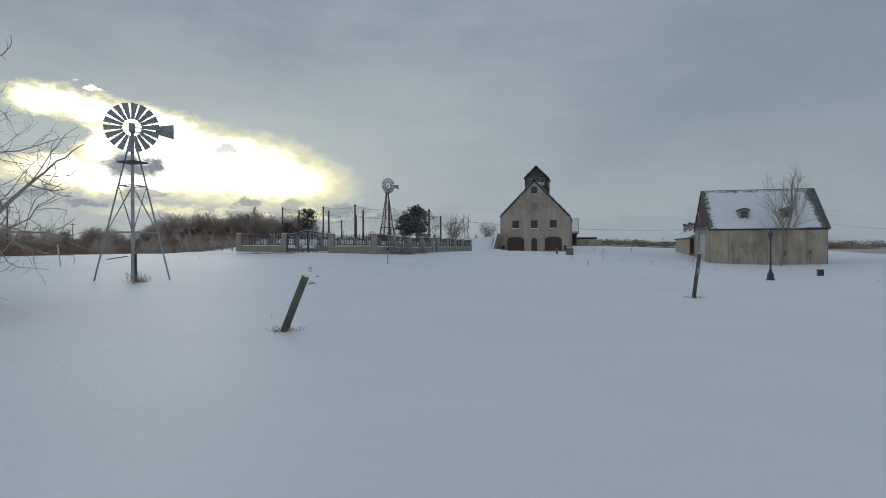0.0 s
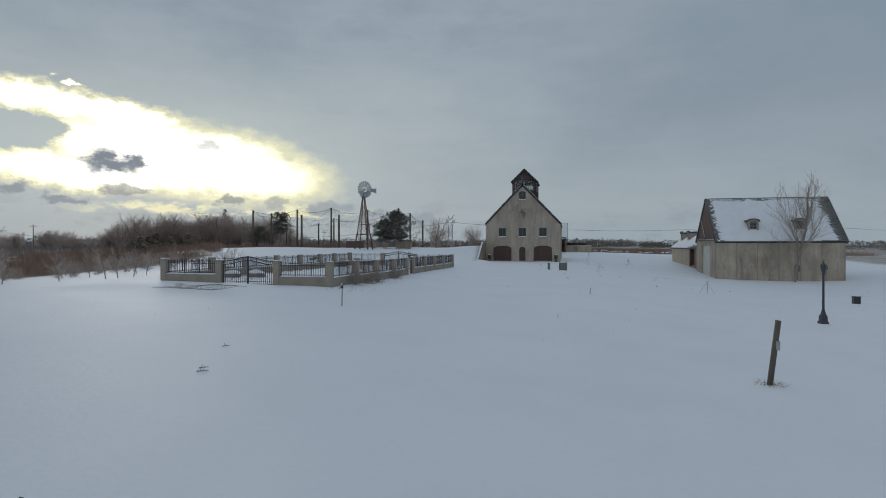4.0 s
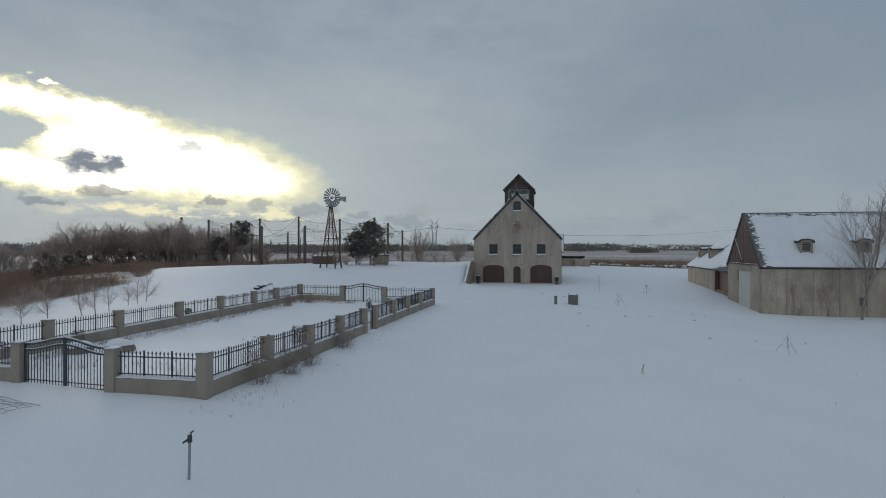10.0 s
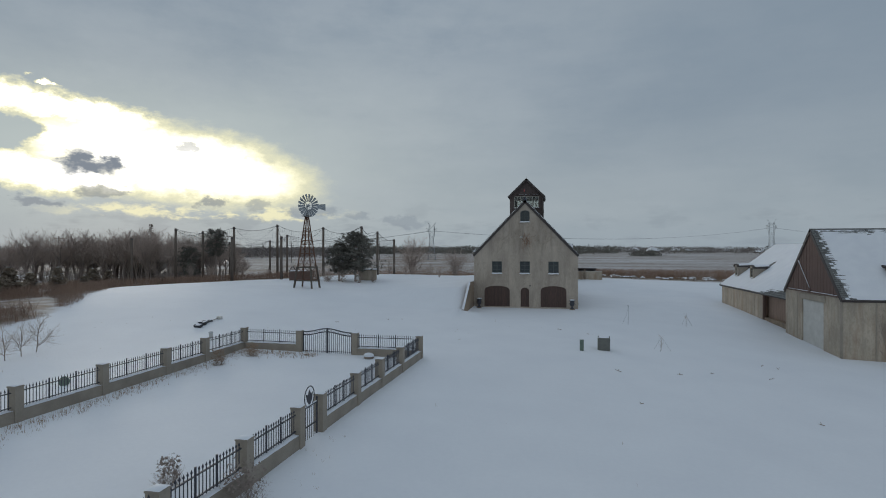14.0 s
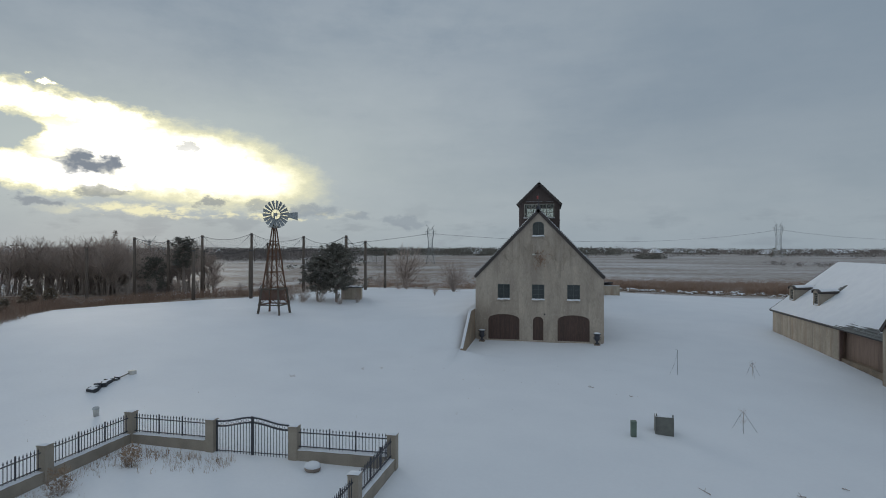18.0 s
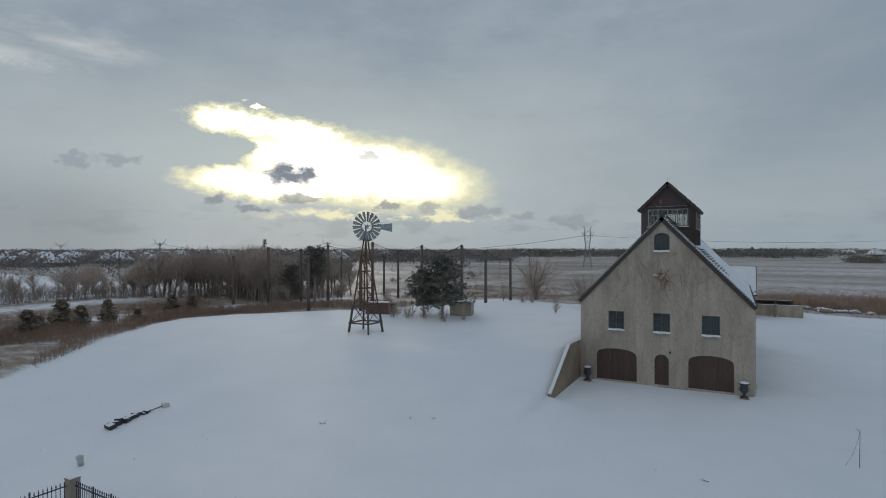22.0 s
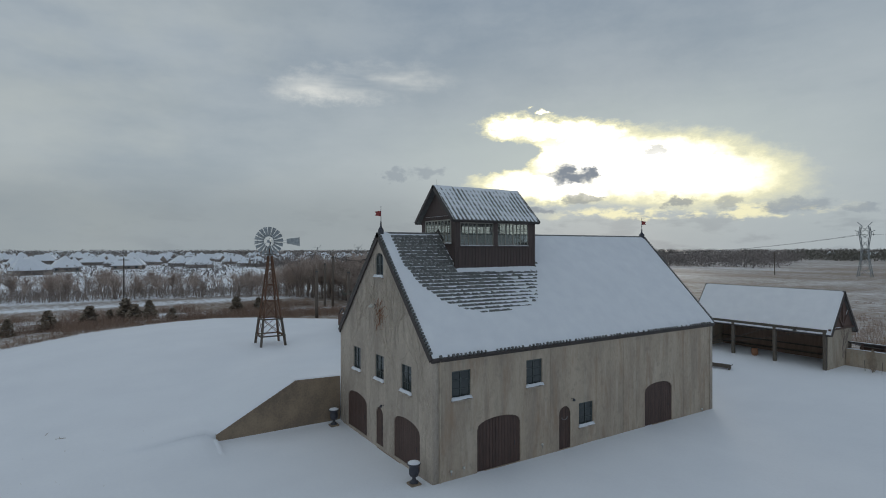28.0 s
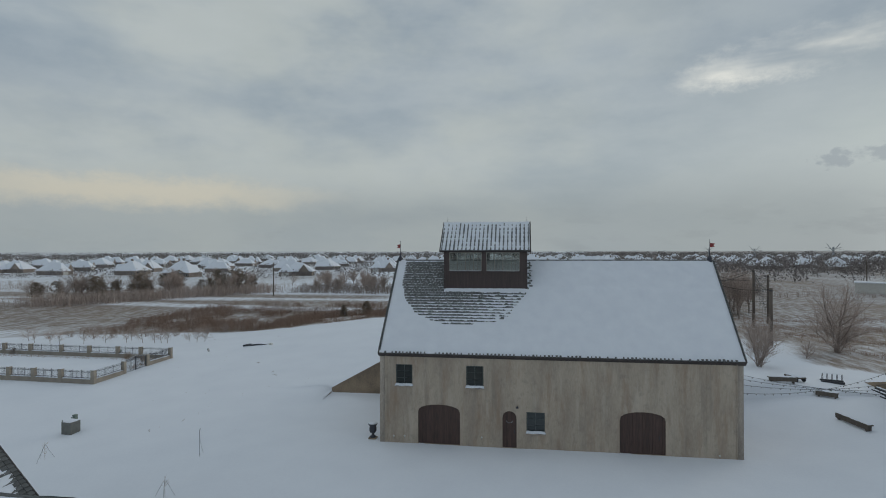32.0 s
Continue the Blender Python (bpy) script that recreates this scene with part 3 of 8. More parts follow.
def make_ground():
    xs, ys = spaced(-4500, 4500, -70, 42, 0.7), spaced(-4500, 4500, -100, 62, 0.7)
    xs = sorted(xs + [WALL_X - 0.02, WALL_X + 0.02])
    vs = [(x, y, ground_z(x, y)) for y in ys for x in xs]
    w = len(xs)
    faces = [(j * w + i, j * w + i + 1, (j + 1) * w + i + 1, (j + 1) * w + i) for j in range(len(ys) - 1) for i in range(w - 1)]
    me = bpy.data.meshes.new("ground")
    me.from_pydata(vs, [], faces)
    at = me.attributes.new("field", "FLOAT", "POINT")
    at.data.foreach_set("value", [field_share(x, y) for x, y, z in vs])
    me.shade_smooth()
    mat = material("snowy_ground", (0.80, 0.83, 0.88), (0.755, 0.785, 0.84), rough=0.62, scale=0.3, fine=6.0, bump=0.42, size=0.06)
    nt = matte(mat).node_tree
    b = nt.nodes["Principled BSDF"]
    snow_in = b.inputs["Base Color"].links[0].from_socket
    att = nt.nodes.new("ShaderNodeAttribute")
    att.attribute_name = "field"
    geo = nt.nodes.new("ShaderNodeNewGeometry")
    mp = nt.nodes.new("ShaderNodeMapping")
    mp.inputs["Scale"].default_value = (0.35, 1.0, 1.0)
    mp.inputs["Rotation"].default_value = (0, 0, radians(-8))
    nt.links.new(geo.outputs["Position"], mp.inputs[0])

    def tex(scale, detail, rough=0.6):
        n = nt.nodes.new("ShaderNodeTexNoise")
        n.inputs["Scale"].default_value, n.inputs["Detail"].default_value, n.inputs["Roughness"].default_value = scale, detail, rough
        nt.links.new(mp.outputs[0], n.inputs["Vector"])
        return n.outputs["Fac"]

    def math_node(op, a, b2):
        n = nt.nodes.new("ShaderNodeMath")
        n.operation = op
        for s, v in zip(n.inputs, (a, b2)):
            if isinstance(v, float):
                s.default_value = v
            else:
                nt.links.new(v, s)
        return n.outputs[0]

    patches = math_node("ADD", math_node("MULTIPLY", tex(0.030, 8), 1.1), math_node("MULTIPLY", tex(0.9, 6, 0.7), 1.8))
    raw = math_node("ADD", patches, att.outputs["Fac"])
    mask = nt.nodes.new("ShaderNodeMapRange")
    mask.interpolation_type = "SMOOTHSTEP"
    mask.inputs["From Min"].default_value, mask.inputs["From Max"].default_value = 1.72, 2.70
    nt.links.new(raw, mask.inputs["Value"])
    inside = nt.nodes.new("ShaderNodeMapRange")
    inside.inputs["From Min"].default_value, inside.inputs["From Max"].default_value = 0.04, 0.35
    nt.links.new(att.outputs["Fac"], inside.inputs["Value"])
    grass = nt.nodes.new("ShaderNodeMix")
    grass.data_type = "RGBA"
    nt.links.new(tex(0.09, 6), grass.inputs["Factor"])
    grass.inputs["A"].default_value, grass.inputs["B"].default_value = (0.290, 0.222, 0.170, 1), (0.172, 0.134, 0.108, 1)
    mix = nt.nodes.new("ShaderNodeMix")
    mix.data_type = "RGBA"
    nt.links.new(math_node("MULTIPLY", mask.outputs[0], inside.outputs[0]), mix.inputs["Factor"])
    nt.links.new(snow_in, mix.inputs["A"])
    nt.links.new(grass.outputs["Result"], mix.inputs["B"])
    nt.links.new(mix.outputs["Result"], b.inputs["Base Color"])
    me.materials.append(mat)
    tagged(new("ground", me), "snow-covered rolling lawn and half-bare grass fields", "ground", kind="structure")


make_ground()


def snow_cap(x0, x1, y0, y1, z, h=0.06, rough=0.015, cell=0.12):
    """Snow lying on a flat ledge."""
    bm = bmesh.new()
    nx, ny = max(2, min(30, int((x1 - x0) / cell))), max(2, min(30, int((y1 - y0) / cell)))
    grid = []
    for j in range(ny + 1):
        row = []
        for i in range(nx + 1):
            x, y = x0 + (x1 - x0) * i / nx, y0 + (y1 - y0) * j / ny
            rim = i in (0, nx) or j in (0, ny)
            row.append(bm.verts.new((x, y, z + (0.012 if rim else h) + rough * nz(x * 4, y * 4, z))))
        grid.append(row)
    for j in range(ny):
        for i in range(nx):
            bm.faces.new((grid[j][i], grid[j][i + 1], grid[j + 1][i + 1], grid[j + 1][i]))
    return bm


# ---- windows and doors ----
def window(parent, m, w, h, rows=2, cols=2, frame=None, top=None, pane=None, depth=0.08):
    """A window in the local frame of its wall: along x from 0 to w, up z from 0 to h, out to -y; with frame, bars, panes and a snowy sill."""
    frame, pane = frame or FRAME, pane or PANE
    me = sheet(rect(0, w, 0, h) if not top else arch(0, w, 0, h - top, h), [rect(0.07, w - 0.07, 0.07, h - 0.07) if not top else arch(0.07, w - 0.07, 0.07, h - top, h - 0.07)], 0.07, facing("y", depth + 0.07))
    fr = part("window", me, frame, parent)
    fr.matrix_basis = m
    part("pane", sheet(rect(0.05, w - 0.05, 0.05, h - 0.05) if not top else arch(0.05, w - 0.05, 0.05, h - top, h - 0.05), [], 0.012, facing("y", depth + 0.05)), pane, fr)
    bm = bmesh.new()
    box(bm, w / 2 - 0.025, w / 2 + 0.025, depth + 0.0, depth + 0.036, 0.07, h - 0.07)
    part("mullion", bm, frame, fr)
    for k in range(1, rows + 1):
        z = h * k / (rows + 1)
        for s in range(cols):
            x0, x1 = 0.07 + (w - 0.14) * s / cols, 0.07 + (w - 0.14) * (s + 1) / cols
            part("glazing_bar", box(bmesh.new(), x0 + 0.026, x1 - 0.026, depth + 0.006, depth + 0.034, z - 0.012, z + 0.012), frame, fr)
    part("sill", B(-0.06, w + 0.06, -0.13, 0.12, -0.11, -0.045, 0.012), STUCCO, fr)
    part("sill_snow", snow_cap(-0.055, w + 0.055, -0.13, depth - 0.004, -0.04, 0.15, 0.025, 0.06), SNOW, fr, "strip of snow", True)
    return fr


def board_door(parent, outline, planks, x0, x1, m, mat=None, handle=True):
    """A door of upright boards cut to its opening."""
    mat = mat or DOORWOOD
    leaf = part("door", sheet(outline, [], 0.04, facing("y", 0.22)), mat, parent, "dark brown boarded door")
    leaf.matrix_basis = m @ Matrix.Translation((0, -0.09, 0))
    ztop = max(z for _, z in outline)

    def height(x):
        best = ztop
        pts = outline[2:]
        for (xa, za), (xb, zb) in zip(pts, pts[1:]):
            lo, hi = min(xa, xb), max(xa, xb)
            if lo <= x <= hi and hi > lo:
                best = min(best, za + (zb - za) * (x - xa) / (xb - xa))
        return best

    z0 = outline[0][1]
    for k in range(planks):
        a, b = x0 + (x1 - x0) * k / planks + 0.008, x0 + (x1 - x0) * (k + 1) / planks - 0.008
        bm = bmesh.new()
        za, zb = height(a + 0.01) - 0.02, height(b - 0.01) - 0.02
        vs = [bm.verts.new(p) for p in ((a, 0.176, z0 + 0.02), (b, 0.176, z0 + 0.02), (b, 0.176, zb), (a, 0.176, za), (a, 0.152, z0 + 0.02), (b, 0.152, z0 + 0.02), (b, 0.152, zb), (a, 0.152, za))]
        for f in ((0, 1, 2, 3), (7, 6, 5, 4), (0, 4, 5, 1), (1, 5, 6, 2), (2, 6, 7, 3), (3, 7, 4, 0)):
            bm.faces.new([vs[i] for i in f])
        part("board", bm, mat, leaf)
    if handle:
        part("handle", T((x0 + 0.86 * (x1 - x0), 0.12, z0 + 0.95), (x0 + 0.86 * (x1 - x0), 0.12, z0 + 1.2), 0.014), IRON, leaf)
    return leaf


# ---- the barn ----
BW, BL, EAVE, RIDGE, BX = 11.75, 23.35, 6.02, 12.15, -5.87
FRONT_WINDOWS = [(-9.65, 3.74), (-6.45, 3.74), (-3.23, 3.74)]
WIN_W, WIN_H = 1.15, 1.42
barn = thing("barn", "grey stucco gabled barn with a dark cupola on its snowy roof", "barn")

gable = [(-BW, -0.6), (0, -0.6), (0, EAVE - 0.1), (BX, RIDGE - 0.16), (-BW, EAVE - 0.1)]
DOOR_L, DOOR_R, DOOR_S = (-10.53, -7.60), (-4.10, -1.22), (-6.36, -5.39)
garage_l, garage_r = arch(*DOOR_L, -0.05, 1.80, 2.33), arch(*DOOR_R, -0.05, 1.82, 2.36)
small = arch(*DOOR_S, -0.05, 1.66, 2.16)
attic = arch(-6.40, -5.34, 9.66, 10.66, 11.02)
part("front_wall", sheet(gable, [garage_l, garage_r, small, attic] + [rect(x, x + WIN_W, z, z + WIN_H) for x, z in FRONT_WINDOWS], 0.35, facing("y", 0.35)), STUCCO, barn, "grey stucco gable wall with vine traces")
SIDE = facing("x", 0.0)
side_holes = [(1.12, 2.28, 3.78, 5.18), (5.95, 7.12, 3.78, 5.20), (9.95, 11.15, 0.92, 2.26)]
d1, d2, d3 = arch(2.66, 5.53, -0.16, 2.0, 2.52), arch(8.37, 9.30, -0.16, 1.78, 2.27), arch(15.88, 18.72, -0.16, 2.0, 2.55)
part("side_wall", sheet(rect(0.352, BL - 0.352, -0.6, EAVE - 0.12), [rect(*h) for h in side_holes] + [d1, d2, d3], 0.35, facing("x", -0.35)), CONCRETE, barn, "tan concrete side wall with rain streaks")
part("side_wall", B(-BW, -BW + 0.35, 0.352, BL - 0.352, -0.6, EAVE - 0.12), CONCRETE, barn)
part("back_wall", sheet(gable, [], 0.35, facing("y", BL)), STUCCO, barn)
part("loft_floor", B(-BW + 0.36, -0.36, 0.36, BL - 0.36, 2.75, 2.95), WOOD, barn)
FR = Matrix.Identity(4)
for x, z in FRONT_WINDOWS:
    window(barn, pose(x, 0, z), WIN_W, WIN_H)
window(barn, pose(-6.40, 0, 9.66), 1.06, 1.36, rows=1, top=0.36)
TURN_SIDE = pose(0, 0, 0, 0, 0, 90)
for y0, y1, z0, z1 in side_holes:
    window(barn, pose(0, y0, z0, 0, 0, 90), y1 - y0, z1 - z0)
board_door(barn, garage_l, 14, *DOOR_L, FR)
board_door(barn, garage_r, 14, *DOOR_R, FR)
board_door(barn, small, 5, *DOOR_S, FR)
board_door(barn, d1, 14, 2.66, 5.53, TURN_SIDE)
crescent_door = board_door(barn, d2, 5, 8.37, 9.30, TURN_SIDE)
board_door(barn, d3, 14, 15.88, 18.72, TURN_SIDE)
bm = bmesh.new()
for k in range(8):
    a0, a1 = math.pi * (1.12 + 0.095 * k), math.pi * (1.12 + 0.095 * (k + 1))
    tube(bm, (8.835 + 0.24 * math.cos(a0), 0.13, 1.72 + 0.24 * math.sin(a0)), (8.835 + 0.24 * math.cos(a1), 0.13, 1.72 + 0.24 * math.sin(a1)), 0.012, n=5)
part("door_ornament", bm, GALV, crescent_door, "pale crescent ornament")
# joints between the cast panels of the side wall, and the corner strip
for k in range(1, 19):
    y = 0.42 + k * 1.22
    if not any(a - 0.15 < y < b + 0.15 for a, b in ((1.12, 2.28), (5.95, 7.12), (9.95, 11.15), (2.66, 5.53), (8.37, 9.30), (15.88, 18.72))):
        part("joint_strip", B(0.001, 0.013, y - 0.011, y + 0.011, -0.3, EAVE - 0.16), CONCRETE, barn)
part("downpipe", T((0.05, 0.42, -0.3), (0.05, 0.42, EAVE - 0.16), 0.022, n=8), CONCRETE, barn)
part("downpipe", T((0.05, BL - 0.4, -0.3), (0.05, BL - 0.4, EAVE - 0.16), 0.03, n=8), CONCRETE, barn)
part("foundation", B(-BW - 0.06, 0.045, -0.045, BL + 0.05, -0.8, -0.19), STAINED, barn)

# roof: two slabs, dark edges, tiles where the snow has slid, snow over the rest
SLOPE = math.atan2(RIDGE - EAVE, -BX)
RUN = math.hypot(RIDGE - EAVE, BX) + 0.12
ROOF_R = Matrix.Translation((BX, 0, RIDGE)) @ Matrix.Rotation(SLOPE, 4, "Y")
ROOF_L = Matrix.Translation((BX, 0, RIDGE)) @ Matrix.Rotation(math.pi - SLOPE, 4, "Y") @ Matrix.Diagonal((1, 1, -1, 1))
roof = part("roof", box(bmesh.new(), 0, RUN, -0.06, BL + 0.12, -0.16, 0.0, ROOF_R), TILE, barn, "dark tiled roof")
part("roof", box(bmesh.new(), 0, RUN, -0.06, BL + 0.12, -0.16, -0.001, ROOF_L), TILE, barn)
for mr in (ROOF_R, ROOF_L):
    for y in (-0.13, BL + 0.12):
        part("rake_board", box(bmesh.new(), -0.05, RUN + 0.02, y, y + 0.07, -0.24, 0.03, mr), TRIM, barn, "dark roof edge board")
    part("fascia", box(bmesh.new(), RUN + 0.003, RUN + 0.11, -0.06, BL + 0.12, -0.22, 0.02, mr), TRIM, barn, "dark eave gutter")
part("ridge_cap", T((BX, 0.0, RIDGE - 0.01), (BX, BL + 0.05, RIDGE - 0.01), 0.09, n=8), TILE, barn)


def bare(y, s):
    """1 where the snow has slid off the slope below the cupola, 0 elsewhere; s runs down from the ridge."""
    n = 0.35 * nz(y * 0.9, s * 0.9, 2.0) + 0.30 * nz(y * 2.7, s * 2.7, 4.0)
    low = float(np.interp(y, (0.3, 0.6, 1.2, 2.0, 3.2, 4.3, 6.9, 7.9, 8.7, 9.2, 9.7, 10.3), (0.8, 2.6, 4.3, 5.3, 6.0, 6.35, 6.3, 6.1, 5.6, 4.9, 3.9, 2.9)))
    side = sm(y + 0.2 * n, 0.25, 0.75)
    return side * (1 - sm(s + 0.5 * n, low - 0.3, low + 0.25))


def roof_snow(mr, exposed):
    bm = bmesh.new()
    ny, ns = int((BL + 0.1) / 0.14), int((RUN - 0.02) / 0.14)
    grid = []
    for j in range(ns + 1):
        s = 0.02 + (RUN - 0.04) * j / ns
        row = []
        for i in range(ny + 1):
            y = -0.03 + (BL + 0.1) * i / ny
            rim = min(i, ny - i, j + 2, ns - j)
            h = 0.115 + 0.018 * nz(y * 0.8, s * 0.8) + 0.012 * nz(y * 5, s * 5)
            if exposed:
                b = bare(y, s)
                h += b * (0.0485 + 0.010 * nz(y * 5.1, s * 5.1, 3) + 0.008 * sm(s, 2.6, 6.0) + 0.012 * sm(y, 5.0, 9.0) * (0.6 + 1.6 * nz(y * 3.2, s * 3.2, 3)) - h)
            h *= (0.25, 0.75, 1.0)[min(2, rim)]
            if j >= ns - 2:
                h *= 0.75 + 0.6 * nz(y * 3.0, 0.0, 7.0)
            row.append(bm.verts.new(mr @ Vector((s, y, h))))
        grid.append(row)
    for j in range(ns):
        for i in range(ny):
            bm.faces.new((grid[j][i], grid[j][i + 1], grid[j + 1][i + 1], grid[j + 1][i]))
    return bm


part("roof_snow", roof_snow(ROOF_R, True), SNOW, barn, "deep snow with a slid patch", True)
part("roof_snow", roof_snow(ROOF_L, False), SNOW, barn, "deep snow", True)

# cupola
CX0, CX1, CY0, CY1, CE, CR = BX - 2.0, BX + 2.0, 4.0, 9.95, 13.12, 15.08
cupola = part("cupola", B(CX0 + 0.1, CX1 - 0.1, CY0 + 0.1, CY1 - 0.1, 9.6, 11.0), CUPOLA, barn, "dark boarded cupola with a row of windows")
part("side_panel", sheet(rect(CY0 + 0.08, CY1 - 0.08, 9.7, CE), [rect(4.28, 6.72, 11.42, 12.82), rect(7.05, 9.50, 11.42, 12.82)], 0.09, facing("x", CX1 - 0.09)), CUPOLA, cupola)
part("side_panel", sheet(rect(CY0 + 0.08, CY1 - 0.08, 9.7, CE), [rect(4.28, 6.72, 11.42, 12.82), rect(7.05, 9.50, 11.42, 12.82)], 0.09, facing("x", CX0)), CUPOLA, cupola)
cg = [(CX0, 9.7), (CX1, 9.7), (CX1, CE), (BX, CR - 0.12), (CX0, CE)]
for y in (CY0 + 0.08, CY1):
    part("gable_panel", sheet(cg, [rect(CX0 + 0.52, CX1 - 0.52, 11.62, 13.0)], 0.08, facing("y", y)), CUPOLA, cupola)
for y in (CY0 - 0.03, CY1 + 0.03):
    part("corner_board", B(CX1 - 0.12, CX1 + 0.025, y - 0.07, y + 0.07, 9.9, CE - 0.02), CUPOLA, cupola)
for k in range(24):
    y = CY0 + 0.15 + k * 0.245
    part("batten", B(CX1 + 0.002, CX1 + 0.018, y - 0.015, y + 0.015, 10.0, 11.36), CUPOLA, cupola)
for xs, side in ((CX1, 1), (CX0, -1)):
    for ya, yb in ((4.28, 6.72), (7.05, 9.50)):
        bm = bmesh.new()
        box(bm, xs - side * 0.07, xs - side * 0.015, ya, yb, 11.42, 11.49), box(bm, xs - side * 0.07, xs - side * 0.015, ya, yb, 12.75, 12.82)
        for k in range(5):
            y = ya + (yb - ya) * k / 4
            box(bm, xs - side * 0.068, xs - side * 0.017, y - (0.035 if k % 2 == 0 else 0.025), y + (0.035 if k % 2 == 0 else 0.025), 11.49, 12.75)
        for k in range(4):
            a, b = ya + (yb - ya) * k / 4, ya + (yb - ya) * (k + 1) / 4
            box(bm, xs - side * 0.06, xs - side * 0.025, (a + b) / 2 - 0.01, (a + b) / 2 + 0.01, 11.49, 12.75)
            for q in (1, 2):
                z = 11.49 + 1.26 * q / 3
                box(bm, xs - side * 0.058, xs - side * 0.027, a + 0.03, b - 0.03, z - 0.01, z + 0.01)
        part("window_frame", bm, CREAM, cupola, "pale divided window frames")
        pn = part("pane", B(min(xs - side * 0.05, xs - side * 0.042), max(xs - side * 0.05, xs - side * 0.042), ya + 0.02, yb - 0.02, 11.45, 12.78), CLEAR, cupola)
        pn.visible_shadow = False
        if side > 0:
            part("sill_snow", snow_cap(xs - 0.01, xs + 0.07, ya, yb, 11.405, 0.05, 0.01, 0.05), SNOW, cupola, "", True)
            part("sill", B(xs - 0.02, xs + 0.08, ya - 0.03, yb + 0.03, 11.36, 11.405), CUPOLA, cupola)
for yy, side in ((CY0, -1), (CY1, 1)):
    bm = bmesh.new()
    box(bm, CX0 + 0.52, CX1 - 0.52, yy - 0.05, yy, 11.62, 11.69), box(bm, CX0 + 0.52, CX1 - 0.52, yy - 0.05, yy, 12.93, 13.0)
    for k in range(9):
        x = CX0 + 0.55 + (CX1 - CX0 - 1.10) * k / 8
        wide = 0.034 if k % 2 == 0 else 0.018
        box(bm, x - wide, x + wide, yy - 0.048, yy - 0.004, 11.69, 12.93)
    for q in (1, 2):
        box(bm, CX0 + 0.58, CX1 - 0.58, yy - 0.04, yy - 0.012, 11.69 + 1.24 * q / 3 - 0.012, 11.69 + 1.24 * q / 3 + 0.012)
    part("window_frame", bm, CREAM, cupola)
    pn = part("pane", B(CX0 + 0.54, CX1 - 0.54, yy - 0.03, yy - 0.022, 11.64, 12.98), CLEAR, cupola)
    pn.visible_shadow = False
    part("lintel_snow", snow_cap(CX0 + 0.55, CX1 - 0.55, yy - 0.09, yy + 0.02, 13.2, 0.035, 0.01, 0.08), SNOW, cupola, "", True)
part("lintel", B(CX0 + 0.5, CX1 - 0.5, CY0 - 0.08, CY0 - 0.001, 13.12, 13.195), CUPOLA, cupola)
for x in (CX0 + 0.82, CX1 - 0.82):
    part("sill", B(x - 0.42, x + 0.42, CY0 - 0.11, CY0 - 0.001, 11.50, 11.555), CUPOLA, cupola)
    part("sill_snow", snow_cap(x - 0.4, x + 0.4, CY0 - 0.10, CY0 - 0.01, 11.555, 0.07, 0.01, 0.06), SNOW, cupola, "", True)
CS = math.atan2(CR - CE, 2.0)
CRUN = math.hypot(CR - CE, 2.0) + 0.28
for sgn in (1, -1):
    mr = Matrix.Translation((BX, 0, CR)) @ (Matrix.Rotation(CS, 4, "Y") if sgn > 0 else Matrix.Rotation(math.pi - CS, 4, "Y") @ Matrix.Diagonal((1, 1, -1, 1)))
    cr = part("cupola_roof", box(bmesh.new(), -0.02, CRUN, CY0 - 0.38, CY1 + 0.32, -0.09, 0.0, mr), TILE, cupola, "ribbed dark tile roof with snow between ribs")
    bm = bmesh.new()
    n = 22
    for k in range(n):
        y = CY0 - 0.26 + (CY1 - CY0 + 0.46) * k / (n - 1)
        for q in range(7):
            s0, s1 = CRUN * q / 7, CRUN * (q + 1) / 7 + 0.02
            tube(bm, mr @ Vector((s0, y, 0.006)), mr @ Vector((s1, y, 0.030)), 0.062, 0.075, n=7)
    part("barrel_tiles", bm, TILE, cupola)
    bm = bmesh.new()
    ny, ns = 88, 18
    grid = [[bm.verts.new(mr @ Vector((CRUN * j / ns, CY0 - 0.34 + (CY1 - CY0 + 0.62) * i / ny,
             0.070 + 0.028 * nz(i * 0.25, j * 0.5) + 0.022 * sm(j / ns, 0.35, 0.0) - 0.022 * sm(nz(i * 0.07, j * 0.16, 9.0) + 0.25 * (j / ns - 0.4), -0.15, 0.3)))) for i in range(ny + 1)] for j in range(ns + 1)]
    for j in range(ns):
        for i in range(ny):
            bm.faces.new((grid[j][i], grid[j][i + 1], grid[j + 1][i + 1], grid[j + 1][i]))
    part("cupola_snow", bm, SNOW, cupola, "thin patchy snow", True)
    for y in (CY0 - 0.42, CY1 + 0.33):
        part("rake_board", box(bmesh.new(), -0.03, CRUN + 0.02, y, y + 0.05, -0.14, 0.05, mr), TRIM, cupola)
    part("fascia", box(bmesh.new(), CRUN + 0.002, CRUN + 0.05, CY0 - 0.37, CY1 + 0.32, -0.12, 0.0, mr), TRIM, cupola)
for y in (CY0 - 0.1, CY1 + 0.05):
    part("lightning_rod", T((BX, y, CR), (BX, y, CR + 0.42), 0.012, 0.005), IRON, cupola)
# the front gable's little crown over the ridge
part("flashing", beam(beam(bmesh.new(), (BX, CY0 - 0.02, RIDGE + 0.25), (BX + 0.62, CY0 - 0.02, RIDGE - 0.42), 0.09), (BX, CY0 - 0.02, RIDGE + 0.25), (BX - 0.62, CY0 - 0.02, RIDGE - 0.42), 0.09), TRIM, barn)

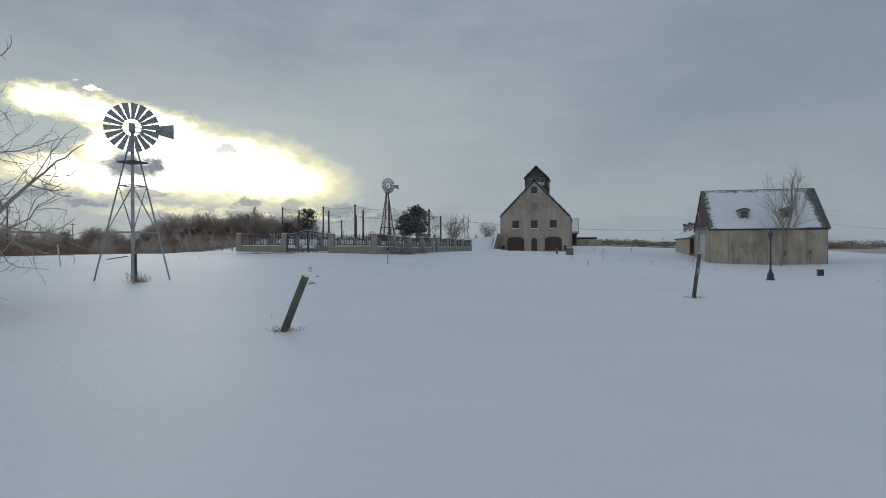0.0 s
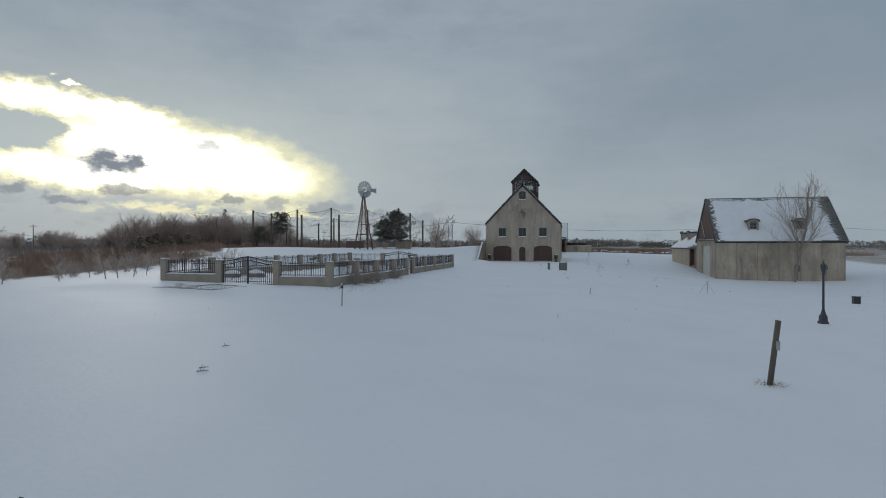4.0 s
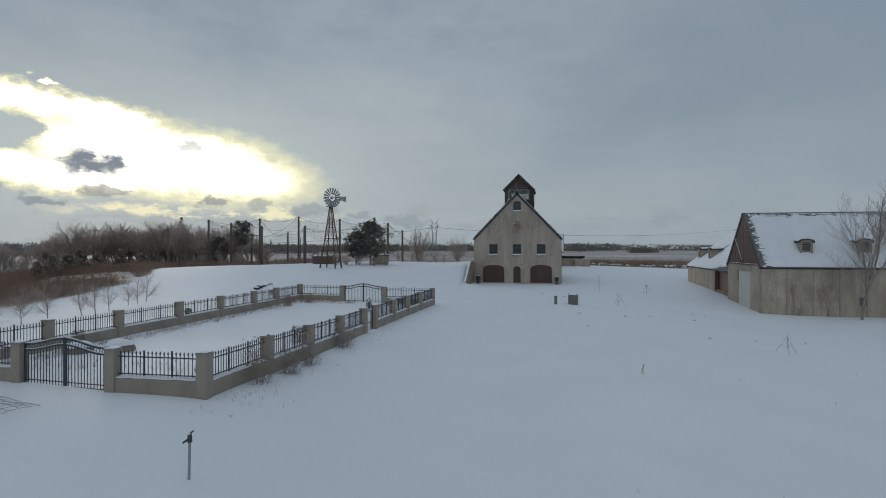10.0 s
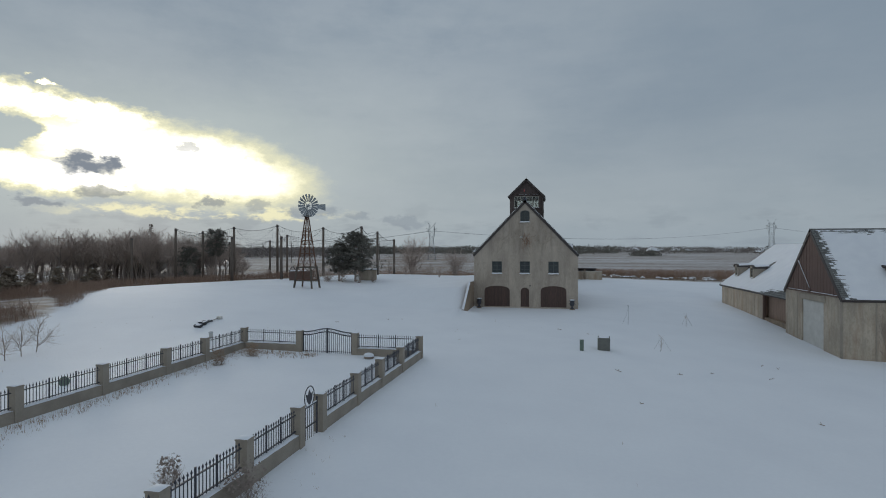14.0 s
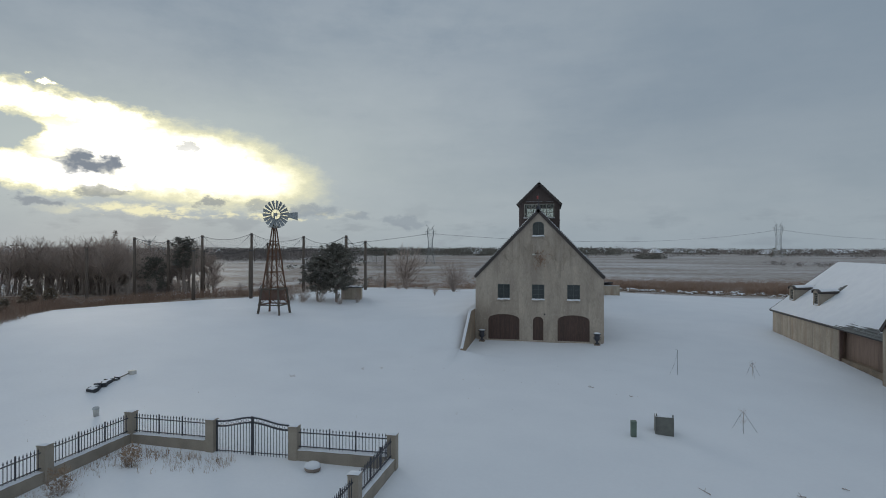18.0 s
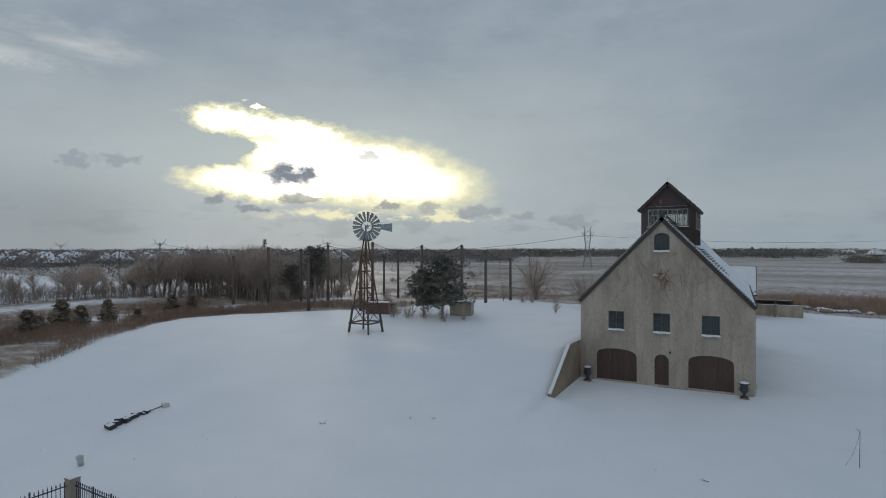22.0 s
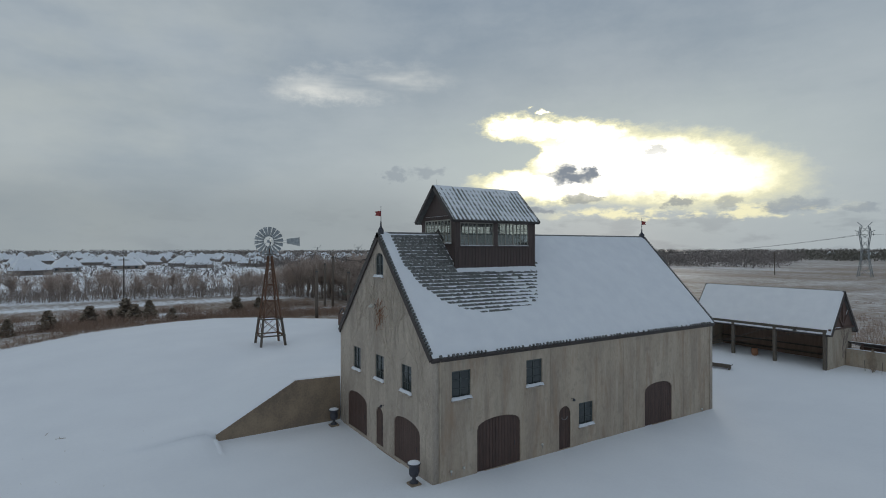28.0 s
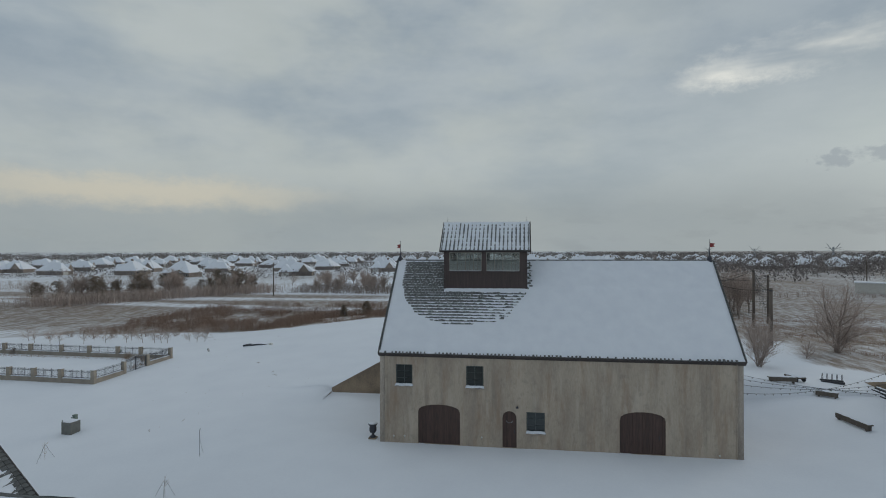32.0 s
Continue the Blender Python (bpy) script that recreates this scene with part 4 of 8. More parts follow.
# weathervanes at the ridge's ends
for y in (0.12, BL - 0.1):
    wv = thing("weathervane", "dark metal weathervane with a small red flag on the ridge", "weathervane", pose(BX, y, RIDGE, 0, 0, 62), "weathervanes on the barn")
    part("base", B(-0.16, 0.16, -0.16, 0.16, -0.12, 0.24, 0.03), IRON, wv)
    part("finial", lathe([(0.15, 0.24), (0.10, 0.32), (0.05, 0.42), (0.045, 0.6), (0.02, 0.75)], 10), IRON, wv, "", True)
    part("pole", T((0, 0, 0.7), (0, 0, 1.55), 0.022, 0.014), IRON, wv)
    fl = [(0.0, 0.98), (-0.36, 1.02), (-0.26, 1.12), (-0.36, 1.24), (0.0, 1.30)]
    part("flag", sheet(fl if y < 5 else [(-a, b) for a, b in fl][::-1], [], 0.02, facing("y", 0.01)), REDFLAG, wv, "red metal flag")

# wall lamps, dead vine over the front, small fittings
vine = thing("wall_ornament", "rust-brown dried vine wreath hung on the front gable", "wall ornament", pose(-5.8, -0.02, 7.6))
bm = bmesh.new()
rnd = random.Random(4)
for k in range(90):
    x, z = rnd.gauss(0.1, 0.30), rnd.gauss(-0.05, 0.42)
    tube(bm, (x, -0.02, z), (x + rnd.gauss(0, 0.16), -0.06 - 0.05 * rnd.random(), z - rnd.random() * 0.45), 0.012, 0.006, n=4)
tagged(part("stems", bm, ORANGE, vine), kind="stuff")
VINE = material("grey_vine_stems", (0.60, 0.54, 0.46), (0.42, 0.37, 0.32), rough=0.95, scale=1.2, fine=8, bump=0.2, spread=0.3)
creeper = thing("wall_creeper", "leafless grey creeper stems spread thinly over the barn's front", "vine", pose(0, -0.012, 0))
blocked = [(a - 0.1, b + 0.1, -0.2, 2.45) for a, b in (DOOR_L, DOOR_R, DOOR_S)] + [(x - 0.15, x + WIN_W + 0.15, z - 0.2, z + WIN_H + 0.1) for x, z in FRONT_WINDOWS] + [(-6.5, -5.2, 9.5, 11.2)]
stems_v, stems_f = [], []
cr_rnd = random.Random(14)


def climb(x, z, a, length, r, level):
    for _ in range(7):
        a += cr_rnd.gauss(-0.15 * a, 0.28)
        x2, z2 = x + length / 7 * math.sin(a), z + length / 7 * math.cos(a)
        roofline = min(EAVE + (x2 + BW) * 1.04, EAVE - x2 * 1.04) - 0.45
        if z2 > roofline or any(x0 < x2 < x1 and z0 < z2 < z1 for x0, x1, z0, z1 in blocked) or not -BW + 0.1 < x2 < -0.1:
            return
        d = Vector((x2 - x, 0, z2 - z)).normalized()
        k = len(stems_v)
        for px, pz, rr in ((x, z, r), (x2, z2, r * 0.88)):
            stems_v.extend(((px - d.z * rr, 0.012, pz + d.x * rr), (px, -rr, pz), (px + d.z * rr, 0.012, pz - d.x * rr)))
        stems_f.extend(((k, k + 1, k + 4, k + 3), (k + 1, k + 2, k + 5, k + 4)))
        if level < 3 and cr_rnd.random() < 0.75:
            climb(x2, z2, a + cr_rnd.choice((-1, 1)) * (0.35 + 0.5 * cr_rnd.random()), length * (0.45 + 0.3 * cr_rnd.random()), r * 0.68, level + 1)
        x, z, r = x2, z2, r * 0.90


for k in range(34):
    climb(-BW + 0.2 + (BW - 0.4) * cr_rnd.random(), -0.2 if k % 3 else 2.6 + 2 * cr_rnd.random(), cr_rnd.gauss(0, 0.25), 5.0 + 4.5 * cr_rnd.random(), 0.0065, 0)
me = bpy.data.meshes.new("stems")
me.from_pydata(stems_v, [], stems_f)
tagged(part("stems", me, VINE, creeper), kind="stuff")
lamp = thing("wall_lamp", "curved goose-neck lamp with a small snowy shade on the gable", "lamp", pose(-6.25, 0, 7.95))
bm = bmesh.new()
for a in range(8):
    p = [(0.42 - 0.42 * math.cos(math.pi * 0.85 * t / 8), -0.05 - 0.28 * math.sin(math.pi * 0.85 * t / 8 * 0.6), 0.14 * math.sin(math.pi * t / 8)) for t in (a, a + 1)]
    tube(bm, p[0], p[1], 0.014, n=5)
part("arm", bm, IRON, lamp)
part("shade", lathe([(0.19, -0.04), (0.15, 0.06), (0.04, 0.13)], 12), WHITE, lamp, "", True).matrix_basis = pose(-0.02, -0.3, -0.02)
for x, y, z, rz in ((-5.28, -0.06, 2.42, 0), (0.06, 9.35, 2.62, 90)):
    dl = thing("wall_lamp", "small dark lantern over a barn door", "lamp", pose(x, y, z, 0, 0, rz), "door lamps")
    part("bracket", T((0, 0.08, 0.0), (0, -0.12, 0.05), 0.016), IRON, dl)
    part("shade", lathe([(0.09, -0.08), (0.07, 0.02), (0.02, 0.06)], 10), IRON, dl, "", True).matrix_basis = pose(0, -0.14, 0)
for y, z in ((1.0, 0.25), (1.75, 0.28), (7.0, 0.42), (21.9, -0.02)):
    tap = thing("wall_tap", "small pale outdoor tap at the foot of the wall", "tap", pose(0.0, y, z), "wall taps")
    part("pipe", T((0.0, 0, 0), (0.13, 0, 0.02), 0.018), GALV, tap)
    part("spout", T((0.12, 0, 0.05), (0.14, 0, -0.12), 0.016), GALV, tap)
    part("cover", lathe([(0.06, 0.03), (0.07, 0.09), (0.03, 0.13)], 8), WHITE, tap).matrix_basis = pose(0.12, 0, 0)


# ---- retaining wall, urns ----
rw = thing("retaining_wall", "stained concrete retaining wall sloping down from the barn corner", "wall", kind="structure")
prof = [(-0.05, -0.8), (-0.05, 2.82), (-3.05, 2.90), (-7.75, 0.32), (-7.75, -0.8)]
part("wall", sheet([(y, z) for y, z in prof][::-1], [], 0.22, facing("x", WALL_X - 0.07)), STAINED, rw)
bm = bmesh.new()
for (ya, za), (yb, zb) in zip(prof[1:], prof[2:4]):
    n = 12
    for i in range(n):
        t0, t1 = i / n, (i + 1) / n
        for o in ((-0.08, 0.04), (0.04, 0.16)):
            quadface(bm, *[(WALL_X + x, ya + (yb - ya) * t, za + (zb - za) * t + (0.07 + 0.02 * nz(t * 9, ya) if 0 < x < 0.1 else 0.004)) for x, t in ((o[0], t0), (o[1], t0), (o[1], t1), (o[0], t1))])
part("snow", bm, SNOW, rw, "", True)
stub = bmesh.new()
beam(stub, (WALL_X, -7.85, -0.16), (-9.35, -7.9, -0.30), 0.3, 0.36)
part("kerb", stub, STAINED, rw)
bm = snow_cap(-11.8, -9.40, -8.06, -7.69, 0.03, 0.09, 0.03, 0.12)
for v in bm.verts:
    v.co.z -= 0.055 * (v.co.x + 11.8)
part("snow", bm, SNOW, rw, "", True)


def urn(x, y):
    z = ground_z(x, y)
    u = thing("garden_urn", "dark cast-iron garden urn on a plinth with snow in its bowl", "urn", pose(x, y, z), "urns by the barn doors")
    part("plinth", B(-0.27, 0.27, -0.27, 0.27, -0.15, 0.09, 0.015), STAINED, u)
    part("foot", lathe([(0.22, 0.09), (0.22, 0.15), (0.13, 0.20), (0.08, 0.30), (0.10, 0.36)], 18), IRON, u, "", True)
    part("bowl", lathe([(0.10, 0.36), (0.19, 0.42), (0.25, 0.55), (0.25, 0.74), (0.22, 0.84), (0.27, 0.95), (0.33, 1.0), (0.33, 1.04), (0.26, 1.04)], 20), IRON, u, "", True)
    part("snow", lathe([(0.31, 1.045), (0.28, 1.09), (0.16, 1.13), (0.04, 1.145)], 16), SNOW, u, "", True)
    for s in (-1, 1):
        bm = bmesh.new()
        for k in range(6):
            a0, a1 = math.pi * k / 6 - 1.57, math.pi * (k + 1) / 6 - 1.57
            tube(bm, (s * (0.25 + 0.1 * math.cos(a0)), 0, 0.62 + 0.1 * math.sin(a0)), (s * (0.25 + 0.1 * math.cos(a1)), 0, 0.62 + 0.1 * math.sin(a1)), 0.018, n=5)
        part("handle", bm, IRON, u)


urn(-0.62, -0.68)
urn(-11.05, -0.75)


# ---- a store of tubes, quick to fill ----
class Tubes:
    def __init__(self):
        self.v, self.f = [], []

    def add(self, p0, p1, r0, r1, n=4):
        p0, p1 = Vector(p0), Vector(p1)
        d = p1 - p0
        if d.length < 1e-6:
            return
        d.normalize()
        u = d.orthogonal().normalized()
        w = d.cross(u)
        k = len(self.v)
        for p, r in ((p0, r0), (p1, r1)):
            for i in range(n):
                a = 2 * math.pi * i / n
                self.v.append(p + r * (math.cos(a) * u + math.sin(a) * w))
        for i in range(n):
            self.f.append((k + i, k + (i + 1) % n, k + n + (i + 1) % n, k + n + i))

    def tri(self, *ps):
        k = len(self.v)
        self.v.extend(Vector(p) for p in ps)
        self.f.append(tuple(range(k, k + len(ps))))

    def mesh(self, name, mat, parent=None, label="", smooth=False):
        me = bpy.data.meshes.new(name)
        me.from_pydata([tuple(p) for p in self.v], [], self.f)
        me.materials.append(mat)
        if smooth:
            me.shade_smooth()
        ob = new(name, me)
        ob.parent = parent
        if label:
            ob["label"] = label
        return ob


def slope_snow(mr, x0, x1, y0, y1, thick=0.10, cell=0.22, fade=None, seed=0.0):
    """Snow on a roof slope: x runs down from the ridge, y along it; fade(y, s) thins it."""
    bm = bmesh.new()
    ny, ns = int((y1 - y0) / cell), int((x1 - x0) / cell)
    grid = []
    for j in range(ns + 1):
        row = []
        for i in range(ny + 1):
            s, y = x0 + (x1 - x0) * j / ns, y0 + (y1 - y0) * i / ny
            h = thick + 0.02 * nz(y * 0.8, s * 0.8, seed) + 0.014 * nz(y * 4, s * 4, seed)
            if fade:
                h -= (thick + 0.03) * fade(y, s)
            rim = min(i, ny - i, ns - j)
            row.append(bm.verts.new(mr @ Vector((s, y, h * (0.2 if rim == 0 else 1.0)))))
        grid.append(row)
    for j in range(ns):
        for i in range(ny):
            bm.faces.new((grid[j][i], grid[j][i + 1], grid[j + 1][i + 1], grid[j + 1][i]))
    return bm


def courses(mr, run, y0, y1, width, step=0.26, seed=1, drop=0.35, lift=0.05, tilt=11):
    """Rows of tile ends near a roof's edge, standing proud; width tells how far each row runs in from y0."""
    rnd, bm = random.Random(seed), bmesh.new()
    s = 0.1
    while s < run - 0.05:
        y, end = y0, y0 + (y1 - y0) * width(s / run)
        while y < end:
            if rnd.random() > drop * (y - y0) / max(0.01, end - y0):
                box(bm, 0, step * 1.05, y + 0.010, y + 0.24, -0.01, 0.02 + 0.2 * lift * rnd.random(), mr @ Matrix.Translation((s, 0, 0)) @ Matrix.Rotation(radians(-tilt - 2 * rnd.random()), 4, "Y"))
            y += 0.25
        s += step
    return bm


# ---- the stone garage with two small dormers ----
GX0, GX1, GY0, GY1, GE, GR, GZ = 18.15, 31.5, -17.8, -8.0, 2.97, 8.2, -1.65
garage = thing("garage_building", "tan panelled garage with a steep snowy roof and two small dormers", "building")
part("foundation", B(GX0 + 0.1, GX1 - 0.1, GY0 + 0.1, GY1 - 0.1, GZ - 0.7, GZ + 0.2), STAINED, garage)
n = 6
for k in range(n):
    a, b = GX0 + (GX1 - GX0) * k / n, GX0 + (GX1 - GX0) * (k + 1) / n
    part("wall_panel", B(a + 0.03, b - 0.03, GY0, GY0 + 0.25, GZ - 0.6, GE, 0.01), PANEL, garage)
for k in range(n + 1):
    x = GX0 + (GX1 - GX0) * k / n
    part("pilaster", B(x - 0.05, x + 0.05, GY0 - 0.03, GY0 + 0.22, GZ - 0.6, GE - 0.01), PILLAR, garage)
part("back_wall", B(GX0 + 0.26, GX1 - 0.26, GY1 - 0.25, GY1, GZ - 0.6, GE), PANEL, garage)
gdoor = rect(-15.0, -11.2, GZ - 0.02, 2.35)
part("end_wall", sheet(rect(GY0 + 0.25, GY1, GZ - 0.6, GE), [gdoor], 0.25, facing("x", GX0)), PANEL, garage)
part("end_wall", B(GX1 - 0.25, GX1, GY0 + 0.25, GY1, GZ - 0.6, GE), PANEL, garage)
wd = part("garage_door", B(GX0 + 0.14, GX0 + 0.2, -15.03, -11.17, GZ - 0.1, 2.36), WHITE, garage, "white sectional garage door")
for k in range(5):
    z = GZ + 0.1 + k * 0.78
    part("door_section", B(GX0 + 0.115, GX0 + 0.138, -14.98, -11.22, z, z + 0.74, 0.006), WHITE, wd)
part("lintel", B(GX0 - 0.05, GX0 - 0.002, -15.3, -10.9, 2.36, 2.86), PILLAR, garage)
for y in (-16.3, -10.4):
    part("joint_strip", B(GX0 - 0.012, GX0 - 0.002, y - 0.02, y + 0.02, GZ - 0.3, GE - 0.02), PILLAR, garage)
RY = (GY0 + GY1) / 2
for x, side in ((GX0, -1), (GX1, 1)):
    for k in range(40):
        bmg = bmesh.new()
        ya, yb = GY0 + (GY1 - GY0) * k / 40, GY0 + (GY1 - GY0) * (k + 1) / 40
        ha, hb = (GE + 0.02 + (GR - GE - 0.1) * (1 - abs(y - RY) / (RY - GY0)) for y in (ya, yb))
        x0, x1 = (x - 0.02 - (0.02 if k % 2 else 0), x + 0.12) if side < 0 else (x - 0.12, x + 0.02 + (0.02 if k % 2 else 0))
        vs = [bmg.verts.new(p) for p in ((x0, ya, GE + 0.001), (x0, yb, GE + 0.001), (x0, yb, hb), (x0, ya, ha), (x1, ya, GE + 0.001), (x1, yb, GE + 0.001), (x1, yb, hb), (x1, ya, ha))]
        for f in ((0, 1, 2, 3), (7, 6, 5, 4), (0, 4, 5, 1), (1, 5, 6, 2), (2, 6, 7, 3), (3, 7, 4, 0)):
            bmg.faces.new([vs[i] for i in f])
        part("board", bmg, GABLE, garage)
    if side < 0:
        part("gable_ledge", B(x - 0.12, x - 0.045, GY0 + 0.4, GY1 - 0.4, GE - 0.02, GE + 0.10), GABLE, garage)
        part("ledge_snow", snow_cap(x - 0.12, x - 0.04, GY0 + 0.5, RY - 0.1, GE + 0.10, 0.05, 0.01, 0.1), SNOW, garage, "", True)
        part("ledge_snow", snow_cap(x - 0.12, x - 0.04, RY + 0.2, GY1 - 0.7, GE + 0.10, 0.05, 0.01, 0.1), SNOW, garage, "", True)
        part("brace", beam(bmesh.new(), (x - 0.08, RY - 0.05, GE + 0.2), (x - 0.08, RY + 2.2, GE + 2.6), 0.09), GABLE, garage)
        part("brace_snow", beam(bmesh.new(), (x - 0.08, RY + 0.02, GE + 0.30), (x - 0.08, RY + 2.2, GE + 2.7), 0.05), SNOW, garage)
GS = math.atan2(GR - GE, RY - GY0)
GRUN = math.hypot(GR - GE, RY - GY0) + 0.18


def ridge_x(xm, y, z, slope, south):
    """Slope space of a roof whose ridge runs along x: x' down the slope, y' along +x."""
    m = Matrix(((0, 1, 0, 0), (-1 if south else 1, 0, 0, y), (0, 0, 1, z), (0, 0, 0, 1)))
    return m @ Matrix.Rotation(slope, 4, "Y")


for south in (True, False):
    mr = ridge_x(0, RY, GR, GS, south)
    part("roof", box(bmesh.new(), 0, GRUN, GX0 - 0.08, GX1 + 0.22, -0.14, 0.0, mr), TILE, garage, "dark tile roof")
    part("fascia", box(bmesh.new(), GRUN + 0.002, GRUN + 0.09, GX0 - 0.08, GX1 + 0.22, -0.16, 0.02, mr), TRIM, garage)
    for x in (GX0 - 0.13, GX1 + 0.222):
        part("rake_board", box(bmesh.new(), -0.03, GRUN + 0.03, x, x + 0.06, -0.2, 0.05, mr), TRIM, garage)

    def thin(y, s):
        e = 0.30 * nz(y * 1.6, s * 1.6, 3.0) + 0.18 * nz(y * 5, s * 5, 6.0)
        left = 0.74 * (1 - sm(y - GX0 + e, -0.1, 1.35))
        right = 0.80 * (1 - sm(GX1 - y + e, 0.1, 1.7 - 0.5 * s / GRUN))
        topp = 0.50 * (1 - sm(s + e, 0.15, 1.0))
        return max(left, right, topp)

    part("roof_snow", slope_snow(mr, 0.03, GRUN - 0.02, GX0 - 0.07, GX1 + 0.2, 0.10, 0.2, thin, 3.0), SNOW, garage, "smooth snow, thin at the edges", True)
    tagged(part("tile_courses", courses(mr, GRUN, GX0 - 0.07, GX0 + 2.0, lambda q: 0.52, step=0.19, seed=3, drop=0.85, tilt=10), TILE, garage), kind="stuff")
    tagged(part("tile_courses", courses(mr, GRUN, GX1 - 2.4, GX1 + 0.15, lambda q: 1.0, seed=4, drop=0.0), TILE, garage), kind="stuff")
    tagged(part("tile_courses", courses(mr, 1.0, GX0 + 0.6, GX1 - 2.3, lambda q: 1.0, step=0.19, seed=5, drop=0.1, tilt=10), TILE, garage), kind="stuff")
part("ridge_cap", T((GX0 - 0.12, RY, GR), (GX1 + 0.25, RY, GR), 0.09, n=8), TILE, garage)


def dormer(parent, m):
    """A small arched dormer that looks along -y; its sill at the origin."""
    outer = arch(-0.55, 0.55, -0.62, 0.80, 1.05)
    d = part("dormer", sheet(outer, [arch(-0.36, 0.36, -0.30, 0.68, 0.80)], 0.2, facing("y", 0.1)), PILLAR, parent, "small arched dormer")
    d.matrix_basis = m
    for x0, x1 in ((-0.54, -0.42), (0.42, 0.54)):
        part("cheek", B(x0, x1, 0.102, 1.7, -0.62, 0.86), PILLAR, d)
    bm = bmesh.new()
    pts = [(0.70 * math.cos(math.pi * k / 10), 0.83 + 0.31 * math.sin(math.pi * k / 10)) for k in range(11)]
    for (xa, za), (xb, zb) in zip(pts, pts[1:]):
        vs = [bm.verts.new(p) for p in ((xa, -0.22, za), (xb, -0.22, zb), (xb, 1.6, zb), (xa, 1.6, za), (xa * 0.9, -0.22, za - 0.08), (xb * 0.9, -0.22, zb - 0.08), (xb * 0.9, 1.6, zb - 0.08), (xa * 0.9, 1.6, za - 0.08))]
        for f in ((0, 1, 2, 3), (7, 6, 5, 4), (0, 4, 5, 1), (1, 5, 6, 2), (2, 6, 7, 3), (3, 7, 4, 0)):
            bm.faces.new([vs[i] for i in f])
    part("dormer_roof", bm, TRIM, d, "dark curved dormer roof")
    bm = bmesh.new()
    for (xa, za), (xb, zb) in zip(pts[1:10], pts[2:10]):
        quadface(bm, (xa, 0.05, za + 0.02), (xb, 0.05, zb + 0.02), (xb, 1.6, zb + 0.10), (xa, 1.6, za + 0.10))
    part("dormer_snow", bm, SNOW, d, "", True)
    part("pane", B(-0.35, 0.35, 0.02, 0.03, -0.29, 0.79), PANE, d)
    for k in range(6):
        z = -0.16 + 0.17 * k
        part("louvre", B(-0.34, 0.34, -0.03, 0.018, z - 0.025, z + 0.010), CREAM, d)
    part("sill_snow", snow_cap(-0.38, 0.38, -0.14, 0.0, -0.34, 0.10, 0.01, 0.05), SNOW, d, "", True)


for x in (22.45, 27.4):
    dormer(garage, pose(x, -16.72, 4.40))
for x, w, h, z in ((26.7, 0.45, 0.7, -0.6), (29.6, 0.3, 0.45, -0.35)):
    mb = thing("meter_box", "grey electric meter box fixed to the garage wall", "meter box", pose(x, GY0 - 0.001, z), "meter boxes")
    part("case", B(-w / 2, w / 2, -0.2, 0, 0, h, 0.02), GREYBOX, mb)
    part("cover", B(-w * 0.35, w * 0.35, -0.215, -0.201, 0.06, h - 0.06), GREYBOX, mb)
    part("conduit", T((0, -0.06, 0), (0, -0.06, -1.0), 0.025), GREYBOX, mb)

# ---- the long low building behind it ----
LX0, LX1, LY0, LY1, LE, LR, LZ = 18.75, 31.4, -7.6, 12.75, 2.15, 7.12, -0.6
lodge = thing("carriage_house", "long tan carriage house with a snowy roof and a boarded bay", "building")
part("foundation", B(LX0 + 0.1, LX1 - 0.1, LY0 + 0.1, LY1 - 0.1, LZ - 1.4, LZ + 0.1), STAINED, lodge)
part("west_wall", sheet(rect(LY0 + 0.02, LY1, -1.9, LE), [rect(-7.3, -0.85, -1.7, LE - 0.25)], 0.25, facing("x", LX0)), PANEL, lodge, "tan stained wall")
for k in range(1, 6):
    y = -0.85 + k * 2.3
    part("joint_strip", B(LX0 - 0.014, LX0 - 0.002, y - 0.02, y + 0.02, -1.2, LE - 0.05), PILLAR, lodge)
for k in range(13):
    y = -7.28 + 0.495 * k
    part("bay_board", B(LX0 + 0.55, LX0 + 0.61 + 0.012 * (k % 2), y, y + 0.485, -1.9, LE), SHEDWOOD, lodge)
part("bay_side", B(LX0 + 0.26, LX0 + 0.62, -0.75, -0.6, -1.9, LE), SHEDWOOD, lodge)
part("bay_post", B(LX0 - 0.02, LX0 + 0.24, -1.06, -0.852, -1.9, LE - 0.26), GABLE, lodge)
part("north_wall", B(LX0 + 0.27, LX1 - 0.27, LY1 - 0.25, LY1, -1.9, LE), PANEL, lodge)
part("east_wall", B(LX1 - 0.25, LX1, LY0 + 0.02, LY1, -1.9, LE), PANEL, lodge)
LXM = (LX0 + LX1) / 2
part("gable_wall", sheet([(LX0, LE), (LX1, LE), (LXM, LR - 0.12)], [], 0.12, facing("y", LY1)), GABLE, lodge)
part("gable_wall", sheet([(LX0, LE), (LX1, LE), (LXM, LR - 0.12)], [], 0.12, facing("y", LY0 + 0.2)), GABLE, lodge)
LS = math.atan2(LR - LE, LXM - LX0)
LRUN = math.hypot(LR - LE, LXM - LX0) + 0.25
